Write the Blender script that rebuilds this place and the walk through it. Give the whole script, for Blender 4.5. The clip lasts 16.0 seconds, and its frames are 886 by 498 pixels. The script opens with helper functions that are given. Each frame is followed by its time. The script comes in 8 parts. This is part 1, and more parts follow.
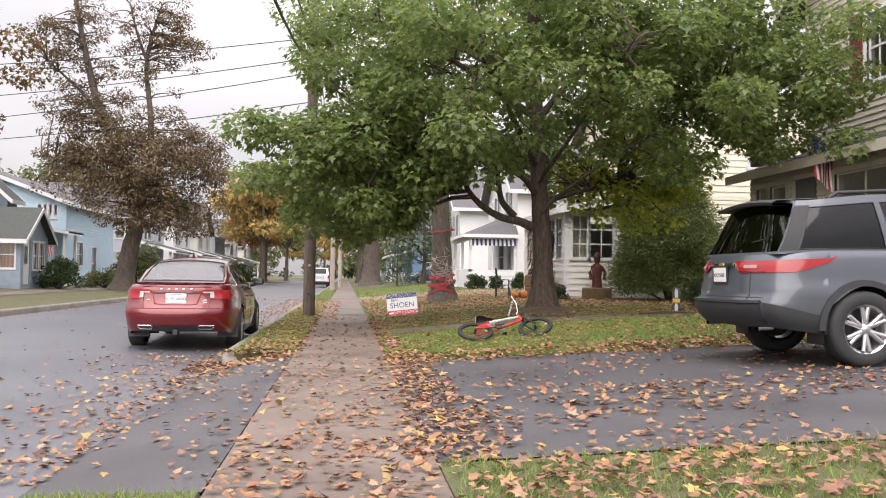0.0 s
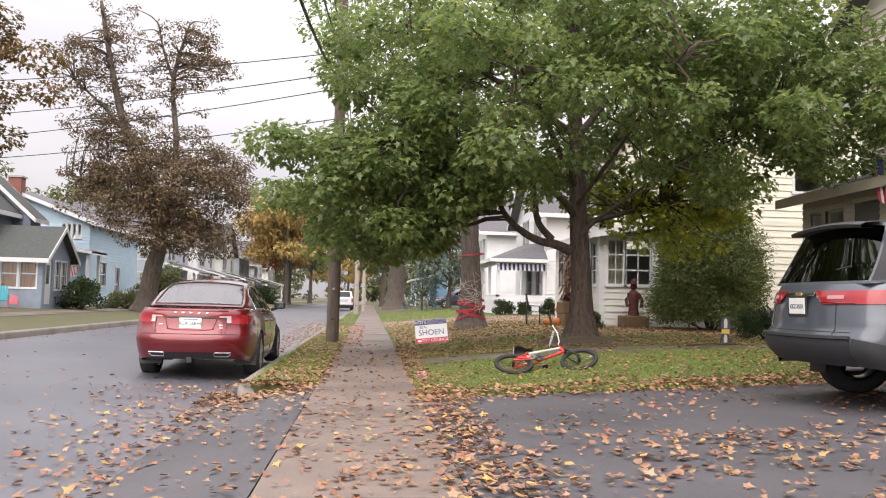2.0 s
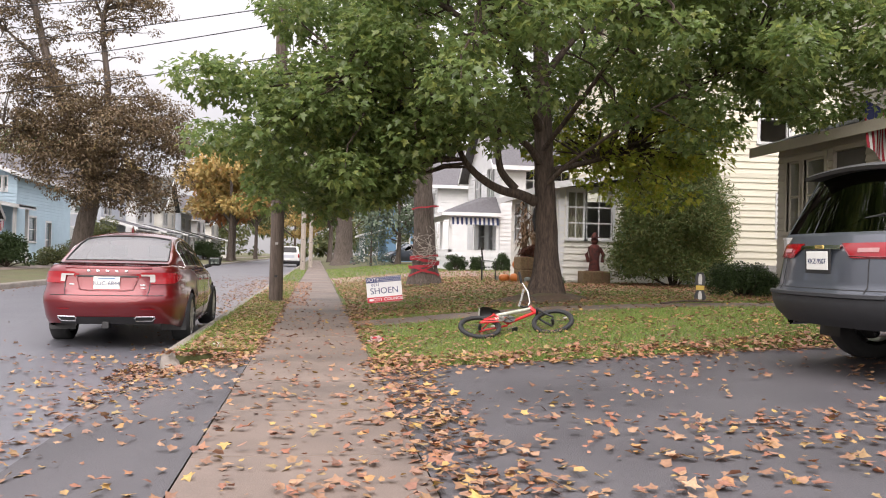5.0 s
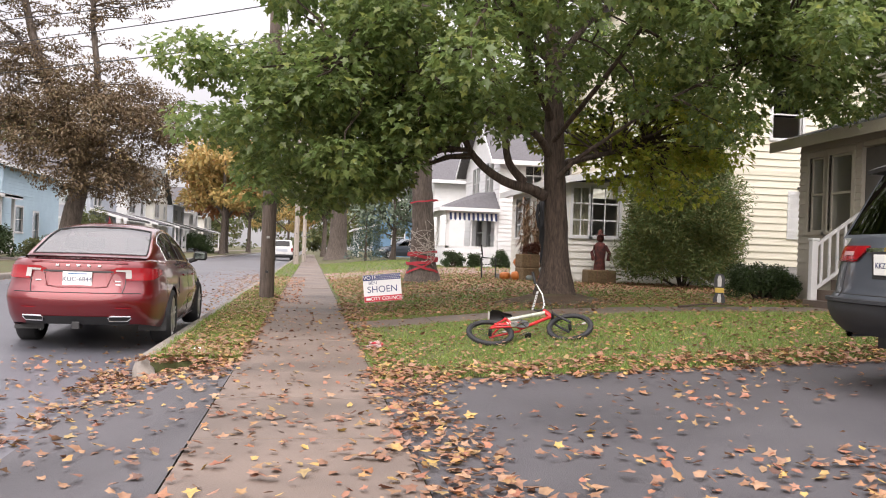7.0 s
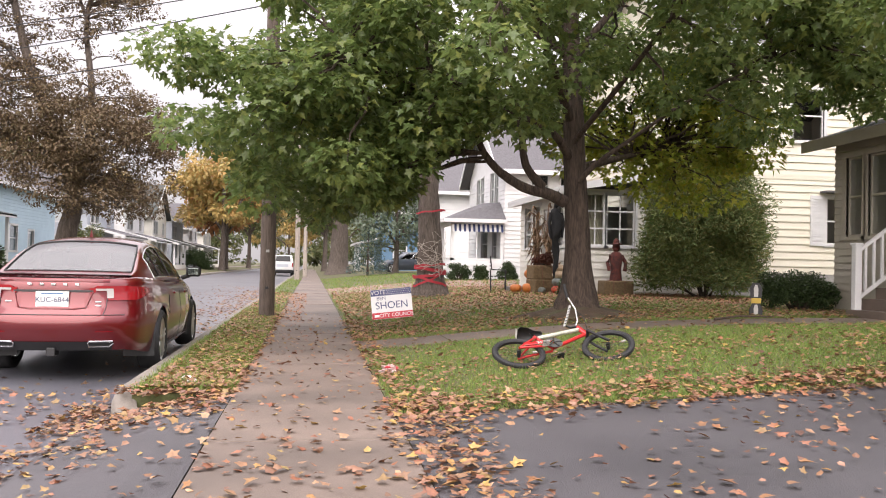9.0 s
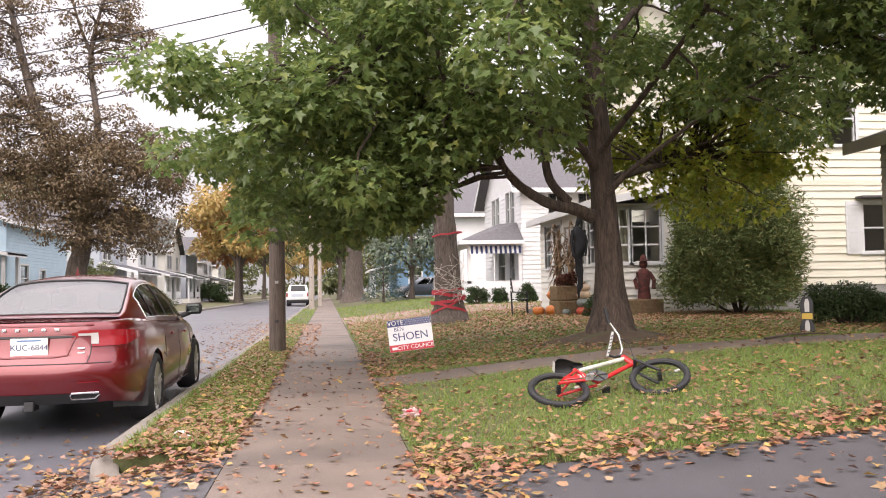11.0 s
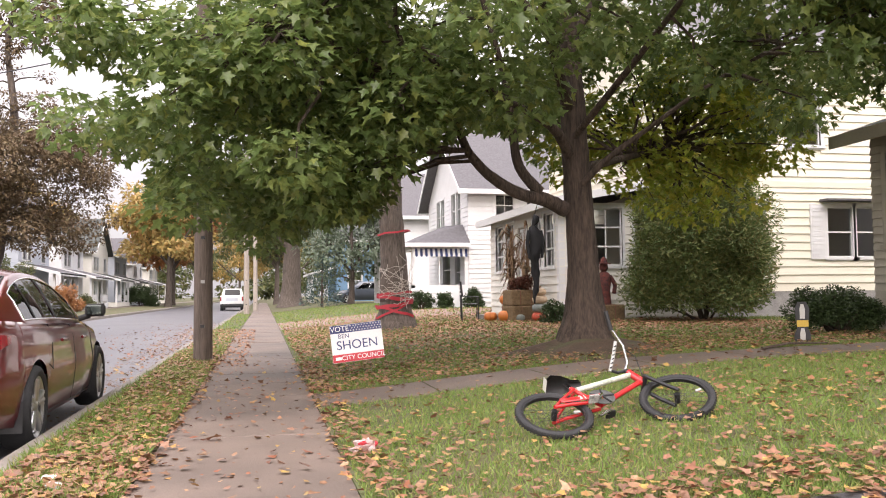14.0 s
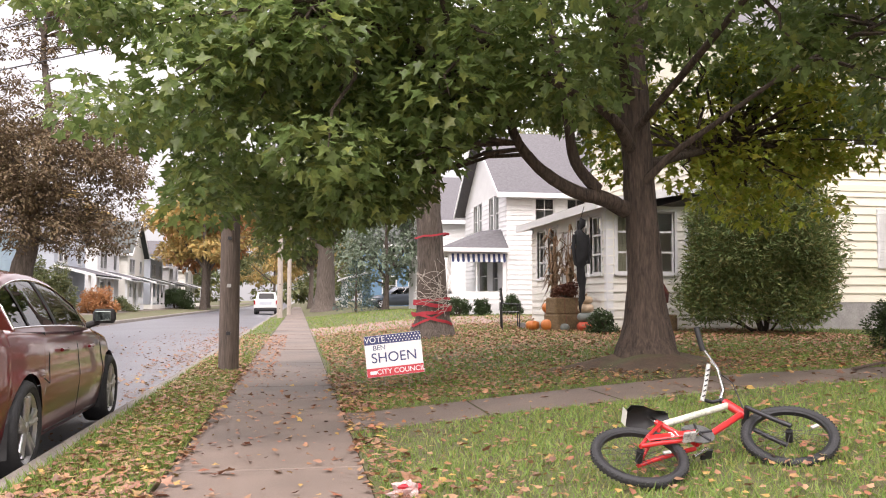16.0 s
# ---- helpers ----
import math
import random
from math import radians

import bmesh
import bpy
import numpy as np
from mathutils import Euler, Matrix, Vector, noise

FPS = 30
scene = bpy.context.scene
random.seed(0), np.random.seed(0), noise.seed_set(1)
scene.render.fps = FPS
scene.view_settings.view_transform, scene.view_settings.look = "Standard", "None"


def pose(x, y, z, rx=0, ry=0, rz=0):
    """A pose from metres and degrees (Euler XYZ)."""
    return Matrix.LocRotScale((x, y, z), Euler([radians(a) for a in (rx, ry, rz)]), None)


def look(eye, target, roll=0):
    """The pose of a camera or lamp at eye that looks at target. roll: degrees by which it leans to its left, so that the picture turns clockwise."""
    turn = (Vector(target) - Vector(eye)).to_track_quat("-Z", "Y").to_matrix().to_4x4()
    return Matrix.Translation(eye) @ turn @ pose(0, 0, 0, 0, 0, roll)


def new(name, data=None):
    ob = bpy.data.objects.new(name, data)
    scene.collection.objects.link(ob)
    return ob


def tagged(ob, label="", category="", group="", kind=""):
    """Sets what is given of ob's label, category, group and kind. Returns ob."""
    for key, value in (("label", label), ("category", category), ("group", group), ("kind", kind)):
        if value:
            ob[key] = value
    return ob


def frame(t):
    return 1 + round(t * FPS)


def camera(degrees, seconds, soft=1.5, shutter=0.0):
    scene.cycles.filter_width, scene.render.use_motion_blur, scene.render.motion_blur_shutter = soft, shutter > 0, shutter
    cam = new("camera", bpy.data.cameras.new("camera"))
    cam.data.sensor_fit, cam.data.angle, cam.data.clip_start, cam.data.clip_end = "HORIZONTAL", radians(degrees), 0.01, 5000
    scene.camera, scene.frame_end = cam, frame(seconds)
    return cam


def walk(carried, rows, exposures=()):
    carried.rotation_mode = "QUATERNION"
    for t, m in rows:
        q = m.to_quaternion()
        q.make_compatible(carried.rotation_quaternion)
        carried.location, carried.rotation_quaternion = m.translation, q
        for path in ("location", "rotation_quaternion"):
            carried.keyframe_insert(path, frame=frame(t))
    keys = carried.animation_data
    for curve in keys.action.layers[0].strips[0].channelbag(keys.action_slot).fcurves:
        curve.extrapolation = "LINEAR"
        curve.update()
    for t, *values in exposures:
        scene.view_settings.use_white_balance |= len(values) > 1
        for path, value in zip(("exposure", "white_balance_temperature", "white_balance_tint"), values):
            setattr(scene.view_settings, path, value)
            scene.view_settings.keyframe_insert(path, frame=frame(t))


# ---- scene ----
cam = camera(55.4, 16.0, 1.05)
METRES, EYE, TILT, LEAN, TURN = 8.05, 1.05, -2.5, 0.0, -6.5
ROWS = [
    (0.0, 0.0, 0.0, 0.0, -0.06, 4.36, -0.78),
    (0.5, -0.0021, 0.0277, 0.0061, 2.06, 4.13, -0.67),
    (1.0, -0.0084, 0.0565, 0.0048, 3.87, 4.52, -0.85),
    (1.5, -0.0178, 0.091, 0.0093, 3.3, 5.83, -1.28),
    (2.0, -0.0211, 0.1225, 0.0083, 1.48, 5.98, -1.56),
    (2.5, -0.0235, 0.1528, 0.0091, 1.24, 5.83, -1.54),
    (3.0, -0.0263, 0.1781, 0.0151, 1.25, 6.07, -1.61),
    (3.5, -0.031, 0.2081, 0.0132, 1.13, 6.17, -1.7),
    (4.0, -0.0371, 0.2387, 0.0173, -0.68, 5.92, -1.83),
    (4.5, -0.0385, 0.2684, 0.0142, -2.57, 4.46, -1.48),
    (5.0, -0.0388, 0.297, 0.0154, -2.04, 3.03, -1.21),
    (7.5, -0.0571, 0.4468, 0.0244, -2.47, 2.75, -2.09),
    (8.0, -0.0623, 0.4778, 0.0228, -1.74, 2.76, -1.73),
    (8.5, -0.0688, 0.5131, 0.0246, -1.9, 3.39, -1.4),
    (9.0, -0.0721, 0.546, 0.0255, -2.43, 3.63, -1.07),
    (9.5, -0.0738, 0.5753, 0.0257, -2.28, 4.23, 0.27),
    (10.0, -0.0735, 0.6051, 0.0322, -1.33, 4.7, 0.69),
    (12.5, -0.0868, 0.7648, 0.0371, -1.49, 5.49, 1.51),
    (13.0, -0.0911, 0.801, 0.0351, -1.74, 5.55, 1.16),
    (13.5, -0.0927, 0.8311, 0.0396, -4.23, 5.98, 0.42),
    (14.0, -0.0933, 0.8626, 0.036, -5.45, 5.57, 0.83),
    (14.5, -0.0924, 0.8906, 0.0428, -3.94, 5.04, 0.77),
    (15.0, -0.0938, 0.9209, 0.042, -3.0, 5.21, 0.58),
    (15.5, -0.0974, 0.956, 0.0441, -3.05, 5.88, 0.03),
    (16.0, -0.0989, 0.9874, 0.0448, -3.21, 5.97, 0.07),
]
walk(cam, [(t, pose(0, 0, EYE, TILT, LEAN, TURN) @ pose(METRES * x, METRES * y, METRES * z, 90 + pitch, roll, yaw)) for t, x, y, z, yaw, pitch, roll in ROWS],
     exposures=[(0.0, 0.54, 6650, 15), (3.0, 0.54, 6650, 15), (5.0, 0.57, 6650, 15), (9.0, 0.68, 6700, 17), (12.5, 0.76, 6750, 18), (16.0, 0.87, 6750, 18)])

# ---- world, sun ----
world = bpy.data.worlds.new("overcast")
scene.world = world
world.use_nodes = True
wn, wl = world.node_tree.nodes, world.node_tree.links
wn.clear()
w_out = wn.new("ShaderNodeOutputWorld")
w_bg = wn.new("ShaderNodeBackground")
w_sky = wn.new("ShaderNodeTexSky")
w_sky.sky_type, w_sky.sun_disc = "NISHITA", False
w_sky.sun_elevation, w_sky.sun_rotation = math.radians(34), math.radians(198)
w_scale = wn.new("ShaderNodeVectorMath")
w_scale.operation = "SCALE"
w_scale.inputs["Scale"].default_value = 0.1
w_co = wn.new("ShaderNodeTexCoord")
w_map = wn.new("ShaderNodeMapping")
w_map.inputs["Scale"].default_value = (1.0, 1.0, 3.0)
w_noise = wn.new("ShaderNodeTexNoise")
w_noise.inputs["Scale"].default_value = 2.2
w_noise.inputs["Detail"].default_value = 6.0
w_ramp = wn.new("ShaderNodeValToRGB")
w_ramp.color_ramp.elements[0].position, w_ramp.color_ramp.elements[0].color = 0.32, (0.86, 0.855, 0.90, 1)
w_ramp.color_ramp.elements[1].position, w_ramp.color_ramp.elements[1].color = 0.68, (1.12, 1.10, 1.11, 1)
w_mix = wn.new("ShaderNodeMix")
w_mix.data_type = "RGBA"
w_mix.inputs[0].default_value = 0.88
wl.new(w_sky.outputs[0], w_scale.inputs[0])
wl.new(w_co.outputs["Generated"], w_map.inputs[0])
wl.new(w_map.outputs[0], w_noise.inputs["Vector"])
wl.new(w_noise.outputs[0], w_ramp.inputs[0])
wl.new(w_scale.outputs[0], w_mix.inputs[6])
wl.new(w_ramp.outputs[0], w_mix.inputs[7])
# an overcast sky brightens towards the zenith
w_sep = wn.new("ShaderNodeSeparateXYZ")
w_up = wn.new("ShaderNodeValToRGB")
w_up.color_ramp.elements[0].position, w_up.color_ramp.elements[0].color = 0.0, (0.46, 0.46, 0.46, 1)
w_up.color_ramp.elements[1].position, w_up.color_ramp.elements[1].color = 1.0, (3.3, 3.3, 3.3, 1)
w_low = w_up.color_ramp.elements.new(0.38)
w_low.color = (0.98, 0.98, 0.98, 1)
w_gain = wn.new("ShaderNodeVectorMath")
w_gain.operation = "SCALE"
wl.new(w_co.outputs["Generated"], w_sep.inputs[0])
wl.new(w_sep.outputs["Z"], w_up.inputs[0])
wl.new(w_mix.outputs[2], w_gain.inputs[0])
wl.new(w_up.outputs[0], w_gain.inputs["Scale"])
wl.new(w_gain.outputs[0], w_bg.inputs[0])
w_bg.inputs[1].default_value = 0.95
wl.new(w_bg.outputs[0], w_out.inputs[0])

sun = new("sun", bpy.data.lights.new("sun", "SUN"))
sun.data.energy, sun.data.angle, sun.data.color = 2.4, math.radians(70), (1.0, 0.96, 0.9)
sun.matrix_world = look((-16, -40, 34), (0, 8, 0))


# ---- materials ----
MATS = {}


def mat(name, col, col2=None, rough=0.7, scale=6.0, fine=60.0, bump=0.1, metal=0.0, spec=0.5, stain=None, stain_scale=0.6, stain_amt=0.5, space="Object", stretch=None):
    """A surface with a coarse patchiness, a fine grain and a fine relief."""
    if name in MATS:
        return MATS[name]
    m = bpy.data.materials.new(name)
    m.use_nodes = True
    n, l = m.node_tree.nodes, m.node_tree.links
    p = n["Principled BSDF"]
    col2 = col2 or tuple(c * 0.8 for c in col)
    co = n.new("ShaderNodeNewGeometry" if space == "World" else "ShaderNodeTexCoord")
    space = "Position" if space == "World" else space
    a = n.new("ShaderNodeTexNoise")
    a.inputs["Scale"].default_value, a.inputs["Detail"].default_value = scale, 6
    b = n.new("ShaderNodeTexNoise")
    b.inputs["Scale"].default_value, b.inputs["Detail"].default_value = fine, 4
    where = co.outputs[space]
    if stretch:
        mp = n.new("ShaderNodeMapping")
        mp.inputs["Scale"].default_value = stretch
        l.new(where, mp.inputs[0])
        where = mp.outputs[0]
    l.new(where, a.inputs["Vector"])
    l.new(where, b.inputs["Vector"])
    add = n.new("ShaderNodeMath")
    add.operation = "MULTIPLY_ADD"
    add.inputs[1].default_value = 0.5
    l.new(b.outputs[0], add.inputs[0])
    half = n.new("ShaderNodeMath")
    half.operation = "MULTIPLY"
    half.inputs[1].default_value = 0.5
    l.new(a.outputs[0], half.inputs[0])
    l.new(half.outputs[0], add.inputs[2])
    r = n.new("ShaderNodeValToRGB")
    r.color_ramp.elements[0].position, r.color_ramp.elements[0].color = 0.34, (*col2, 1)
    r.color_ramp.elements[1].position, r.color_ramp.elements[1].color = 0.64, (*col, 1)
    l.new(add.outputs[0], r.inputs[0])
    out = r.outputs[0]
    if stain:
        s = n.new("ShaderNodeTexNoise")
        s.inputs["Scale"].default_value, s.inputs["Detail"].default_value = stain_scale, 5
        l.new(co.outputs[space], s.inputs["Vector"])
        sr = n.new("ShaderNodeValToRGB")
        sr.color_ramp.elements[0].position, sr.color_ramp.elements[1].position = 0.48, 0.66
        l.new(s.outputs[0], sr.inputs[0])
        sm = n.new("ShaderNodeMath")
        sm.operation = "MULTIPLY"
        sm.inputs[1].default_value = stain_amt
        l.new(sr.outputs[0], sm.inputs[0])
        mx = n.new("ShaderNodeMix")
        mx.data_type = "RGBA"
        mx.inputs[7].default_value = (*stain, 1)
        l.new(sm.outputs[0], mx.inputs[0])
        l.new(out, mx.inputs[6])
        out = mx.outputs[2]
    l.new(out, p.inputs["Base Color"])
    p.inputs["Roughness"].default_value, p.inputs["Metallic"].default_value = rough, metal
    p.inputs["Specular IOR Level"].default_value = spec
    if bump:
        bp = n.new("ShaderNodeBump")
        bp.inputs["Strength"].default_value, bp.inputs["Distance"].default_value = bump, 0.05 if stretch else 0.02
        l.new(add.outputs[0], bp.inputs["Height"])
        l.new(bp.outputs[0], p.inputs["Normal"])
    MATS[name] = m
    return m


def pieces_mat(name, cols, rough=0.6, island=True, trans=0.0, grain=90.0, spec=0.3):
    """Pieces of differing colour: each island, or each object, takes its own from the ramp."""
    if name in MATS:
        return MATS[name]
    m = bpy.data.materials.new(name)
    m.use_nodes = True
    n, l = m.node_tree.nodes, m.node_tree.links
    p = n["Principled BSDF"]
    g = n.new("ShaderNodeNewGeometry") if island else n.new("ShaderNodeObjectInfo")
    r = n.new("ShaderNodeValToRGB")
    e = r.color_ramp.elements
    while len(e) < len(cols):
        e.new(0.5)
    for k, c in enumerate(cols):
        e[k].position, e[k].color = k / (len(cols) - 1), (*c, 1)
    l.new(g.outputs["Random Per Island" if island else "Random"], r.inputs[0])
    co = n.new("ShaderNodeTexCoord")
    t = n.new("ShaderNodeTexNoise")
    t.inputs["Scale"].default_value, t.inputs["Detail"].default_value = grain, 3
    l.new(co.outputs["Object"], t.inputs["Vector"])
    v = n.new("ShaderNodeMapRange")
    v.inputs[1].default_value, v.inputs[2].default_value, v.inputs[3].default_value, v.inputs[4].default_value = 0.3, 0.7, 0.75, 1.2
    l.new(t.outputs[0], v.inputs[0])
    h = n.new("ShaderNodeHueSaturation")
    l.new(v.outputs[0], h.inputs["Value"])
    l.new(r.outputs[0], h.inputs["Color"])
    l.new(h.outputs[0], p.inputs["Base Color"])
    p.inputs["Roughness"].default_value = rough
    p.inputs["Specular IOR Level"].default_value = spec
    if trans:
        tr = n.new("ShaderNodeBsdfTranslucent")
        l.new(h.outputs[0], tr.inputs[0])
        mx = n.new("ShaderNodeMixShader")
        mx.inputs[0].default_value = trans
        l.new(p.outputs[0], mx.inputs[1])
        l.new(tr.outputs[0], mx.inputs[2])
        l.new(mx.outputs[0], n["Material Output"].inputs[0])
    MATS[name] = m
    return m


def glass_mat(name, tint, rough=0.02, ior=1.55):
    if name in MATS:
        return MATS[name]
    m = bpy.data.materials.new(name)
    m.use_nodes = True
    n, l = m.node_tree.nodes, m.node_tree.links
    n.remove(n["Principled BSDF"])
    tr = n.new("ShaderNodeBsdfTransparent")
    tr.inputs[0].default_value = (*tint, 1)
    gl = n.new("ShaderNodeBsdfGlossy")
    gl.inputs["Roughness"].default_value = rough
    fr = n.new("ShaderNodeFresnel")
    fr.inputs[0].default_value = ior
    mx = n.new("ShaderNodeMixShader")
    l.new(fr.outputs[0], mx.inputs[0])
    l.new(tr.outputs[0], mx.inputs[1])
    l.new(gl.outputs[0], mx.inputs[2])
    l.new(mx.outputs[0], n["Material Output"].inputs[0])
    MATS[name] = m
    return m


def paint_mat(name, col, rough=0.3, coat=1.0, metal=0.0):
    if name in MATS:
        return MATS[name]
    m = mat(name, col, tuple(c * 0.86 for c in col), rough, 1.5, 300.0, 0.0, metal)
    p = m.node_tree.nodes["Principled BSDF"]
    p.inputs["Coat Weight"].default_value, p.inputs["Coat Roughness"].default_value = coat, 0.04
    return m


GRASS = mat("lawn_soil", (0.09, 0.105, 0.035), (0.065, 0.05, 0.026), 0.9, 1.2, 40.0, 0.6, stain=(0.10, 0.07, 0.035), stain_scale=0.5, stain_amt=0.55)
ASPHALT = mat("wet_asphalt", (0.125, 0.125, 0.14), (0.075, 0.075, 0.087), 0.38, 0.7, 160.0, 0.22, stain=(0.035, 0.036, 0.045), stain_scale=0.35, stain_amt=0.5)
DRIVE = mat("driveway_asphalt", (0.08, 0.075, 0.08), (0.04, 0.037, 0.041), 0.55, 0.9, 110.0, 0.55, stain=(0.028, 0.027, 0.03), stain_scale=0.5, stain_amt=0.55)
CONCRETE = mat("damp_concrete", (0.185, 0.14, 0.113), (0.106, 0.08, 0.065), 0.66, 1.6, 120.0, 0.3, stain=(0.07, 0.056, 0.047), stain_scale=0.42, stain_amt=0.85, space="World")
KERB = mat("kerb_concrete", (0.25, 0.22, 0.19), (0.15, 0.13, 0.11), 0.8, 2.0, 90.0, 0.3, stain=(0.11, 0.1, 0.08), stain_scale=1.5, stain_amt=0.5)
BARK = mat("grey_brown_bark", (0.105, 0.075, 0.058), (0.024, 0.017, 0.013), 0.95, 16.0, 50.0, 1.0, stretch=(1, 1, 0.16))
PALE_BARK = mat("pale_bark", (0.15, 0.12, 0.1), (0.045, 0.036, 0.03), 0.95, 14.0, 50.0, 1.0, stretch=(1, 1, 0.16))
POLE_WOOD = mat("weathered_pole_wood", (0.15, 0.115, 0.092), (0.05, 0.038, 0.032), 0.9, 12.0, 90.0, 0.7, stretch=(1, 1, 0.06))
WHITE = mat("white_paint", (0.7, 0.7, 0.7), (0.62, 0.62, 0.62), 0.55, 2.0, 40.0, 0.05)
CREAM = mat("cream_siding", (0.78, 0.74, 0.61), (0.7, 0.66, 0.54), 0.55, 1.5, 60.0, 0.05)
PALE_CREAM = mat("pale_cream_siding", (0.74, 0.72, 0.66), (0.66, 0.64, 0.58), 0.55, 1.5, 60.0, 0.05)
BEIGE = mat("beige_siding", (0.47, 0.43, 0.36), (0.38, 0.35, 0.29), 0.6, 1.5, 60.0, 0.06)
BLUEGREY = mat("blue_grey_shingle_siding", (0.27, 0.32, 0.38), (0.2, 0.24, 0.29), 0.7, 4.0, 60.0, 0.15)
LIGHTBLUE = mat("light_blue_siding", (0.46, 0.6, 0.68), (0.38, 0.51, 0.6), 0.6, 2.0, 60.0, 0.06)
GREYSIDE = mat("pale_grey_siding", (0.47, 0.5, 0.55), (0.4, 0.43, 0.48), 0.6, 2.0, 60.0, 0.06)
BLUE = mat("blue_siding", (0.16, 0.3, 0.45), (0.12, 0.23, 0.36), 0.6, 2.0, 60.0, 0.06)
ROOF = mat("grey_roof_shingle", (0.12, 0.115, 0.122), (0.075, 0.07, 0.075), 0.9, 9.0, 50.0, 0.5)
DARKROOF = mat("dark_roof_shingle", (0.075, 0.08, 0.075), (0.045, 0.05, 0.045), 0.9, 9.0, 50.0, 0.5)
STONE = mat("grey_foundation_stone", (0.4, 0.39, 0.37), (0.25, 0.24, 0.23), 0.85, 5.0, 40.0, 0.5)
REDBRICK = mat("red_chimney_brick", (0.25, 0.1, 0.075), (0.17, 0.065, 0.05), 0.85, 9.0, 60.0, 0.4)
PANE = glass_mat("window_glass", (0.75, 0.8, 0.8))
DARKWALL = mat("dim_room", (0.12, 0.11, 0.1), (0.09, 0.085, 0.08), 0.9)
DARK = mat("black_plastic", (0.02, 0.02, 0.021), (0.013, 0.013, 0.014), 0.5, 8.0, 120.0, 0.1)
BLACKMETAL = mat("black_metal", (0.018, 0.018, 0.02), (0.012, 0.012, 0.013), 0.35, 8.0, 120.0, 0.05)
CHROME = mat("chrome", (0.75, 0.75, 0.76), (0.7, 0.7, 0.71), 0.12, 3.0, 60.0, 0.0, 1.0)
RUBBER = mat("tyre_rubber", (0.025, 0.025, 0.026), (0.016, 0.016, 0.017), 0.75, 20.0, 150.0, 0.3)
REDPAINT_TRIM = mat("dark_red_shutter", (0.16, 0.02, 0.03), (0.12, 0.015, 0.022), 0.5, 4.0, 60.0, 0.05)


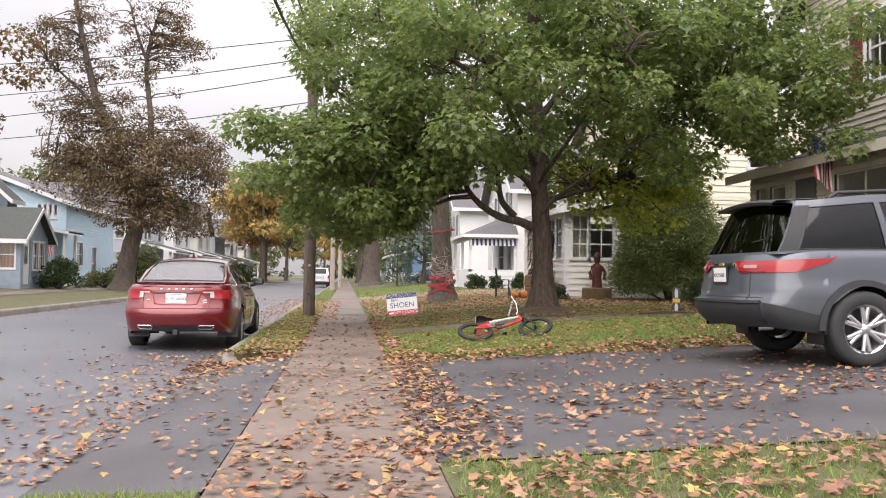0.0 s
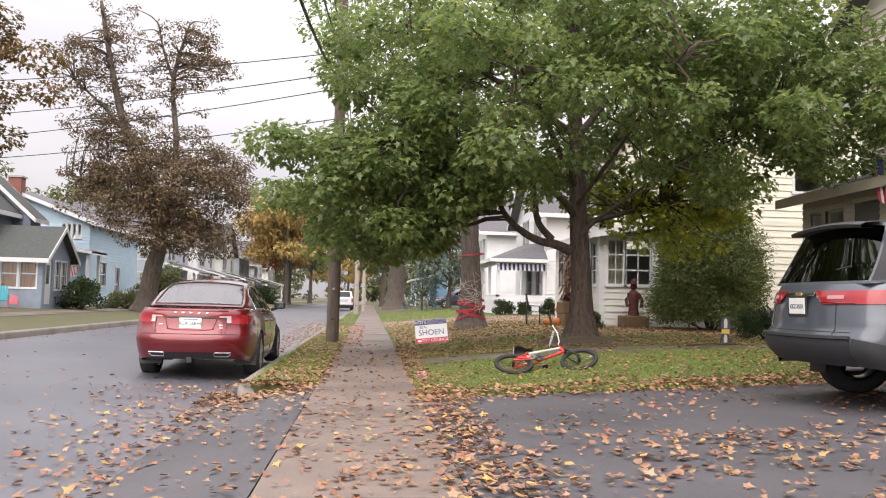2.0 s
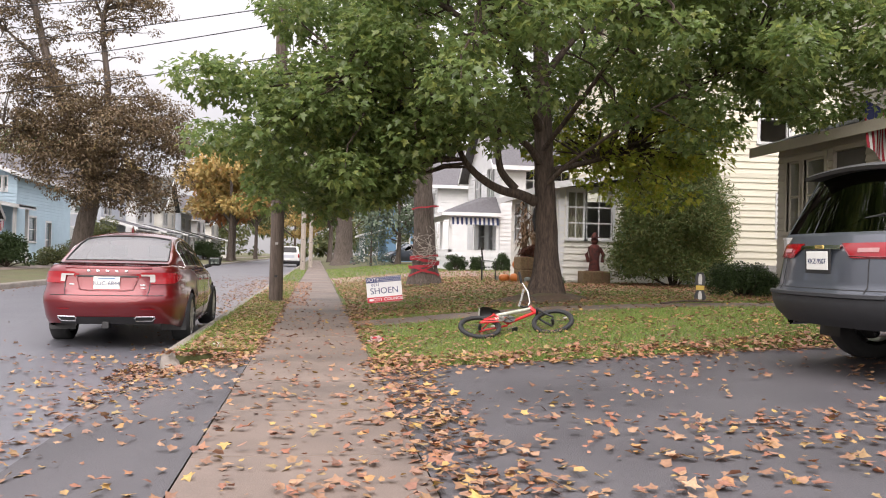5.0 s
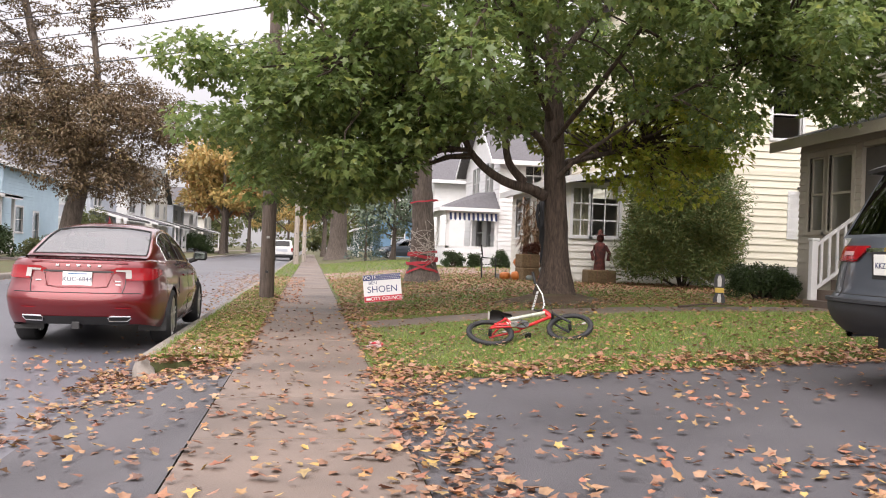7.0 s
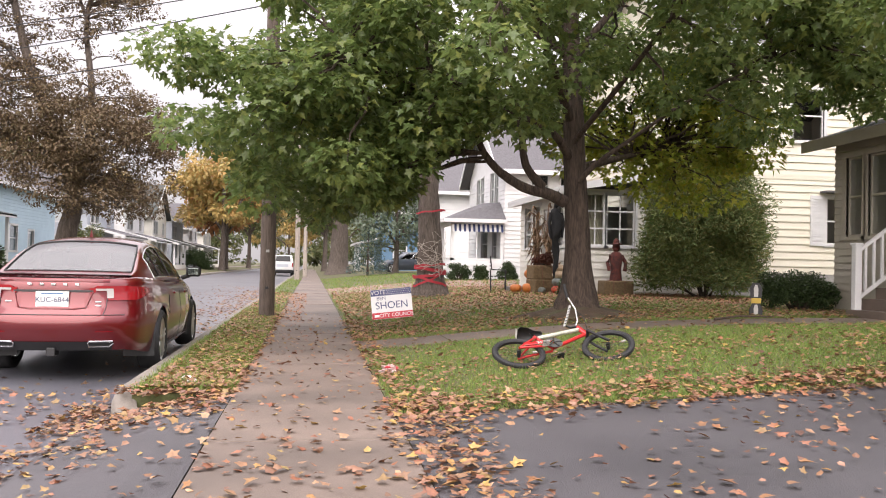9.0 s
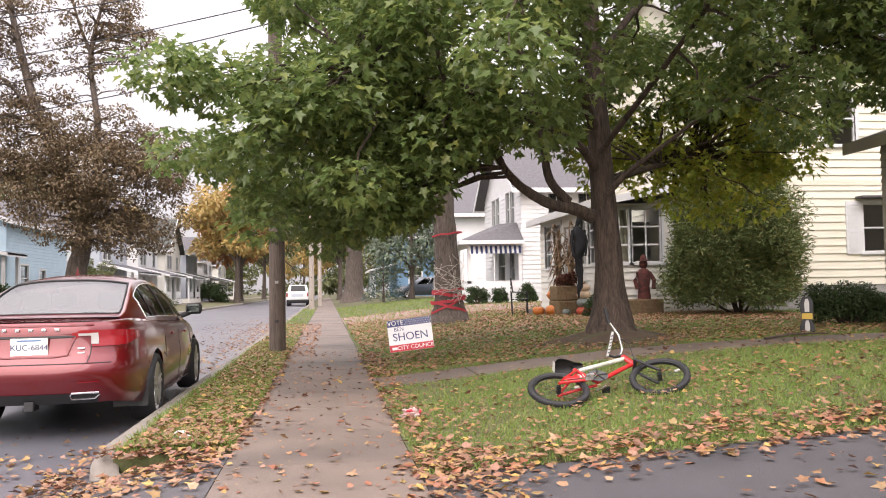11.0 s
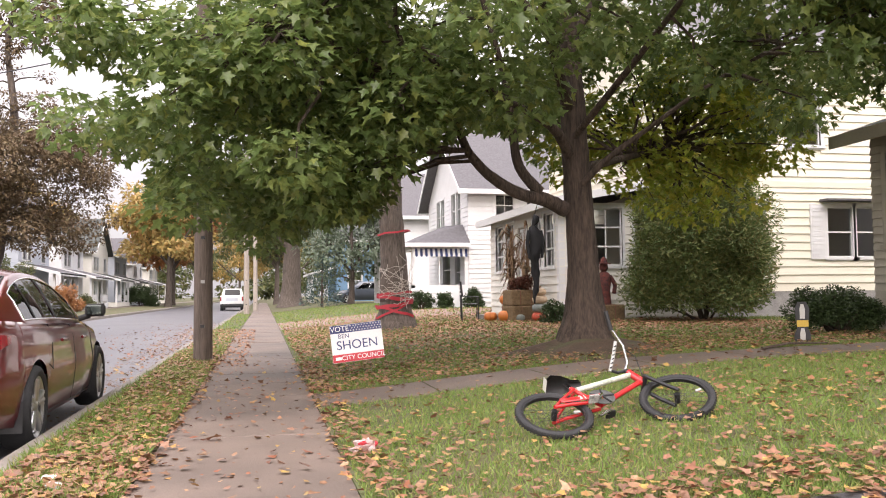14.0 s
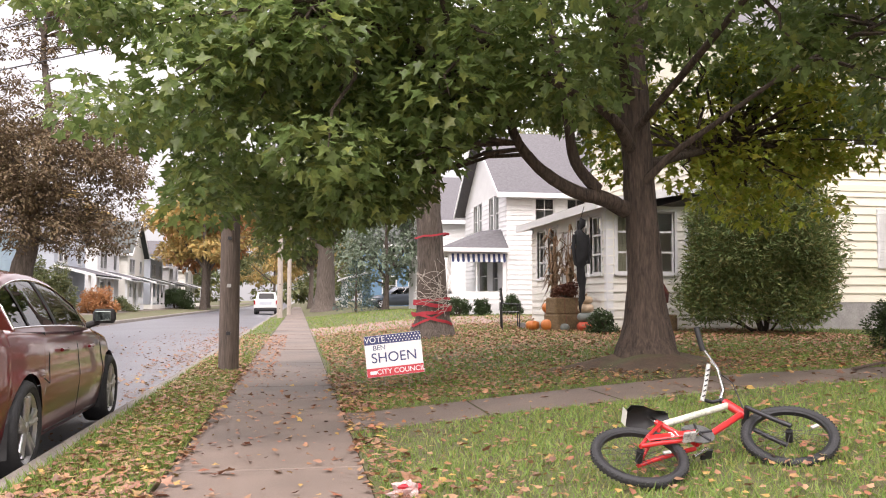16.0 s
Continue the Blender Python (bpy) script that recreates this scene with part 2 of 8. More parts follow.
# ---- mesh helpers ----
class Shape:
    """Vertices and faces gathered by simple builders, linked as one mesh."""

    def __init__(self):
        self.v, self.f = [], []

    def add(self, vs, fs):
        k = len(self.v)
        self.v.extend(vs)
        self.f.extend([tuple(i + k for i in f) for f in fs])
        return self

    def box(self, x0, x1, y0, y1, z0, z1, bevel=0.0):
        if bevel <= 0:
            vs = [(x, y, z) for z in (z0, z1) for y in (y0, y1) for x in (x0, x1)]
            return self.add(vs, [(0, 2, 3, 1), (4, 5, 7, 6), (0, 1, 5, 4), (2, 6, 7, 3), (0, 4, 6, 2), (1, 3, 7, 5)])
        b = bevel
        ring = lambda dx, z: [(x0 + dx, y0 + b, z), (x0 + b, y0 + dx, z), (x1 - b, y0 + dx, z), (x1 - dx, y0 + b, z), (x1 - dx, y1 - b, z), (x1 - b, y1 - dx, z), (x0 + b, y1 - dx, z), (x0 + dx, y1 - b, z)]
        inner = lambda z: [(x0 + b, y0 + b, z), (x0 + b, y0 + b, z), (x1 - b, y0 + b, z), (x1 - b, y0 + b, z), (x1 - b, y1 - b, z), (x1 - b, y1 - b, z), (x0 + b, y1 - b, z), (x0 + b, y1 - b, z)]
        r1, r2 = ring(0, z0 + b), ring(0, z1 - b)
        c = b * 0.6
        lo = [(x0 + c, y0 + b, z0), (x0 + b, y0 + c, z0), (x1 - b, y0 + c, z0), (x1 - c, y0 + b, z0), (x1 - c, y1 - b, z0), (x1 - b, y1 - c, z0), (x0 + b, y1 - c, z0), (x0 + c, y1 - b, z0)]
        hi = [(x, y, z1) for x, y, _ in lo]
        fs = [tuple(range(7, -1, -1)), tuple(range(24, 32))]
        for a in (0, 8, 16):
            fs += [(a + i, a + (i + 1) % 8, a + 8 + (i + 1) % 8, a + 8 + i) for i in range(8)]
        return self.add(lo + r1 + r2 + hi, fs)

    def tube(self, pts, radii, sides=8, caps=True, wob=0.0, seed=0):
        rnd = random.Random(seed)
        pts = [Vector(p) for p in pts]
        if not hasattr(radii, "__len__"):
            radii = [radii] * len(pts)
        vs, fs = [], []
        up = Vector((0.13, 0.31, 0.94))
        for i, p in enumerate(pts):
            d = (pts[min(i + 1, len(pts) - 1)] - pts[max(i - 1, 0)]).normalized()
            ref = up if abs(d.dot(up)) < 0.95 else Vector((1, 0, 0))
            a = d.cross(ref).normalized()
            b = a.cross(d)
            for k in range(sides):
                w = 2 * math.pi * k / sides
                r = radii[i] * (1 + wob * rnd.uniform(-1, 1))
                vs.append(tuple(p + a * (r * math.cos(w)) + b * (r * math.sin(w))))
        for i in range(len(pts) - 1):
            for k in range(sides):
                k2 = (k + 1) % sides
                fs.append((i * sides + k, i * sides + k2, (i + 1) * sides + k2, (i + 1) * sides + k))
        if caps:
            fs.append(tuple(range(sides - 1, -1, -1)))
            e = (len(pts) - 1) * sides
            fs.append(tuple(range(e, e + sides)))
        return self.add(vs, fs)

    def lathe(self, prof, sides=24, axis="z", at=(0, 0, 0), closed=False):
        """prof: (radius, height) pairs turned round an axis."""
        vs, fs = [], []
        n = len(prof)
        for k in range(sides):
            w = 2 * math.pi * k / sides
            c, s = math.cos(w), math.sin(w)
            for r, h in prof:
                q = (r * c, r * s, h)
                if axis == "x":
                    q = (h, r * c, r * s)
                if axis == "y":
                    q = (r * s, h, r * c)
                vs.append((q[0] + at[0], q[1] + at[1], q[2] + at[2]))
        m = n if closed else n - 1
        for k in range(sides):
            k2 = (k + 1) % sides
            for i in range(m):
                j = (i + 1) % n
                fs.append((k * n + i, k2 * n + i, k2 * n + j, k * n + j))
        return self.add(vs, fs)

    def ball(self, c, r, seed=0, wob=0.0, seg=12, rings=8):
        rnd = random.Random(seed)
        rx, ry, rz = r if hasattr(r, "__len__") else (r, r, r)
        vs, fs = [], []
        for i in range(rings + 1):
            t = math.pi * i / rings
            for k in range(seg):
                w = 2 * math.pi * k / seg
                q = 1 + wob * rnd.uniform(-1, 1)
                vs.append((c[0] + rx * q * math.sin(t) * math.cos(w), c[1] + ry * q * math.sin(t) * math.sin(w), c[2] - rz * math.cos(t) * (q if 0 < i < rings else 1)))
        for i in range(rings):
            for k in range(seg):
                k2 = (k + 1) % seg
                fs.append((i * seg + k, i * seg + k2, (i + 1) * seg + k2, (i + 1) * seg + k))
        return self.add(vs, fs)

    def grid(self, rows, flip=False):
        """rows: a list of rows of points."""
        n = len(rows[0])
        vs = [tuple(p) for r in rows for p in r]
        fs = []
        for i in range(len(rows) - 1):
            for k in range(n - 1):
                q = (i * n + k, i * n + k + 1, (i + 1) * n + k + 1, (i + 1) * n + k)
                fs.append(q[::-1] if flip else q)
        return self.add(vs, fs)

    def outward(self, c):
        """Turns the faces away from c."""
        c, t = Vector(c), 0.0
        for f in self.f:
            q = [Vector(self.v[i]) for i in f]
            t += (q[1] - q[0]).cross(q[2] - q[0]).dot(q[0] - c)
        if t < 0:
            self.f = [f[::-1] for f in self.f]
        return self

    def move(self, m):
        self.v = [tuple(m @ Vector(p)) for p in self.v]
        return self

    def mesh(self, name, material, smooth=False, weld=False):
        me = bpy.data.meshes.new(name)
        me.from_pydata(self.v, [], self.f)
        if weld:
            b = bmesh.new()
            b.from_mesh(me)
            bmesh.ops.remove_doubles(b, verts=b.verts, dist=0.0015)
            bmesh.ops.recalc_face_normals(b, faces=b.faces)
            b.to_mesh(me)
            b.free()
        me.materials.append(material)
        if smooth:
            me.polygons.foreach_set("use_smooth", [True] * len(me.polygons))
            me.set_sharp_from_angle(angle=math.radians(52))
        me.update()
        return me


def thing(name, label, category, group="", kind="", at=(0, 0, 0), rz=0.0):
    e = new(name)
    e.empty_display_size = 0.2
    e.matrix_world = pose(*at, 0, 0, rz)
    return tagged(e, label, category, group, kind)


def part(name, shape, material, parent, label="", smooth=False, weld=False, kind=""):
    ob = new(name, shape if isinstance(shape, bpy.types.Mesh) else shape.mesh(name, material, smooth, weld))
    ob.parent = parent
    return tagged(ob, label, "", "", kind)


def solid(name, shape, material, label, category, group="", kind="", smooth=False, weld=False):
    return tagged(new(name, shape.mesh(name, material, smooth, weld)), label, category, group, kind)


def smoothstep(a, b, x):
    t = min(1.0, max(0.0, (x - a) / (b - a)))
    return t * t * (3 - 2 * t)


# ---- the lie of the land ----
WALK_L, WALK_R = -0.67, 0.53
KERB_X, ROAD_L = -1.62, -9.05
DRIVE_Y0, DRIVE_Y1 = 4.75, 10.35
ROAD_Z = -0.17


def lawn(x, y):
    """Height of the ground beside the road."""
    if x >= WALK_R:
        s = x - WALK_R
        low = min(0.042 * s, 0.4)
        high = 0.42 * (1 - math.exp(-((s / 3.2) ** 1.3)))
        w = smoothstep(10.4, 12.4, y)
        z = low * (1 - w) + high * w
        z += 0.12 * smoothstep(30, 45, y) * smoothstep(1, 6, s)
        z += 0.07 * math.exp(-((x - 3.95) ** 2 + (y - 17.2) ** 2) / 0.7) + 0.1 * math.exp(-((x - 2.95) ** 2 + (y - 25.9) ** 2) / 0.8)
        return z
    if x > KERB_X - 0.01:
        return 0.0
    if x < ROAD_L:
        s = ROAD_L - x
        return -0.02 + 0.42 * (1 - math.exp(-s / 6.0))
    return -0.4


def ground_z(x, y):
    if -1.475 >= x >= ROAD_L:
        return -0.4
    if x < WALK_L + 0.02 and x > KERB_X - 0.02 and 4.2 < y < 11.45:
        return -0.25
    if x >= WALK_R and DRIVE_Y0 < y < DRIVE_Y1 + 0.09 * (x - WALK_R) * (x < 7) + 0.0 and x < 17:
        return lawn(x, y) - 0.05
    if WALK_L <= x <= WALK_R:
        return -0.06
    return lawn(x, y)


# ---- ground, road, pavement ----
xs = [-900, -400, -200, -120, -80, -60, -45, -35, -28, -24, -21, -18, -16, -14.5, -13, -12, -11, -10, -9.5, -9.07, -9.04, -5, -1.65, -1.48, -1.46, -1.3, -1.0, -0.69, -0.66, 0, 0.52, 0.535] + [0.535 + 0.4 * k for k in range(1, 24)] + [10.5, 11.5, 13, 15, 16.9, 17.1, 20, 25, 32, 45, 60, 90, 150, 300, 900]
ys = [-900, -300, -100, -50, -25, -12, -6, -3, 0, 2, 3.5, 4.19, 4.21, 4.5, 4.74, 4.78] + sorted([5 + 0.45 * k for k in range(60)] + [11.44, 11.46]) + [33, 35, 38, 41, 45, 50, 55, 60, 70, 80, 95, 110, 130, 160, 200, 300, 500, 900]
g = Shape()
g.grid([[(x, y, ground_z(x, y)) for x in xs] for y in ys])
solid("ground", g, GRASS, "damp lawn and bare soil beside the street", "ground", kind="structure")

g = Shape()
g.grid([[(x, y, ROAD_Z + 0.07 * (1 - ((x + 5.3) / 3.8) ** 2)) for x in (-9.05, -8.3, -7.3, -6.3, -5.3, -4.3, -3.3, -2.3, -1.6)] for y in (-80, -30, -10, 0, 10, 20, 35, 60, 100, 200, 500)])
solid("road", g, ASPHALT, "wet grey asphalt street with puddly sheen", "road", kind="structure")


def apron_row(y):
    return [(x, y, ROAD_Z - 0.012 + (0.17 + 0.006) * smoothstep(-1.95, -0.7, x) + 0.003) for x in (-1.95, -1.7, -1.45, -1.2, -0.95, -0.675)]


g = Shape()
g.grid([apron_row(y) for y in (4.2, 5.0, 5.5, 6.5, 7.5, 8.5, 9.5, 10.5, 11.35)])
solid("driveway_apron", g, DRIVE, "dark asphalt driveway apron strewn with leaves", "driveway", kind="structure")

g = Shape()
rows = []
for k in range(13):
    f = k / 12
    rows.append([(x, (DRIVE_Y0 + 0.05) * (1 - f) + f * (DRIVE_Y1 + 0.085 * (x - 0.53) * (x < 7) + 0.55 * (x >= 7)), lawn(x, DRIVE_Y0 + f * 5.4) - 0.004 + 0.01 * math.sin(3 * x + 5 * f) * f * (1 - f)) for x in (0.535, 1.2, 2, 3, 4, 5, 6, 6.9, 8, 10, 13, 16.9)])
g.grid(rows)
solid("driveway", g, DRIVE, "dark asphalt driveway scattered with fallen leaves", "driveway", kind="structure")

# kerb with a rounded, dropped end at the driveway


def kerb(x, side, y0, y1, name, label):
    s = Shape()
    rows = []
    yy = [y0 + d for d in (0, 0.08, 0.2, 0.4, 0.7)] + [y0 + 1.2 + 2.4 * k for k in range(int((y1 - y0 - 1.2) / 2.4))]
    for k, y in enumerate(yy):
        drop = (-0.15, -0.08, -0.035, -0.01, 0)[k] if k < 5 else 0
        bow = (0.12, 0.06, 0.03, 0.01, 0)[k] if k < 5 else 0
        rows.append([(x + side * a + side * bow, y, z if z < -0.1 else z + drop) for a, z in ((-0.07, -0.3), (-0.065, -0.05), (-0.05, -0.012), (-0.02, 0.006), (0.10, 0.008), (0.125, -0.01), (0.125, -0.2))])
    s.grid(rows, flip=side < 0)
    s.add(rows[0], [tuple(range(7))])
    return solid(name, s, KERB, label, "kerb", kind="structure", smooth=True)


kerb(KERB_X + 0.03, 1, 11.3, 260, "kerb_right", "worn pale concrete kerb with rounded end")
kerb(ROAD_L - 0.02, -1, -40, 260, "kerb_left", "worn concrete kerb across the street")
kerb(KERB_X + 0.03, 1, -60, 5.3, "kerb_near", "worn concrete kerb near the driveway")

pavement = thing("pavement", "damp concrete pavement of square slabs", "pavement", kind="structure")
SLAB = 1.305
slab = Shape()
slab.box(WALK_L, WALK_R, 0.006, SLAB - 0.006, -0.12, 0.0, 0.008)
slab_me = slab.mesh("slab", CONCRETE)
rnd = random.Random(5)
for k in range(-3, 110):
    ob = part("slab", slab_me, None, pavement)
    ob.matrix_basis = pose(0, 0.43 + k * SLAB, rnd.uniform(-0.003, 0.003), rnd.uniform(-0.15, 0.15), rnd.uniform(-0.2, 0.2), 0)

path = thing("garden_path", "concrete garden path crossing the lawn", "path", kind="structure")
for k in range(7):
    s = Shape()
    a, b = 0.545 + k * 1.16, 0.545 + (k + 1) * 1.16 - 0.02
    s.grid([[(x, y, lawn(x, y) + 0.012 - (0.05 if e else 0)) for e, y in ((1, 14.93), (0, 14.94), (0, 15.45), (0, 15.93), (1, 15.94))] for x in [a + (b - a) * q / 4 for q in range(5)]])
    part("slab", s, CONCRETE, path)

far_walk = Shape()
far_walk.grid([[(x, y, lawn(x, y) + 0.012) for x in (-13.4, -12.2)] for y in (-40, 0, 20, 40, 60, 90, 140, 260)])
solid("pavement_left", far_walk, CONCRETE, "concrete pavement across the street", "pavement", kind="structure")
g = Shape()
g.grid([[(x, y, lawn(x, y) + 0.014) for x in (0.54, 2, 3, 4.5, 6, 8, 10.5)] for y in (33.0, 34, 35, 36.5, 38, 39.2)])
PINKGRAVEL = mat("leafy_gravel", (0.3, 0.22, 0.2), (0.18, 0.1, 0.08), 0.9, 8.0, 60.0, 0.5)
solid("driveway_gravel", g, PINKGRAVEL, "pinkish gravel driveway strewn with leaves", "driveway", kind="structure")


# ---- leaves and trees ----
MAPLE = ([(0, 0), (0, 1.0), (0.3, -0.07), (0.26, 0.17), (0.55, 0.44), (0.22, 0.5), (-0.3, -0.07), (-0.26, 0.17), (-0.55, 0.44), (-0.22, 0.5)], [(0, 2, 3, 4, 5, 1), (1, 9, 8, 7, 6, 0)])
BROWNED = ([(0, 0), (0, 0.95), (0.3, 0.02), (0.3, 0.24), (0.46, 0.5), (0.24, 0.68), (-0.28, 0.0), (-0.33, 0.22), (-0.42, 0.55), (-0.22, 0.7)], [(0, 2, 3, 4, 5, 1), (1, 9, 8, 7, 6, 0)])
FEATHER = ([(0, 0), (0, 1.0), (0.13, 0.14), (0.06, 0.3), (0.2, 0.46), (0.08, 0.58), (0.13, 0.78), (-0.13, 0.18), (-0.06, 0.32), (-0.2, 0.5), (-0.08, 0.6), (-0.12, 0.8)], [(0, 2, 3, 4, 5, 6, 1), (1, 11, 10, 9, 8, 7, 0)])
OVAL = ([(0, 0), (0, 1.0), (0.26, 0.45), (-0.26, 0.45)], [(0, 2, 1), (1, 3, 0)])


def leaf_mesh(name, pos, tip, nor, size, shape, material, fold=0.25, curl=0.18):
    """Many folded leaves in one mesh. pos, tip, nor: arrays of n x 3; size: n."""
    pos, tip, nor, size = (np.asarray(a, dtype=np.float64) for a in (pos, tip, nor, size))
    tip = tip / np.linalg.norm(tip, axis=1, keepdims=True)
    side = np.cross(tip, nor)
    side /= np.linalg.norm(side, axis=1, keepdims=True) + 1e-9
    nor = np.cross(side, tip)
    pts, faces = shape
    p = np.array(pts)
    h = fold * np.abs(p[:, 0]) - curl * p[:, 1] ** 2
    v = pos[:, None, :] + size[:, None, None] * (p[None, :, :1] * side[:, None, :] + p[None, :, 1:] * tip[:, None, :] + h[None, :, None] * nor[:, None, :])
    n, k = len(pos), len(p)
    me = bpy.data.meshes.new(name)
    me.vertices.add(n * k)
    me.vertices.foreach_set("co", v.reshape(-1).astype(np.float32))
    loops = np.concatenate([np.array(f) for f in faces])
    me.loops.add(n * len(loops))
    me.loops.foreach_set("vertex_index", (loops[None, :] + (np.arange(n) * k)[:, None]).reshape(-1).astype(np.int32))
    starts = np.cumsum([0] + [len(f) for f in faces[:-1]])
    me.polygons.add(n * len(faces))
    me.polygons.foreach_set("loop_start", (starts[None, :] + (np.arange(n) * len(loops))[:, None]).reshape(-1).astype(np.int32))
    me.update(calc_edges=True)
    me.materials.append(material)
    return me


def clump_leaves(clumps, per, leaf, rng, flat=0.6, up=0.9, droop=0.35):
    """Leaves in flattened tufts: places, tips, normals, sizes."""
    P, T, N, S = [], [], [], []
    for c, r in clumps:
        n = max(6, int(per * (r / 0.6) ** 2))
        d = rng.normal(size=(n, 3))
        d /= np.linalg.norm(d, axis=1, keepdims=True)
        rad = r * rng.uniform(0.35, 1.0, n)[:, None] ** 0.6
        q = d * rad * np.array([1, 1, flat])
        P.append(np.array(c) + q)
        t = d * np.array([1, 1, 0.3]) + rng.normal(size=(n, 3)) * 0.5 - np.array([0, 0, droop])
        T.append(t)
        N.append(np.array([0, 0, up]) + d * 0.5 + rng.normal(size=(n, 3)) * 0.35)
        S.append(leaf * rng.uniform(0.6, 1.2, n))
    return np.concatenate(P), np.concatenate(T), np.concatenate(N), np.concatenate(S)


def bend(a, b, sag, n=5, seed=0, wob=0.0):
    rnd = random.Random(seed)
    a, b = Vector(a), Vector(b)
    out = []
    for k in range(n + 1):
        f = k / n
        p = a.lerp(b, f) + Vector((0, 0, sag * 4 * f * (1 - f)))
        if 0 < k < n:
            p += Vector((rnd.uniform(-wob, wob), rnd.uniform(-wob, wob), rnd.uniform(-wob, wob)))
        out.append(tuple(p))
    return out


def spline(pts, n=4):
    """Points through which a smooth line runs."""
    p = [Vector(q) for q in pts]
    out = []
    for i in range(len(p) - 1):
        a, b, c, d = p[max(i - 1, 0)], p[i], p[i + 1], p[min(i + 2, len(p) - 1)]
        for k in range(n):
            t = k / n
            out.append(0.5 * ((2 * b) + (c - a) * t + (2 * a - 5 * b + 4 * c - d) * t * t + (3 * b - a - 3 * c + d) * t ** 3))
    return [tuple(q) for q in out] + [tuple(p[-1])]


def lin_turn(n):
    """Angles once round, end and start alike."""
    return [2 * math.pi * k / n for k in range(n + 1)]


def tree(name, label, trunk, r0, r1, limbs, groups, bark, seed=1, wob=0.06, twig=0.02, flare=1.6, category="tree", sides=14):
    """trunk: points from the ground up; limbs: (points, thick, thin); groups: (clumps, leaves a tuft, leaf size, leaf shape, material, name)."""
    base = trunk[0]
    e = thing(name, label, category, at=base)
    rel = lambda pts: [(x - base[0], y - base[1], z - base[2]) for x, y, z in pts]
    s = Shape()
    t = spline(trunk, 6)
    n = len(t) - 1
    rr = [(r0 + (r1 - r0) * k / n) * (1 + (flare - 1) * math.exp(-((t[k][2] - base[2]) / 0.28))) for k in range(n + 1)]
    t[0] = (t[0][0], t[0][1], t[0][2] - 0.08)
    s.tube(rel(t), rr, sides, True, wob, seed)
    part("trunk", s, bark, e, "", True)
    anchors = [(Vector(q), r0 + (r1 - r0) * k / n) for k, q in enumerate(t) if k > n * 0.3]
    for k, (pts, a, b) in enumerate(limbs):
        q = spline(pts, 5)
        m = len(q) - 1
        s = Shape()
        s.tube(rel(q), [a + (b - a) * i / m for i in range(m + 1)], 9, True, wob, seed + k)
        part("limb", s, bark, e, "", True)
        anchors += [(Vector(w), b) for w in q[2:]]
    rng = np.random.default_rng(seed)
    tw = Shape()
    for clumps, per, leaf, shape, material, nm in groups:
        P, T, N, S = clump_leaves(clumps, per, leaf, rng)
        part(nm, leaf_mesh(nm, P - np.array(base), T, N, S, shape, material), None, e, "", kind="stuff")
        for c, r in clumps:
            c = Vector(c)
            near, _ = min(anchors, key=lambda a: (a[0] - c).length + 0.5 * max(0, a[0].z - c.z))
            if (near - c).length < (1.9 if twig < 0.025 else 3.2):
                tw.tube(rel(bend(near, c, 0.12, 4, seed, 0.08)), [twig * 1.4, twig * 1.2, twig, twig * 0.7, twig * 0.3], 4, False)
    if tw.v:
        part("branchwork", tw, bark, e, "", kind="stuff")
    return e


def dome(rng, n, c, rad, keep, r=(0.45, 0.8), shell=0.45):
    out = []
    while len(out) < n:
        d = rng.normal(size=3)
        d /= np.linalg.norm(d)
        q = np.array(c) + d * np.array(rad) * (rng.uniform(shell, 1.0) ** 0.7)
        if keep(*q):
            out.append((tuple(q), float(rng.uniform(*r))))
    return out


MAPLE_GREEN = pieces_mat("maple_leaf_green", [(0.115, 0.17, 0.05), (0.15, 0.22, 0.07), (0.19, 0.26, 0.085), (0.135, 0.2, 0.066), (0.25, 0.3, 0.09), (0.175, 0.24, 0.08), (0.29, 0.32, 0.085)], 0.34, True, 0.6, 30.0, 0.6)
LIME = pieces_mat("maple_leaf_turning", [(0.26, 0.33, 0.045), (0.36, 0.4, 0.055), (0.22, 0.3, 0.045), (0.44, 0.4, 0.06), (0.3, 0.35, 0.055)], 0.42, True, 0.42, 30.0, 0.4)
PURPLE = pieces_mat("dark_red_leaf", [(0.1, 0.067, 0.045), (0.165, 0.115, 0.065), (0.13, 0.092, 0.055), (0.21, 0.15, 0.08), (0.12, 0.103, 0.055)], 0.5, True, 0.25, 20.0)
AUTUMN = pieces_mat("autumn_leaf", [(0.07, 0.09, 0.025), (0.2, 0.1, 0.03), (0.09, 0.1, 0.03), (0.26, 0.12, 0.03), (0.1, 0.085, 0.03)], 0.5, True, 0.3, 20.0)
YELLOW = pieces_mat("yellow_leaf", [(0.44, 0.31, 0.1), (0.36, 0.29, 0.11), (0.46, 0.28, 0.1), (0.28, 0.26, 0.1)], 0.5, True, 0.3, 20.0)
ORANGE = pieces_mat("orange_leaf", [(0.44, 0.2, 0.08), (0.36, 0.17, 0.08), (0.46, 0.25, 0.1)], 0.5, True, 0.3, 20.0)
FARGREEN = pieces_mat("far_leaf", [(0.09, 0.12, 0.05), (0.13, 0.15, 0.06), (0.17, 0.16, 0.06), (0.1, 0.13, 0.07)], 0.5, True, 0.3, 20.0)
SILVER = pieces_mat("silvery_leaf", [(0.16, 0.2, 0.14), (0.2, 0.24, 0.18), (0.12, 0.17, 0.1)], 0.5, True, 0.3, 20.0)
JUNIPER = pieces_mat("juniper_leaf", [(0.1, 0.155, 0.05), (0.16, 0.215, 0.07), (0.22, 0.23, 0.075), (0.11, 0.175, 0.065), (0.26, 0.22, 0.085)], 0.6, True, 0.2, 20.0)
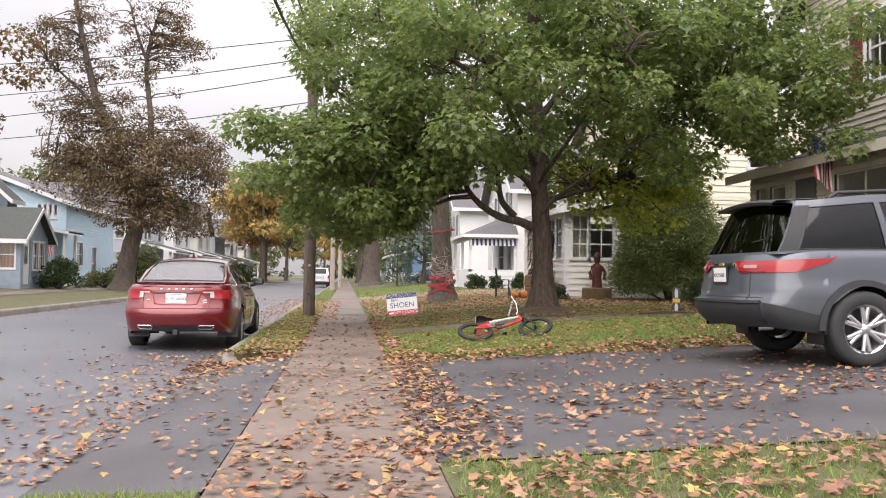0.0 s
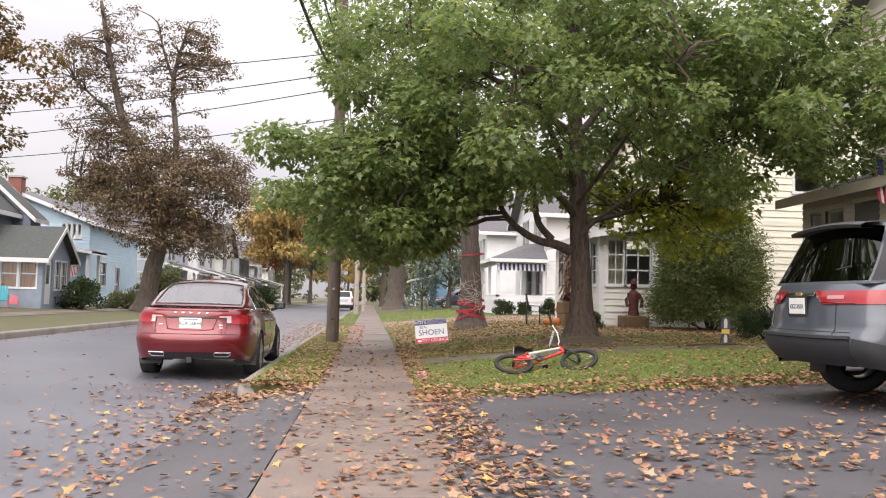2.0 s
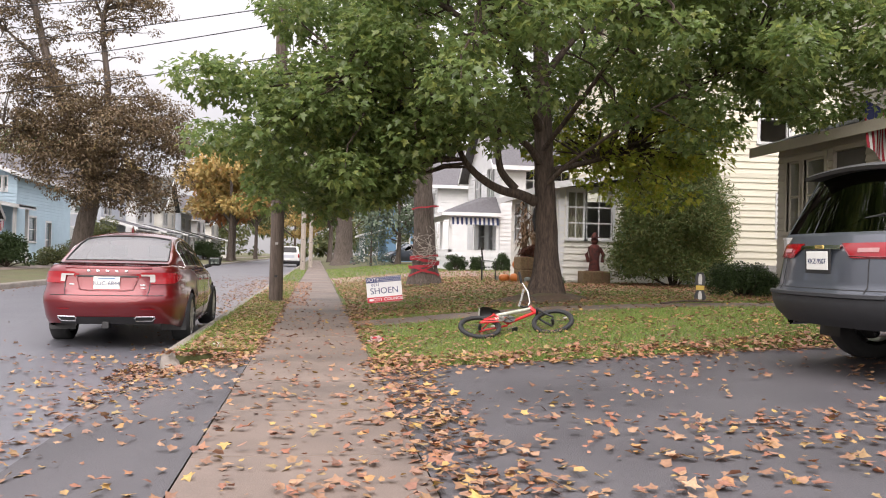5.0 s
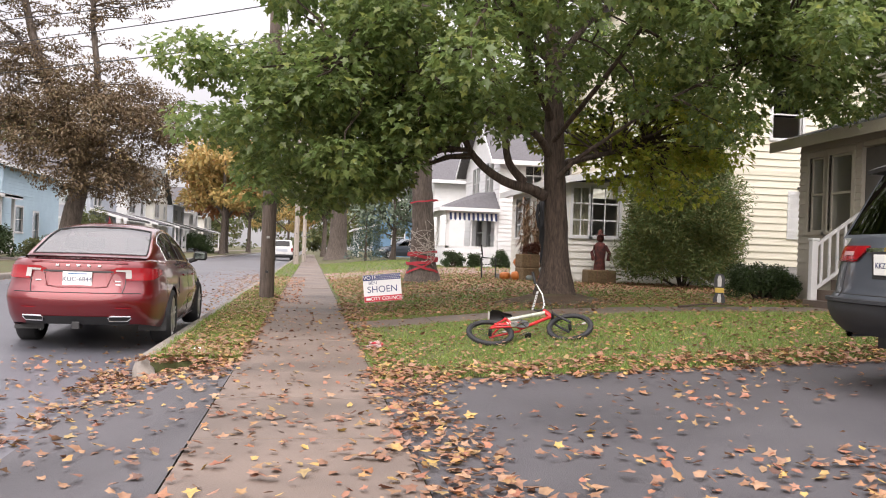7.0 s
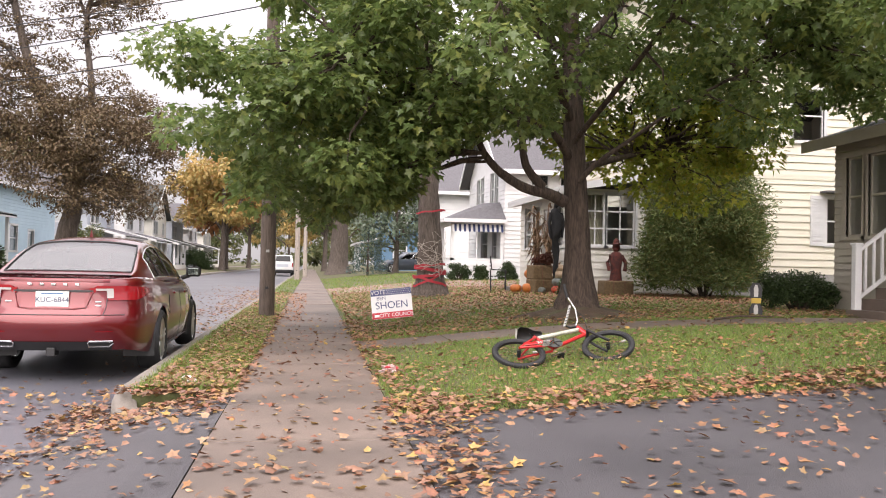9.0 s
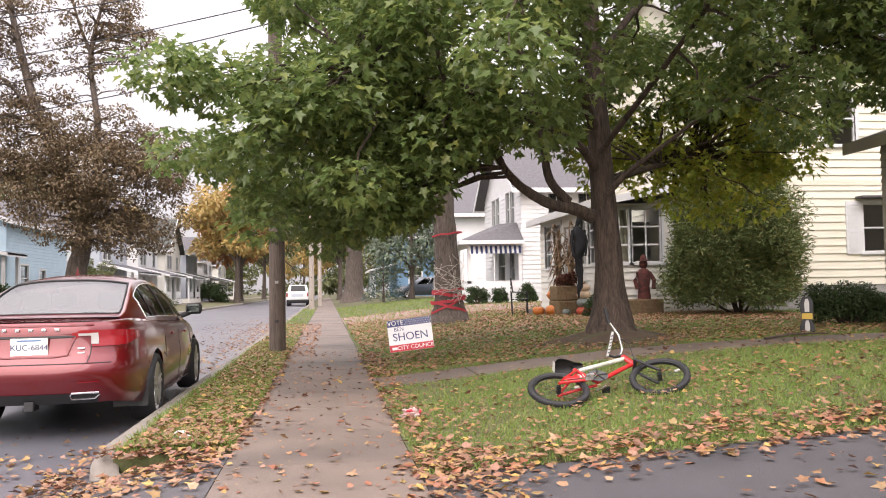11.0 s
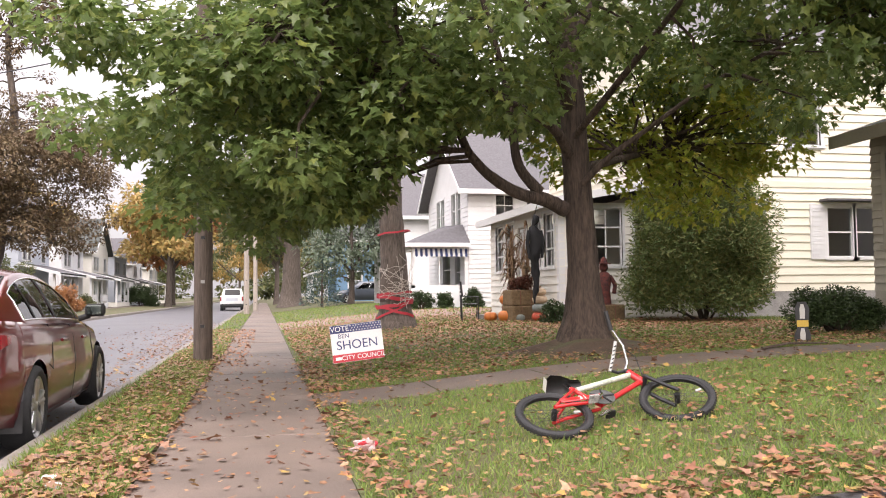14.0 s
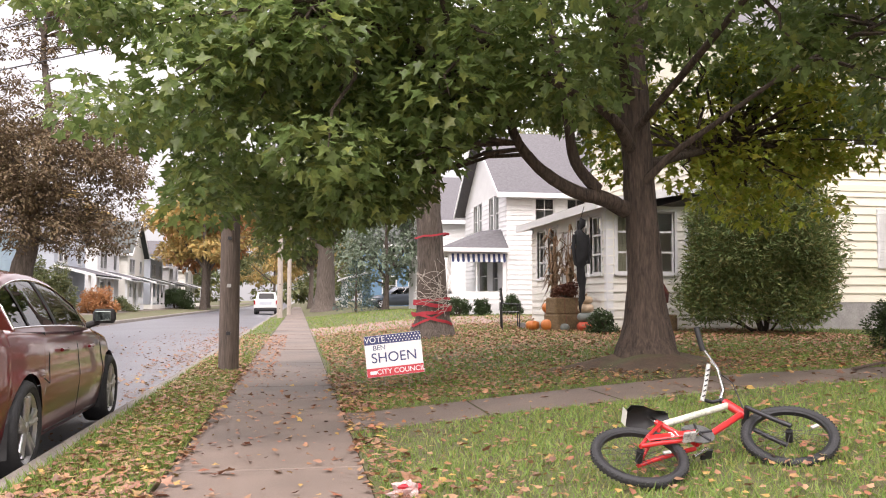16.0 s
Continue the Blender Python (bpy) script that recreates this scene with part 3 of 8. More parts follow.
BOX = pieces_mat("hedge_leaf", [(0.03, 0.05, 0.018), (0.045, 0.075, 0.025), (0.055, 0.08, 0.03)], 0.5, True, 0.2, 20.0)
SPRUCE = pieces_mat("blue_spruce_needle", [(0.06, 0.1, 0.085), (0.09, 0.13, 0.12), (0.05, 0.085, 0.07)], 0.6, True, 0.2, 20.0)
MUM = pieces_mat("dark_red_mum", [(0.07, 0.02, 0.015), (0.12, 0.04, 0.02), (0.05, 0.025, 0.018)], 0.7, True, 0.2, 20.0)

rng = np.random.default_rng(11)


def maple_keep(x, y, z):
    low = 2.75
    if x < 1.6:
        low = 1.7 + 0.3 * max(0, x)
    elif x > 4.3:
        low = 2.35 + 0.14 * (x - 4.3) + (0.35 * smoothstep(5.6, 6.8, x) if y < 17.5 else 0.0)
    if y > 18.5:
        low += 0.5
    low += 0.1 * max(0, 15.5 - y)
    return z > low + 0.3 and (x > 1.1 or y > 15.4) and z < 5.6 + 1.5 * (x + 1.2)


maple_clumps = dome(rng, 290, (3.9, 17.0, 4.5), (5.7, 4.6, 4.5), maple_keep, (0.42, 0.8), 0.35)
maple_clumps += [((float(rng.uniform(-1.9, 1.4)), float(rng.uniform(15.2, 19.2)), float(rng.uniform(1.95, 4.2))), 0.55) for _ in range(46)]
maple_clumps += [((float(rng.uniform(0.7, 2.2)), float(rng.uniform(15.8, 18.2)), float(rng.uniform(2.75, 3.9))), 0.5) for _ in range(22)]
maple_clumps += [((float(rng.uniform(6.2, 9.0)), float(rng.uniform(12.8, 15.8)), float(rng.uniform(3.3, 6.0))), 0.5) for _ in range(32)]
maple_clumps += [((float(rng.uniform(5.2, 8.4)), float(rng.uniform(17.2, 20.0)), float(rng.uniform(3.9, 6.0))), 0.42) for _ in range(12)]
lime_clumps = dome(rng, 84, (6.6, 19.2, 3.35), (2.2, 1.5, 1.45), lambda x, y, z: z > 2.3, (0.3, 0.55), 0.2)
tree("maple_tree", "broad green maple with low limbs on the lawn",
     [(4.06, 17.2, 0.4), (4.05, 17.2, 1.4), (3.98, 17.2, 2.6), (3.9, 17.15, 4.0), (3.8, 17.1, 5.6), (3.7, 17.0, 8.0)], 0.225, 0.1,
     [([(3.8, 17.15, 2.1), (3.5, 17.0, 2.2), (3.1, 16.9, 2.27), (2.7, 16.8, 2.48), (2.42, 16.7, 2.75), (2.2, 16.6, 3.1), (1.6, 16.4, 3.5), (0.4, 16.0, 3.9)], 0.1, 0.018),
      ([(3.4, 16.95, 2.3), (3.12, 16.9, 2.6), (3.03, 16.9, 3.1), (2.95, 16.9, 3.7), (2.6, 16.8, 4.8)], 0.075, 0.03),
      ([(3.85, 17.1, 2.8), (3.5, 16.8, 3.1), (2.7, 16.4, 3.36), (1.5, 15.8, 3.7)], 0.08, 0.012),
      ([(3.95, 17.1, 2.35), (4.25, 16.9, 2.7), (4.7, 16.7, 3.05), (5.6, 16.3, 3.7), (7.2, 15.8, 4.5)], 0.05, 0.012),
      ([(3.9, 17.1, 3.0), (4.2, 15.8, 3.7), (4.4, 14.2, 4.4), (4.5, 12.8, 4.9)], 0.05, 0.012),
      ([(3.85, 17.1, 3.4), (3.0, 15.6, 4.2), (2.2, 14.0, 4.8)], 0.08, 0.02),
      ([(3.9, 17.2, 2.6), (5.2, 18.4, 3.0), (6.6, 19.6, 3.4)], 0.08, 0.02),
      ([(3.8, 17.1, 4.2), (4.8, 17.6, 5.4), (6.0, 17.8, 6.4)], 0.08, 0.02),
      ([(3.8, 17.1, 4.4), (2.2, 17.6, 5.6), (0.6, 17.6, 6.4)], 0.08, 0.02)],
     [(maple_clumps, 215, 0.125, MAPLE, MAPLE_GREEN, "crown"), (lime_clumps, 130, 0.13, MAPLE, LIME, "turning_leaves")], BARK, 3, flare=1.9)

mound = Shape()
mound.grid([[(4.06 + r * math.cos(w) * (1 + 0.12 * math.sin(3 * w) + 0.07 * math.sin(5 * w + 1)), 17.15 + r * math.sin(w) * (1 + 0.1 * math.sin(2 * w)), lawn(4.06 + r * math.cos(w), 17.15 + r * math.sin(w)) + h) for w in lin_turn(40)] for r, h in ((0.0, 0.16), (0.3, 0.13), (0.55, 0.075), (0.85, 0.03), (1.15, 0.008), (1.35, -0.02))], True)
solid("soil_mound", mound, mat("bare_brown_soil", (0.1, 0.065, 0.042), (0.05, 0.034, 0.024), 0.95, 6.0, 50.0, 0.8, stain=(0.07, 0.085, 0.03), stain_scale=2.5, stain_amt=0.6), "bare brown soil heaped round the maple's roots", "ground", kind="structure")

# the second street tree, wrapped in ribbon and string
tree2_clumps = dome(rng, 80, (2.4, 26.4, 9.6), (4.4, 4.2, 4.6), lambda x, y, z: z > 5.6, (0.7, 1.0), 0.4)
tree("lawn_tree", "tall straight tree with green crown behind the maple",
     [(2.95, 25.9, 0.34), (2.93, 25.9, 1.6), (2.85, 25.9, 3.2), (2.8, 25.9, 5.5), (2.7, 26, 9)], 0.34, 0.18,
     [([(2.8, 25.9, 5.0), (1.6, 25.6, 6.6), (0.2, 25.3, 8.5)], 0.13, 0.04), ([(2.8, 25.9, 5.4), (4.2, 26.2, 7.0), (5.6, 26.4, 9)], 0.13, 0.04)],
     [(tree2_clumps, 70, 0.2, OVAL, MAPLE_GREEN, "crown")], PALE_BARK, 5)

# the dark-leaved tree across the street
dark = dome(rng, 230, (-9.9, 44.4, 5.9), (3.9, 3.3, 3.5), lambda x, y, z: z > 2.9, (0.5, 0.9), 0.25)
dark += dome(rng, 90, (-13.4, 45, 8.6), (2.9, 2.6, 2.6), lambda *q: True, (0.35, 0.65), 0.1)
dark += dome(rng, 95, (-14.2, 45, 13.0), (3.1, 2.6, 3.4), lambda *q: True, (0.3, 0.55), 0.1)
dark += dome(rng, 90, (-9.7, 45, 13.0), (2.4, 2, 2.9), lambda *q: True, (0.3, 0.55), 0.1)
dark += dome(rng, 26, (-14.6, 45, 6.4), (1.6, 1.8, 1.6), lambda *q: True, (0.35, 0.6), 0.2)
tree("street_tree", "dark purple-leaved maple across the street, thinning at the top",
     [(-11.4, 45, 0.2), (-11.1, 45, 2.2), (-10.8, 45, 4.0), (-11.6, 45, 6.5), (-12.7, 45, 9.1), (-13.6, 45, 12.5), (-14.3, 45, 16)], 0.5, 0.08,
     [([(-10.85, 45, 3.6), (-10.3, 45, 6), (-10.2, 45, 8.8), (-10.5, 45, 12), (-9.8, 45, 15)], 0.26, 0.05),
      ([(-12.6, 45, 9), (-13.8, 45, 10.4), (-15.4, 45, 11.8)], 0.12, 0.03), ([(-10.4, 45, 11.8), (-11, 45, 13.4), (-11.4, 45, 15)], 0.1, 0.03), ([(-11.2, 45, 5.5), (-13.4, 45, 6.4), (-15.6, 45, 7)], 0.12, 0.03)],
     [(dark, 105, 0.17, OVAL, PURPLE, "crown")], PALE_BARK, 7, 0.05, 0.03)

left_clumps = dome(rng, 100, (-15.3, 29, 7.9), (4.5, 4.3, 4.8), lambda x, y, z: z > 3.2, (0.6, 0.95), 0.35)
tree("street_tree", "broad maple turning orange across the street",
     [(-15.6, 29, 0.3), (-15.6, 29, 2.5), (-15.5, 29, 6), (-15.5, 29, 10)], 0.32, 0.1,
     [([(-15.6, 29, 3), (-14, 29, 5.5), (-12.6, 29, 7)], 0.12, 0.03), ([(-15.6, 29, 3.4), (-17, 29, 6), (-18.4, 29, 8)], 0.12, 0.03)],
     [(left_clumps, 130, 0.16, MAPLE, AUTUMN, "crown")], BARK, 9)


def far_tree(name, label, x, y, h, r, material, seed, low=0.25, bark=PALE_BARK, tr=0.35, leaf=0.5, n=42):
    g = np.random.default_rng(seed)
    z0 = lawn(x, y)
    cl = dome(g, n, (x, y, h * (0.5 + low / 2)), (r, r, h * (0.5 - low / 2)), lambda a, b, c: c > h * low, (0.16 * h * 0.6, 0.16 * h), 0.35)
    cl = [(c, min(q, 1.6)) for c, q in cl]
    return tree(name, label, [(x, y, z0), (x + 0.1, y, h * 0.3), (x, y, h * 0.75)], tr, tr * 0.35,
                [([(x, y, h * 0.3), (x - r * 0.4, y, h * 0.5), (x - r * 0.7, y, h * 0.7)], tr * 0.5, tr * 0.12), ([(x, y, h * 0.3), (x + r * 0.4, y, h * 0.55), (x + r * 0.7, y, h * 0.75)], tr * 0.5, tr * 0.12)],
                [(cl, 26, leaf, OVAL, material, "crown")], bark, seed, 0.05, 0.04, 1.4, sides=10)


far_tree("street_tree", "big old street tree with pale trunk", 2.2, 77, 17, 6.5, FARGREEN, 21, 0.36, tr=0.95)
far_tree("street_tree", "silvery green tree beside a driveway", 5.6, 62, 8.5, 3.4, SILVER, 22, 0.22, tr=0.2, leaf=0.32, n=60)
for k, (x, y, h, r, m, lab) in enumerate((
        (-9.9, 101, 15, 5.5, YELLOW, "yellow street tree by the road"), (-10.6, 112, 14, 5, ORANGE, "orange street tree by the road"),
        (1.5, 108, 16, 6, FARGREEN, "street tree with pale green crown"), (1.8, 132, 17, 6, YELLOW, "yellowing street tree by the road"), (-9.8, 140, 17, 6, FARGREEN, "far street tree with green crown"),
        (-5, 190, 15, 9, YELLOW, "far yellowing tree at the end of the street"), (6, 175, 16, 9, FARGREEN, "far tree at the end of the street"), (-18, 180, 17, 9, FARGREEN, "far green tree behind the houses"),
        (15, 120, 16, 7, FARGREEN, "green tree behind the blue house"), (18, 70, 14, 6, FARGREEN, "green tree behind the white houses"), (-32, 70, 12, 5.5, FARGREEN, "green tree behind the light blue house"),
        (-38, 58, 13, 6, FARGREEN, "green tree behind the houses"), (-28, 95, 14, 6, FARGREEN, "green tree behind the houses"), (-30, 125, 16, 7, YELLOW, "yellow tree behind the houses"), (27, 42, 14, 6, FARGREEN, "green tree behind the gardens"))):
    far_tree("street_tree" if abs(x) < 12 else "garden_tree", lab, x, y, h, r, m, 30 + k, 0.22 if y > 150 else 0.3, leaf=0.62 if y > 85 else 0.5)

woods = np.random.default_rng(77)
wc = [((x, 235 + woods.uniform(-10, 10), woods.uniform(1, 13)), woods.uniform(2.0, 3.4)) for x in np.linspace(-120, 120, 120) for _ in range(3)]
P, T, N, S = clump_leaves(wc, 4, 1.5, woods)
tagged(new("far_woods", leaf_mesh("far_woods", P, T, N, S, OVAL, FARGREEN)), "distant autumn woods closing the street", "trees", kind="stuff")


def shrub(name, label, at, rad, material, leaf, per, n, seed, shape=OVAL, category="shrub", flat_top=False, cr=(0.16, 0.3)):
    g = np.random.default_rng(seed)
    cl = []
    for _ in range(n):
        d = g.normal(size=3)
        d /= np.linalg.norm(d)
        d[2] = abs(d[2])
        if flat_top:
            d = np.sign(d) * np.abs(d) ** 0.45
        q = g.uniform(0.55, 0.95)
        cl.append(((d[0] * rad[0] * q, d[1] * rad[1] * q, 0.12 * rad[2] + d[2] * rad[2] * q * 0.9), float(g.uniform(*cr) * (rad[0] + rad[2]) / 2)))
    e = thing(name, label, category, at=at)
    P, T, N, S = clump_leaves(cl, per, leaf, g, 0.9, 0.5, -0.1)
    P[:, 2] = np.maximum(P[:, 2], 0.01)
    part("foliage", leaf_mesh("foliage", P, T, N, S, shape, material), None, e, "", kind="stuff")
    s = Shape()
    for k, (c, r) in enumerate(cl[:14]):
        s.tube(bend((0.05 * math.cos(k), 0.05 * math.sin(k), -0.05), c, 0.05, 4, k, 0.03), [0.03, 0.025, 0.02, 0.014, 0.008], 5)
    part("stemwork", s, BARK, e, "", kind="stuff")
    return e


def gz(x, y):
    return lawn(x, y)


shrub("juniper_bush", "large shaggy juniper bush browning at the edges", (9.3, 23.6, 0.38), (1.5, 1.3, 4.2), JUNIPER, 0.105, 430, 420, 41, FEATHER, cr=(0.07, 0.2))
shrub("hedge", "low clipped dark green hedge beside the steps", (8.25, 17.9, 0.37), (0.62, 0.38, 0.68), BOX, 0.05, 4500, 60, 42, flat_top=True, category="hedge")
for k, (x, y, r, h) in enumerate(((6.2, 40.3, 0.5, 0.75), (7.2, 40.3, 0.32, 0.75), (8.35, 40.2, 0.4, 0.8))):
    shrub("clipped_shrub", "small rounded evergreen shrub by the white porch", (x, y, gz(x, y)), (r, r, h), BOX, 0.075, 2600, 30, 50 + k)
for k, (x, y, r, h) in enumerate(((6.25, 24.55, 0.32, 0.5),)):
    shrub("clipped_shrub", "small dark rounded shrub by the cream porch", (x, y, gz(x, y)), (r, r, h), BOX, 0.06, 3000, 30, 60 + k)
for k, (x, y, r, h, lab) in enumerate(((-13.55, 42.0, 0.95, 1.5, "dark round shrub beside the blue-grey porch"), (-12.9, 47.5, 1.3, 1.0, "low green shrub on a lawn"), (-13.7, 57.5, 1.5, 3.2, "leafy green shrub beside the white porch"), (-12.8, 66, 1.2, 1.7, "reddish bush beside a grey house"), (-12.6, 100, 2.0, 2.0, "dark round shrub by the road"), (-13.5, 75, 1.6, 0.9, "low green hedge before a porch"))):
    shrub("garden_shrub", lab, (x, y, gz(x, y)), (r, r, h), ORANGE if "reddish" in lab else BOX if "dark" in lab else FARGREEN, 0.16, 420, 40, 70 + k)
# small spruce
e = thing("spruce_tree", "young blue spruce on a lawn", "tree", at=(3.6, 60, gz(3.6, 60)))
cl = []
g2 = np.random.default_rng(88)
for k in range(70):
    f = k / 70
    w = 2.4 * k
    r = 1.35 * (1 - f) + 0.05
    cl.append(((r * 0.8 * math.cos(w), r * 0.8 * math.sin(w), 0.25 + 3.0 * f), 0.18 + 0.3 * (1 - f)))
P, T, N, S = clump_leaves(cl, 70, 0.16, g2, 0.5, 0.3, 0.1)
part("foliage", leaf_mesh("foliage", P, T, N, S, OVAL, SPRUCE), None, e, "", kind="stuff")
part("trunk", Shape().tube([(0, 0, -0.1), (0, 0, 3.1)], [0.09, 0.02], 8), BARK, e)

# ---- houses ----


class Face:
    """A wall's plane: along y at x, or along x at y; out: the side it faces."""

    def __init__(self, axis, at, out):
        self.axis, self.at, self.out = axis, at, out

    def box(self, s, a0, a1, d0, d1, z0, z1):
        p, q = sorted((self.at + self.out * d0, self.at + self.out * d1))
        if self.axis == "x":
            s.box(p, q, a0, a1, z0, z1)
        else:
            s.box(a0, a1, p, q, z0, z1)

    def ring(self, s, a0, a1, z0, z1, w, d0, d1):
        """A mitred frame of width w round an opening."""
        loops = [(a0, a1, z0, z1, d0), (a0, a1, z0, z1, d1), (a0 - w, a1 + w, z0 - w, z1 + w, d1), (a0 - w, a1 + w, z0 - w, z1 + w, d0)]
        vs = []
        for p, q, u, v, d in loops:
            for a, z in ((p, u), (q, u), (q, v), (p, v)):
                x = self.at + self.out * d
                vs.append((x, a, z) if self.axis == "x" else (a, x, z))
        s.add(vs, [(i * 4 + k, i * 4 + (k + 1) % 4, (i + 1) % 4 * 4 + (k + 1) % 4, (i + 1) % 4 * 4 + k) for i in range(4) for k in range(4)])

    def wedge(self, s, a0, a1, z0, z1, lo, hi):
        q = [(a, d, z) for a in (a0, a1) for d, z in ((0.001, z0), (lo, z0), (hi, z1), (0.001, z1))]
        vs = [((self.at + self.out * d, a, z) if self.axis == "x" else (a, self.at + self.out * d, z)) for a, d, z in q]
        s.add(vs, [(0, 1, 2, 3), (7, 6, 5, 4), (0, 4, 5, 1), (1, 5, 6, 2), (2, 6, 7, 3), (3, 7, 4, 0)])


def spans(a0, a1, z0, z1, holes):
    """The pieces of a rectangle that are left round its openings."""
    cuts = sorted({a0, a1, *(h[0] for h in holes), *(h[1] for h in holes)})
    for p, q in zip(cuts, cuts[1:]):
        z = z0
        for h in sorted((h for h in holes if h[0] < q - 1e-6 and h[1] > p + 1e-6), key=lambda h: h[2]):
            if h[2] > z:
                yield p, q, z, h[2]
            z = max(z, h[3])
        if z < z1:
            yield p, q, z, z1


def wall(parent, face, a0, a1, z0, z1, holes, material, course=0.2, single=False, thick=0.16, board_name="board"):
    s = Shape()
    for p, q, u, v in spans(a0, a1, z0, z1, holes):
        face.box(s, p, q, -thick, 0, u, v)
    w = part("wall", s, material, parent)
    if not course:
        return w
    sid = Shape()
    n = int((z1 - z0) / course)
    for k in range(n):
        u, v = z0 + k * course, min(z1, z0 + (k + 1) * course + 0.006)
        cuts = sorted({a0, a1, *(c for h in holes if h[2] < v - 0.01 and h[3] > u + 0.01 for c in h[:2])})
        for p, q in zip(cuts, cuts[1:]):
            if any(h[0] < q - 1e-6 and h[1] > p + 1e-6 and h[2] < v - 0.01 and h[3] > u + 0.01 for h in holes):
                continue
            t = Shape() if single else sid
            face.wedge(t, p, q, u, v, 0.034, 0.006)
            if single:
                part(board_name, t, material, w)
    if not single and sid.v:
        part("siding", sid, material, w, "", kind="stuff")
    return w


def window(parent, face, a0, a1, z0, z1, frame_mat, cols=1, rows=2, trim=0.09, curtain=None, name="window"):
    s = Shape()
    face.ring(s, a0, a1, z0, z1, trim, -0.1, 0.035)
    w = part(name, s, frame_mat, parent)
    b = 0.035
    s = Shape()
    face.ring(s, a0 + b, a1 - b, z0 + b, z1 - b, b, -0.07, -0.02)
    part("sash", s, frame_mat, w)
    for k in range(1, rows):
        z = z0 + (z1 - z0) * k / rows
        s = Shape()
        face.box(s, a0 + b, a1 - b, -0.065, -0.025, z - 0.02, z + 0.02)
        part("rail", s, frame_mat, w)
    for k in range(1, cols):
        a = a0 + (a1 - a0) * k / cols
        s = Shape()
        face.box(s, a - 0.014, a + 0.014, -0.06, -0.03, z0 + b, z1 - b)
        part("muntin", s, frame_mat, w)
    s = Shape()
    face.box(s, a0 - trim * 1.3, a1 + trim * 1.3, -0.08, 0.07, z0 - 0.06, z0 - 0.002)
    part("sill", s, frame_mat, w)
    q = face.at - face.out * 0.048
    s = Shape()
    ring = [(a0 + b * 0.8, z0 + b * 0.8), (a1 - b * 0.8, z0 + b * 0.8), (a1 - b * 0.8, z1 - b * 0.8), (a0 + b * 0.8, z1 - b * 0.8)]
    s.add([(q, a, z) if face.axis == "x" else (a, q, z) for a, z in ring], [(0, 1, 2, 3)])
    s.outward((q - face.out, a0, z0) if face.axis == "x" else (a0, q - face.out, z0))
    part("pane", s, PANE, w).visible_shadow = False
    if curtain:
        s = Shape()
        n = 16
        face_rows = []
        for z in (z0, z1):
            row = []
            for k in range(n + 1):
                a = a0 + (a1 - a0) * k / n
                d = face.at + face.out * (-0.2 - 0.02 * math.sin(k * 1.9))
                row.append((d, a, z) if face.axis == "x" else (a, d, z))
            face_rows.append(row)
        s.grid(face_rows)
        part("curtain", s, curtain, w)
    return w


def gable_roof(parent, x0, x1, y0, y1, z, rise, axis, over, material, trim_mat, wall_mat, thick=0.12):
    """A ridged roof along an axis, with its gable walls and edge boards."""
    s, pieces = Shape(), []
    if axis == "x":
        a0, a1, b0, b1 = x0, x1, y0, y1
        pt = lambda a, b, c: (a, b, c)
    else:
        a0, a1, b0, b1 = y0, y1, x0, x1
        pt = lambda a, b, c: (b, a, c)
    m = (b0 + b1) / 2
    k = rise / (m - b0)
    for sg, e in ((-1, b0 - over), (1, b1 + over)):
        ze = z - k * over
        vs = [pt(a, b, c) for a in (a0 - over, a1 + over) for b, c in ((e, ze), (m, z + rise), (m, z + rise + thick), (e, ze + thick))]
        s.add(vs, [(0, 1, 2, 3), (7, 6, 5, 4), (0, 4, 5, 1), (1, 5, 6, 2), (2, 6, 7, 3), (3, 7, 4, 0)])
        for a in (a0 - over - 0.03, a1 + over):
            vs = [pt(q, b, c) for q in (a, a + 0.03) for b, c in ((e, ze - 0.1), (m, z + rise - 0.1), (m, z + rise + thick), (e, ze + thick))]
            pieces.append(Shape().add(vs, [(0, 1, 2, 3), (7, 6, 5, 4), (0, 4, 5, 1), (1, 5, 6, 2), (2, 6, 7, 3), (3, 7, 4, 0)]))
        vs = [pt(a, b, c) for a in (a0 - over, a1 + over) for b, c in ((e, ze - 0.08), (e + sg * 0.03, ze - 0.08), (e + sg * 0.03, ze + thick), (e, ze + thick))]
        pieces.append(Shape().add(vs, [(0, 1, 2, 3), (7, 6, 5, 4), (0, 4, 5, 1), (1, 5, 6, 2), (2, 6, 7, 3), (3, 7, 4, 0)]))
    for a, q in ((a0, a0 + 0.12), (a1 - 0.12, a1)):
        vs = [pt(c, b, d) for c in (a, q) for b, d in ((b0, z), (b1, z), (m, z + rise))]
        g = Shape()
        g.add(vs, [(0, 1, 2), (5, 4, 3), (0, 3, 4, 1), (1, 4, 5, 2), (2, 5, 3, 0)])
        part("gable", g, wall_mat, parent)
    r = part("roof", s, material, parent)
    for t in pieces:
        part("fascia", t, trim_mat, r)
    return r


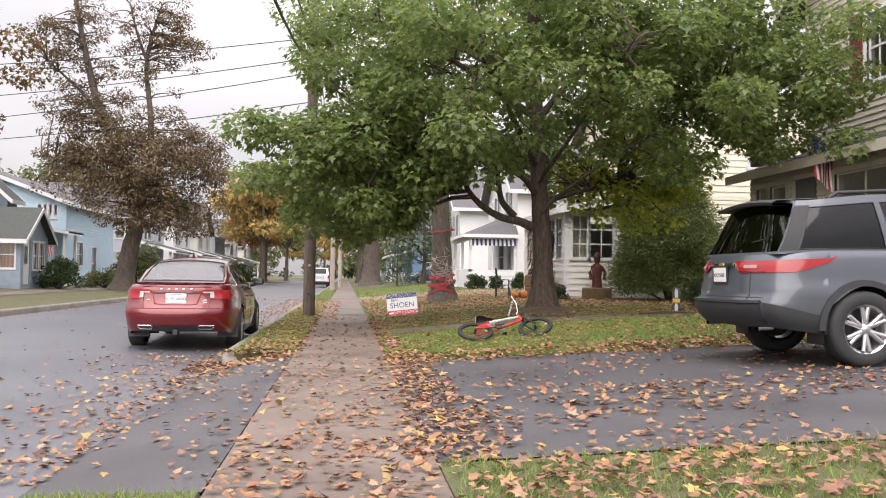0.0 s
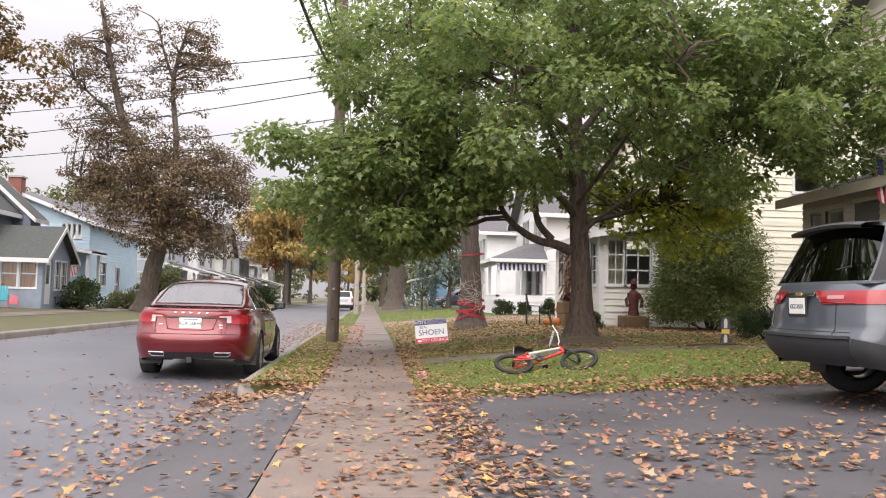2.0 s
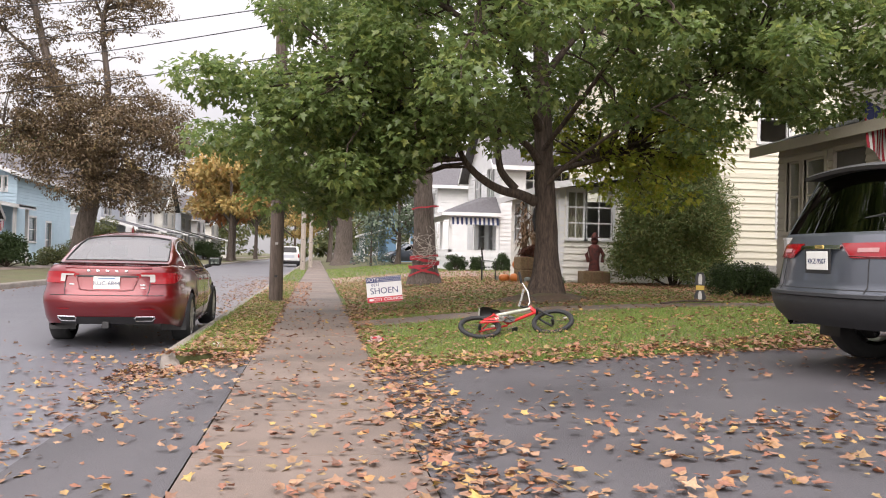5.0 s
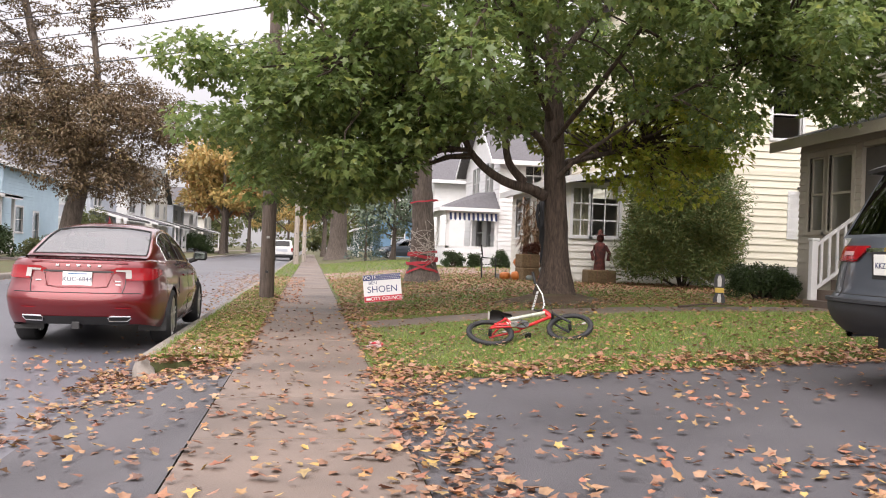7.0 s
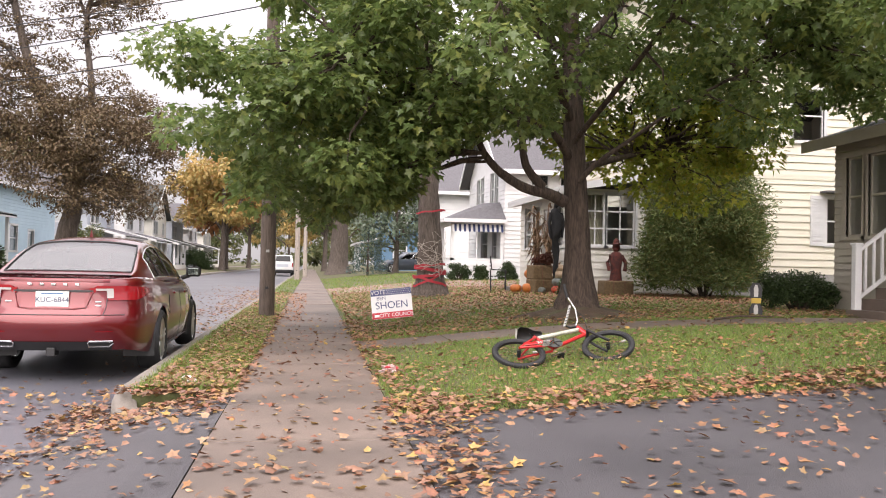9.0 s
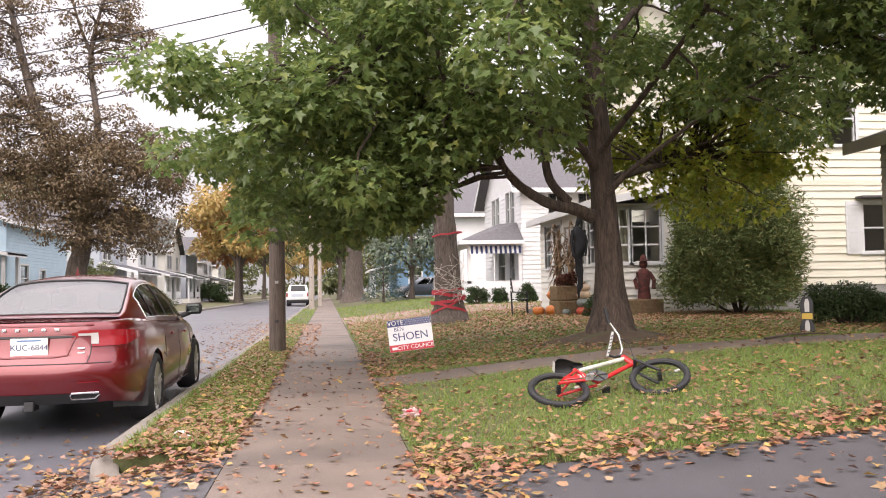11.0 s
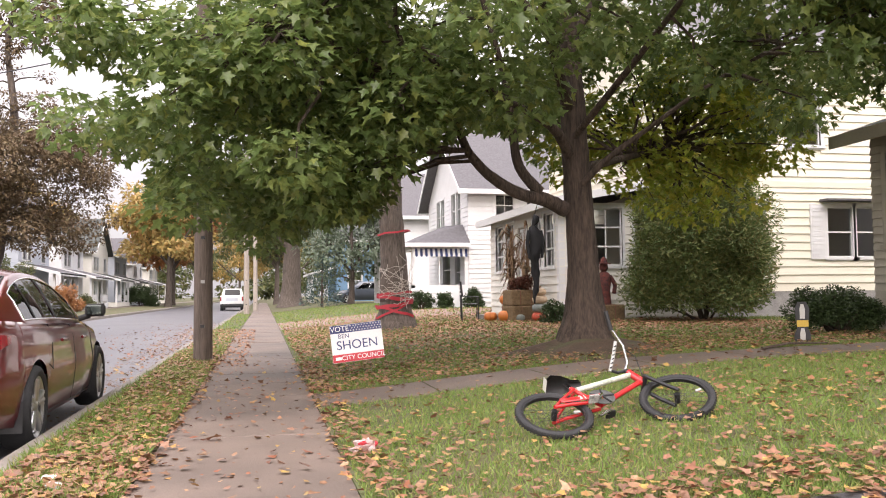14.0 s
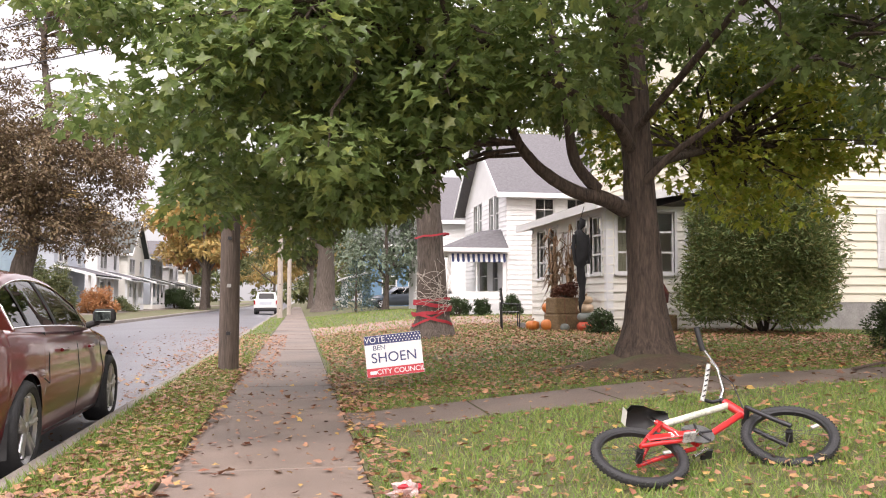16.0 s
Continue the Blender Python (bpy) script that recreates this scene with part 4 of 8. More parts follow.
def lean_roof(parent, x0, x1, y0, y1, z_low, z_high, side, over, material, trim_mat, thick=0.1):
    """A shallow roof that falls towards the side -x ('w'), +x ('e')."""
    k = (z_high - z_low) / (x1 - x0)
    f = (lambda x: z_low + k * (x - x0)) if side == "w" else (lambda x: z_high - k * (x - x0))
    a, b = (x0 - over, x1) if side == "w" else (x0, x1 + over)
    s, t = Shape(), Shape()
    vs = [(x, y, f(x) + d) for x in (a, b) for y in (y0 - over, y1 + over) for d in (0, thick)]
    s.add(vs, [(0, 1, 3, 2), (4, 6, 7, 5), (0, 4, 5, 1), (2, 3, 7, 6), (0, 2, 6, 4), (1, 5, 7, 3)])
    for y in (y0 - over - 0.025, y1 + over):
        vs = [(x, yy, f(x) + d) for x in (a, b) for yy in (y, y + 0.025) for d in (-0.07, thick + 0.01)]
        t.add(vs, [(0, 1, 3, 2), (4, 6, 7, 5), (0, 4, 5, 1), (2, 3, 7, 6), (0, 2, 6, 4), (1, 5, 7, 3)])
    e = a if side == "w" else b
    t.box(e - 0.025, e, y0 - over, y1 + over, f(e) - 0.08, f(e) + thick + 0.01)
    r = part("roof", s, material, parent)
    part("fascia", t, trim_mat, r)
    return r


def slab_part(parent, name, x0, x1, y0, y1, z0, z1, material, label=""):
    return part(name, Shape().box(x0, x1, y0, y1, z0, z1), material, parent, label)


CURTAIN = mat("pale_curtain", (0.62, 0.58, 0.45), (0.5, 0.46, 0.36), 0.9, 8.0, 60.0, 0.1)
BLIND = mat("orange_brown_blind", (0.36, 0.17, 0.08), (0.27, 0.12, 0.06), 0.8, 6.0, 60.0, 0.1)

# cream house with an enclosed front porch
house = thing("cream_house", "cream clapboard house with an enclosed front porch", "house")
S_ = Face("y", 25.3, -1)
main_holes = [(13.62, 15.1, 1.85, 3.1), (12.6, 13.5, 4.6, 6.0)]
wall(house, S_, 10.2, 20, 1.03, 7.2, main_holes, CREAM, 0.2, True)
slab_part(house, "foundation", 10.18, 20.02, 25.28, 36, 0.1, 1.03, STONE, "grey stone foundation")
s = Shape()
S_.box(s, 10.2, 20, 0.0, 0.035, 3.56, 3.7)
part("belt_board", s, CREAM, house)
window(house, S_, 13.62, 14.34, 1.85, 3.1, WHITE, 1, 2)
window(house, S_, 14.4, 15.1, 1.85, 3.1, WHITE, 1, 2)
window(house, S_, 12.6, 13.5, 4.6, 6.0, WHITE, 1, 2)
for a in (13.12, 15.2):
    s = Shape()
    S_.box(s, a, a + 0.4, 0.02, 0.06, 1.8, 3.15)
    sh = part("shutter", s, WHITE, house, "white louvred shutter")
    for k in range(20):
        s = Shape()
        S_.box(s, a + 0.05, a + 0.35, 0.06, 0.068, 1.86 + k * 0.062, 1.9 + k * 0.062)
        part("slat", s, WHITE, sh)
s = Shape()
S_.box(s, 13.4, 15.35, 0.0, 0.35, 3.22, 3.27)
part("window_hood", s, ROOF, house)
wall(house, Face("x", 10.2, -1), 25.3, 36, 3.0, 7.2, [], CREAM, 0.2)
wall(house, Face("x", 20, 1), 25.3, 36, 1.03, 7.2, [], CREAM, 0)
wall(house, Face("y", 36, 1), 10.2, 20, 1.03, 7.2, [], CREAM, 0)
gable_roof(house, 10.2, 20, 25.3, 36, 7.2, 3.4, "x", 0.45, ROOF, WHITE, CREAM)
# its porch
pw = [(6.88, 7.38, 1.66, 3.0), (7.42, 8.2, 1.66, 3.0), (8.5, 9.4, 1.66, 3.0)]
wall(house, S_, 6.66, 10.2, 0.3, 3.12, pw, PALE_CREAM, 0.19, True)
W_ = Face("x", 6.66, -1)
ww = [(25.6, 26.3, 1.66, 2.95), (26.5, 27.2, 1.66, 2.95), (27.6, 28.5, 0.62, 2.75), (28.8, 29.6, 1.66, 2.95), (29.8, 30.6, 1.66, 2.95)]
wall(house, W_, 25.3, 31.2, 0.3, 3.12, ww, PALE_CREAM, 0.19)
wall(house, Face("y", 31.2, 1), 6.66, 10.2, 0.3, 3.12, [], PALE_CREAM, 0.19)
slab_part(house, "porch_floor", 6.76, 10.1, 25.4, 31.1, 0.3, 0.6, DARKWALL)
s = Shape()
s.box(6.63, 6.78, 25.27, 25.42, 0.3, 3.12)
part("corner_board", s, WHITE, house)
for i, (a, b, c, d) in enumerate(pw):
    window(house, S_, a, b, c, d, WHITE, 2, 3, 0.06, CURTAIN if i == 0 else None)
for i, (a, b, c, d) in enumerate(ww):
    if i != 2:
        window(house, W_, a, b, c, d, WHITE, 2, 3, 0.06)
s = Shape()
W_.box(s, 27.62, 28.48, -0.08, -0.03, 0.63, 2.73)
for z0, z1 in ((0.75, 1.35), (1.5, 2.6)):
    W_.box(s, 27.74, 28.36, -0.03, -0.02, z0, z1)
d = part("door", s, WHITE, house, "white panelled porch door")
part("handle", Shape().ball((6.64, 27.72, 1.6), 0.03), CHROME, d)
lean_roof(house, 6.66, 10.2, 25.3, 31.2, 3.14, 3.75, "w", 0.36, ROOF, WHITE)
slab_part(house, "doorstep", 5.6, 6.64, 27.3, 28.8, 0.25, 0.5, STONE)

# white gabled house with a porch
house = thing("white_house", "white clapboard house with front gable and corner porch", "house")
S2 = Face("y", 41.0, -1)
holes = [(9.55, 10.35, 4.3, 5.2), (10.9, 11.7, 4.3, 5.2), (12.5, 13.3, 1.8, 3.2)]
wall(house, S2, 8.37, 18, 0.5, 5.6, holes, WHITE, 0.2)
for h in holes:
    window(house, S2, *h, WHITE, 2, 2)
F2 = Face("x", 8.37, -1)
holes = [(42.3, 43.1, 4.0, 5.5), (43.3, 44.1, 4.0, 5.5), (45.6, 46.4, 4.0, 5.5), (46.6, 47.4, 4.0, 5.5), (42.5, 43.4, 1.0, 3.0), (44.5, 46.0, 1.4, 2.9)]
wall(house, F2, 41, 49.5, 0.5, 5.6, holes, WHITE, 0.2)
for h in holes:
    window(house, F2, *h, WHITE, 1, 2)
wall(house, Face("y", 49.5, 1), 8.37, 18, 0.5, 5.6, [], WHITE, 0)
wall(house, Face("x", 18, 1), 41, 49.5, 0.5, 5.6, [], WHITE, 0)
gable_roof(house, 8.37, 18, 41, 49.5, 5.6, 3.0, "x", 0.5, ROOF, WHITE, WHITE)
# porch
wall(house, S2, 5.95, 8.36, 0.5, 1.42, [], WHITE, 0.2)
FP = Face("x", 5.95, -1)
wall(house, FP, 41, 47, 0.5, 1.42, [(44.6, 45.6, 0.5, 1.42)], WHITE, 0.2)
slab_part(house, "porch_floor", 6.1, 8.2, 41.17, 46.9, 0.5, 0.78, GREYSIDE)
for (x, y) in ((5.97, 41.02), (8.2, 41.02), (5.97, 43.9), (5.97, 46.84), (7.1, 41.02)):
    w = 0.05 if x == 7.1 else 0.14
    slab_part(house, "porch_post", x, x + w, y, y + w, 1.42, 3.0, WHITE)
slab_part(house, "porch_beam", 5.93, 8.36, 40.98, 41.14, 2.86, 3.1, WHITE)
slab_part(house, "porch_beam", 5.93, 6.09, 41.14, 47, 2.86, 3.1, WHITE)
s = Shape()
e0, e1, f0, f1 = 5.6, 8.36, 40.6, 47.4
s.add([(e0, f0, 3.1), (e1, f0, 3.1), (e1, f1, 3.1), (e0, f1, 3.1), (8.36, 41.9, 4.0), (8.36, 46.2, 4.0), (7.6, 42.2, 3.95), (7.6, 45.9, 3.95)], [(0, 1, 4, 6), (0, 6, 7, 3), (3, 7, 5, 2), (4, 5, 7, 6), (0, 3, 2, 1)])
r = part("porch_roof", s, ROOF, house)
s = Shape()
s.box(e0 - 0.02, e1, f0 - 0.03, f0, 2.98, 3.14)
s.box(e0 - 0.03, e0, f0, f1, 2.98, 3.14)
part("gutter", s, WHITE, r)
NAVY = mat("navy_canvas", (0.04, 0.06, 0.16), (0.03, 0.045, 0.12), 0.8)
aw = thing("porch_awning", "navy and white striped scalloped canvas awning", "awning")
n = 22
for k in range(n):
    a, b = 5.98 + k * (2.3 / n), 5.98 + (k + 1) * (2.3 / n)
    s = Shape()
    s.grid([[(a + (b - a) * q / 4, 40.93 - 0.1 * f, 2.92 - 0.3 * f - (0.05 * math.sin(math.pi * q / 4) if f == 1 else 0)) for q in range(5)] for f in (0, 0.5, 1)])
    part("stripe", s, NAVY if k % 2 else WHITE, aw)
house = thing("white_house", "white house behind the gabled one", "house")
wall(house, Face("y", 55, -1), 7.4, 17, 0.5, 5.8, [], WHITE, 0.2)
F3 = Face("x", 7.4, -1)
holes = [(56, 57, 3.8, 5.2), (57.6, 58.6, 3.8, 5.2), (60, 61, 3.8, 5.2)]
wall(house, F3, 55, 64, 0.5, 5.8, holes, WHITE, 0.2)
for h in holes:
    window(house, F3, *h, WHITE, 1, 2)
wall(house, Face("y", 64, 1), 7.4, 17, 0.5, 5.8, [], WHITE, 0)
gable_roof(house, 7.4, 17, 55, 64, 5.8, 2.8, "x", 0.6, ROOF, WHITE, WHITE)
house = thing("blue_house", "blue two-storey house with white porch", "house")
FB = Face("y", 84, -1)
holes = [(7.6, 8.8, 1.6, 3.2), (10, 11.2, 1.6, 3.2), (7.6, 8.8, 4.4, 5.8)]
wall(house, FB, 6.5, 15, 0.5, 6.2, holes, BLUE, 0.25)
for h in holes:
    window(house, FB, *h, WHITE, 1, 2)
wall(house, Face("x", 6.5, -1), 84, 94, 0.5, 6.2, [], BLUE, 0)
gable_roof(house, 6.5, 15, 84, 94, 6.2, 3, "x", 0.4, DARKROOF, WHITE, BLUE)
lean_roof(house, 4.2, 6.48, 84, 92, 3.0, 3.6, "w", 0.3, DARKROOF, WHITE)
for y in (84.1, 87, 91.8):
    slab_part(house, "porch_post", 4.3, 4.5, y, y + 0.2, 0.4, 3.0, WHITE)

# beige house beside the driveway
house = thing("beige_house", "beige clapboard house with dark red shutters and porch", "house")
FW = Face("x", 9.0, -1)
holes = [(17.25, 17.68, 1.7, 3.05), (15.3, 16.2, 1.15, 3.1), (13.0, 14.7, 1.5, 3.05), (16.45, 17.1, 1.7, 3.05), (10.2, 12.2, 1.5, 3.05)]
wall(house, FW, 8.6, 18.0, 0.3, 3.4, holes, BEIGE, 0.12)
for i, h in enumerate(holes):
    if i != 1:
        window(house, FW, *h, BEIGE, 2 if i == 2 or i == 4 else 1, 2)
s = Shape()
FW.box(s, 15.32, 16.18, -0.1, -0.04, 1.16, 3.08)
FW.box(s, 15.45, 16.05, -0.04, -0.03, 1.3, 2.0)
FW.box(s, 15.45, 16.05, -0.04, -0.03, 2.1, 2.95)
d = part("door", s, DARKWALL, house, "dark porch door")
part("handle", Shape().ball((9.02, 15.42, 2.1), 0.03), CHROME, d)
NB = Face("y", 18.0, 1)
wall(house, NB, 9.0, 10.6, 0.3, 3.4, [], BEIGE, 0.12)
wall(house, Face("y", 8.6, -1), 9.0, 10.6, 0.3, 3.4, [], BEIGE, 0)
lean_roof(house, 9.0, 10.6, 8.6, 18.0, 3.42, 3.95, "w", 0.4, DARKROOF, BEIGE)
FU = Face("x", 10.2, -1)
holes = [(14.9, 15.55, 5.0, 6.35), (11.2, 12.0, 5.0, 6.35)]
wall(house, FU, 8.2, 17.8, 3.7, 7.4, holes, BEIGE, 0.13)
for a, b, c, d in holes:
    window(house, FU, a, b, c, d, WHITE, 2, 2)
    for q in (a - 0.52, b + 0.14):
        s = Shape()
        FU.box(s, q, q + 0.38, 0.02, 0.06, c - 0.05, d + 0.1)
        sh = part("shutter", s, REDPAINT_TRIM, house, "dark red louvred shutter")
        for k in range(22):
            s = Shape()
            FU.box(s, q + 0.05, q + 0.33, 0.06, 0.068, c + 0.0 + k * 0.06, c + 0.04 + k * 0.06)
            part("slat", s, REDPAINT_TRIM, sh)
wall(house, Face("y", 17.8, 1), 10.2, 20, 0.3, 7.4, [], BEIGE, 0.13)
wall(house, Face("y", 8.2, -1), 10.2, 20, 0.3, 7.4, [], BEIGE, 0.13)
gable_roof(house, 10.2, 20, 8.2, 17.8, 7.4, 3.5, "x", 0.5, DARKROOF, BEIGE, BEIGE)
# steps and white rail
st = thing("porch_steps", "white railed concrete steps up to the beige porch", "steps")
for k in range(4):
    slab_part(st, "step", 8.05 + k * 0.25, 8.98, 15.1, 16.3, 0.25, 0.52 + k * 0.17, CONCRETE)
for y in (15.2, 16.2):
    rail = part("newel_post", Shape().box(8.1, 8.21, y - 0.055, y + 0.055, 0.5, 1.5, 0.01).box(8.085, 8.225, y - 0.07, y + 0.07, 1.5, 1.54, 0.01), WHITE, st)
    s = Shape()
    for dz in (0.0, 0.72):
        vs = [(x, y + q, z + dz + w) for x, z in ((8.2, 0.68), (8.95, 1.22)) for q in (-0.025, 0.025) for w in (0, 0.06)]
        s.add(vs, [(0, 1, 3, 2), (4, 6, 7, 5), (0, 4, 5, 1), (2, 3, 7, 6), (0, 2, 6, 4), (1, 5, 7, 3)])
    part("handrail", s, WHITE, st)
    for k in range(5):
        x = 8.3 + k * 0.14
        z = 0.68 + (x - 8.2) * 0.72
        part("baluster", Shape().box(x - 0.018, x + 0.018, y - 0.018, y + 0.018, z + 0.03, z + 0.75), WHITE, st)

# houses across the street
house = thing("blue_grey_house", "blue-grey shingled house with an enclosed front porch", "house")
SL = Face("y", 40.0, -1)
holes = [(-17.3, -14.85, 1.15, 2.4)]
wall(house, SL, -17.49, -14.62, 0.2, 2.62, holes, BLUEGREY, 0.15)
for k in range(3):
    a = -17.3 + k * 0.83
    window(house, SL, a + 0.03, a + 0.77, 1.15, 2.4, WHITE, 1, 2, 0.05, BLIND)
EL = Face("x", -14.62, 1)
holes = [(40.3, 41.1, 0.4, 2.4), (41.45, 42.1, 1.1, 2.4), (42.25, 42.9, 1.1, 2.4)]
wall(house, EL, 40, 43.4, 0.2, 2.62, holes, BLUEGREY, 0.15)
for h in holes[1:]:
    window(house, EL, *h, WHITE, 2, 2, 0.07)
s = Shape()
EL.box(s, 40.32, 41.08, -0.08, -0.03, 0.42, 2.38)
EL.box(s, 40.45, 40.95, -0.03, -0.02, 0.6, 1.2)
d = part("door", s, WHITE, house, "white porch door")
s = Shape()
EL.box(s, 40.5, 40.9, -0.03, -0.022, 1.35, 2.2)
part("pane", s, PANE, d)
gable_roof(house, -17.1, -14.62, 40, 43.4, 2.62, 1.3, "x", 0.35, DARKROOF, WHITE, BLUEGREY)
SA = Face("y", 40.3, -1)
wall(house, SA, -24.5, -17.5, 0.2, 5.0, [(-18.9, -18.0, 1.5, 2.8), (-18.8, -18.0, 4.0, 5.0)], BLUEGREY, 0.15)
window(house, SA, -18.9, -18.0, 1.5, 2.8, WHITE, 2, 1, 0.1)
window(house, SA, -18.8, -18.0, 4.0, 4.96, WHITE, 2, 1, 0.1)
wall(house, Face("x", -17.5, 1), 40.3, 43.5, 0.2, 5.0, [], BLUEGREY, 0.15)
gable_roof(house, -24.5, -17.5, 40.3, 43.5, 5.0, 3.3, "y", 0.45, DARKROOF, WHITE, BLUEGREY)
SM = Face("y", 43.6, -1)
wall(house, SM, -24.6, -16.65, 0.2, 4.7, [], BLUEGREY, 0.15)
EM = Face("x", -16.65, 1)
wall(house, EM, 43.6, 44.8, 0.2, 4.7, [], BLUEGREY, 0.15)
wall(house, Face("y", 44.8, 1), -24.6, -16.65, 0.2, 4.7, [], BLUEGREY, 0)
gable_roof(house, -24.6, -16.65, 43.7, 44.8, 4.7, 3.6, "y", 0.3, DARKROOF, WHITE, BLUEGREY)

house = thing("light_blue_house", "light blue house with white trim and brick chimney", "house")
S3 = Face("y", 51.0, -1)
holes = [(-17.75 + k * 0.29, -17.57 + k * 0.29, 4.1, 4.9) for k in range(4)] + [(-19, -18, 1.4, 2.8)]
wall(house, S3, -27, -16.2, 0.2, 5.05, holes, LIGHTBLUE, 0.18)
for h in holes:
    window(house, S3, *h, WHITE, 1, 1, 0.05)
E3 = Face("x", -16.2, 1)
holes = [(53, 54.2, 1.4, 2.8), (56, 57, 0.5, 2.6)]
wall(house, E3, 51, 61, 0.2, 5.05, holes, LIGHTBLUE, 0.18)
for h in holes:
    window(house, E3, *h, WHITE, 1, 2)
gable_roof(house, -27, -16.2, 51, 61, 5.05, 2.05, "y", 0.45, ROOF, WHITE, LIGHTBLUE)
c = part("chimney", Shape().box(-20.6, -19.9, 50.3, 50.95, 0.2, 7.4), REDBRICK, house, "red brick chimney")
part("cap", Shape().box(-20.67, -19.83, 50.24, 51.0, 7.4, 7.5), STONE, c)
lean_roof(house, -19.2, -15.5, 48.8, 50.96, 3.2, 3.85, "e", 0.25, ROOF, WHITE)
slab_part(house, "porch_floor", -19.2, -15.5, 48.8, 50.94, 0.1, 0.6, WHITE)
for x, y in ((-15.65, 48.82), (-17.2, 48.82), (-19.1, 48.82), (-15.65, 50.7)):
    slab_part(house, "porch_post", x, x + 0.15, y, y + 0.15, 0.6, 3.2, WHITE)
slab_part(house, "porch_rail", -19.1, -15.65, 48.84, 48.94, 0.62, 1.4, WHITE)
slab_part(house, "porch_rail", -15.62, -15.54, 49.0, 50.7, 0.62, 1.4, WHITE)


def street_house(label, y, w, sid, roofm, eave, rise, axis, x_front=-15.5, depth=11, porch=True):
    """A two-storey house that faces the street from the far side."""
    h = thing("street_house", label, "house", "houses across the street")
    z = 0.3
    f, so = Face("x", x_front, 1), Face("y", y, -1)
    hf = [(y + 0.9, y + 1.9, 3.6, 4.9), (y + 2.1, y + 3.1, 3.6, 4.9), (y + w - 2.2, y + w - 1.2, 3.6, 4.9), (y + w / 2 - 0.5, y + w / 2 + 0.5, 0.5, 2.6), (y + 0.9, y + 2.3, 1.2, 2.6)]
    wall(h, f, y, y + w, z, eave, hf, sid, 0.22)
    for i, q in enumerate(hf):
        window(h, f, *q, WHITE, 1, 2)
    hs = [(x_front - 2.2, x_front - 1.2, 3.6, 4.9), (x_front - 5, x_front - 4, 3.6, 4.9), (x_front - 2.4, x_front - 1.2, 1.2, 2.6)]
    wall(h, so, x_front - depth, x_front, z, eave, hs, sid, 0.22)
    for q in hs:
        window(h, so, *q, WHITE, 1, 2)
    gable_roof(h, x_front - depth, x_front, y, y + w, eave, rise, axis, 0.5, roofm, WHITE, sid)
    if porch:
        lean_roof(h, x_front + 0.02, x_front + 2.3, y + 0.2, y + w - 0.2, 2.7, 3.3, "e", 0.3, roofm, WHITE)
        slab_part(h, "porch_floor", x_front + 0.02, x_front + 2.2, y + 0.3, y + w - 0.3, 0.1, 0.6, sid)
        for k in range(4):
            q = y + 0.4 + k * (w - 1.0) / 3
            slab_part(h, "porch_post", x_front + 2.02, x_front + 2.18, q, q + 0.16, 0.6, 2.72, WHITE)
        for k in range(3):
            q = y + 0.56 + k * (w - 1.0) / 3
            if k != 1:
                slab_part(h, "porch_rail", x_front + 2.06, x_front + 2.14, q, q + (w - 1.0) / 3 - 0.16, 0.75, 1.3, WHITE)
    return h


street_house("pale grey two-storey house with white porch", 66, 8, GREYSIDE, ROOF, 5.4, 2.6, "x")
street_house("white two-storey house with front porch", 78, 8, WHITE, ROOF, 5.8, 2.6, "y")
street_house("white gabled house with wide porch", 90, 8, PALE_CREAM, DARKROOF, 5.6, 3.0, "x")
street_house("grey house with dark roof and porch", 102, 8, GREYSIDE, DARKROOF, 5.6, 2.8, "y")
street_house("white house with porch far along the street", 115, 8, WHITE, ROOF, 5.4, 3.0, "x")
street_house("pale house far along the street", 130, 9, PALE_CREAM, DARKROOF, 5.4, 3.0, "x")

# ---- poles and wires ----


def utility_pole(label, x, y, h, r0=0.15, r1=0.1, lean=0.0, arm=True, wood=POLE_WOOD):
    e = thing("utility_pole", label, "utility pole", "utility poles", at=(x, y, gz(x, y) if abs(x) > 1.6 else 0))
    part("pole", Shape().tube([(lean * f, 0, -0.1 + (h + 0.1) * f) for f in (0, 0.1, 0.2, 0.35, 0.5, 0.75, 1)], [r0 + (r1 - r0) * f for f in (0, 0.1, 0.2, 0.35, 0.5, 0.75, 1)], 14, True, 0.025, 3), wood, e, "", True)
    for k, z in enumerate((0.55, 1.25, 1.95)):
        part("tag", Shape().box(-0.03, 0.03, -r0 - 0.012, -r0 + 0.02, z, z + 0.05), BLACKMETAL if k != 1 else STONE, e, "small metal tag")
    if arm:
        part("crossarm", Shape().box(-1.2, 1.2, -0.16, -0.06, h - 0.7, h - 0.58, 0.01), wood, e)
        for k in (-1.1, -0.5, 0.5, 1.1):
            part("insulator", Shape().lathe([(0.0, 0.16), (0.03, 0.15), (0.05, 0.1), (0.03, 0.07), (0.05, 0.03), (0.02, 0.0)], 10, "z", (k, -0.11, h - 0.58)), BLACKMETAL, e)
    return e


utility_pole("weathered brown wooden utility pole by the kerb", -0.9, 20.95, 10.5)
PALEPOLE = mat("bleached_pole_wood", (0.42, 0.37, 0.32), (0.26, 0.22, 0.19), 0.9, 12.0, 90.0, 0.5, stretch=(1, 1, 0.06))
utility_pole("pale wooden utility pole along the street", -0.95, 58, 9.5, 0.17, 0.12, wood=PALEPOLE)
utility_pole("pale wooden utility pole farther along", -0.55, 70, 9.5, 0.16, 0.12, wood=PALEPOLE)
utility_pole("wooden utility pole behind the walker", -1.0, -22, 10.5)


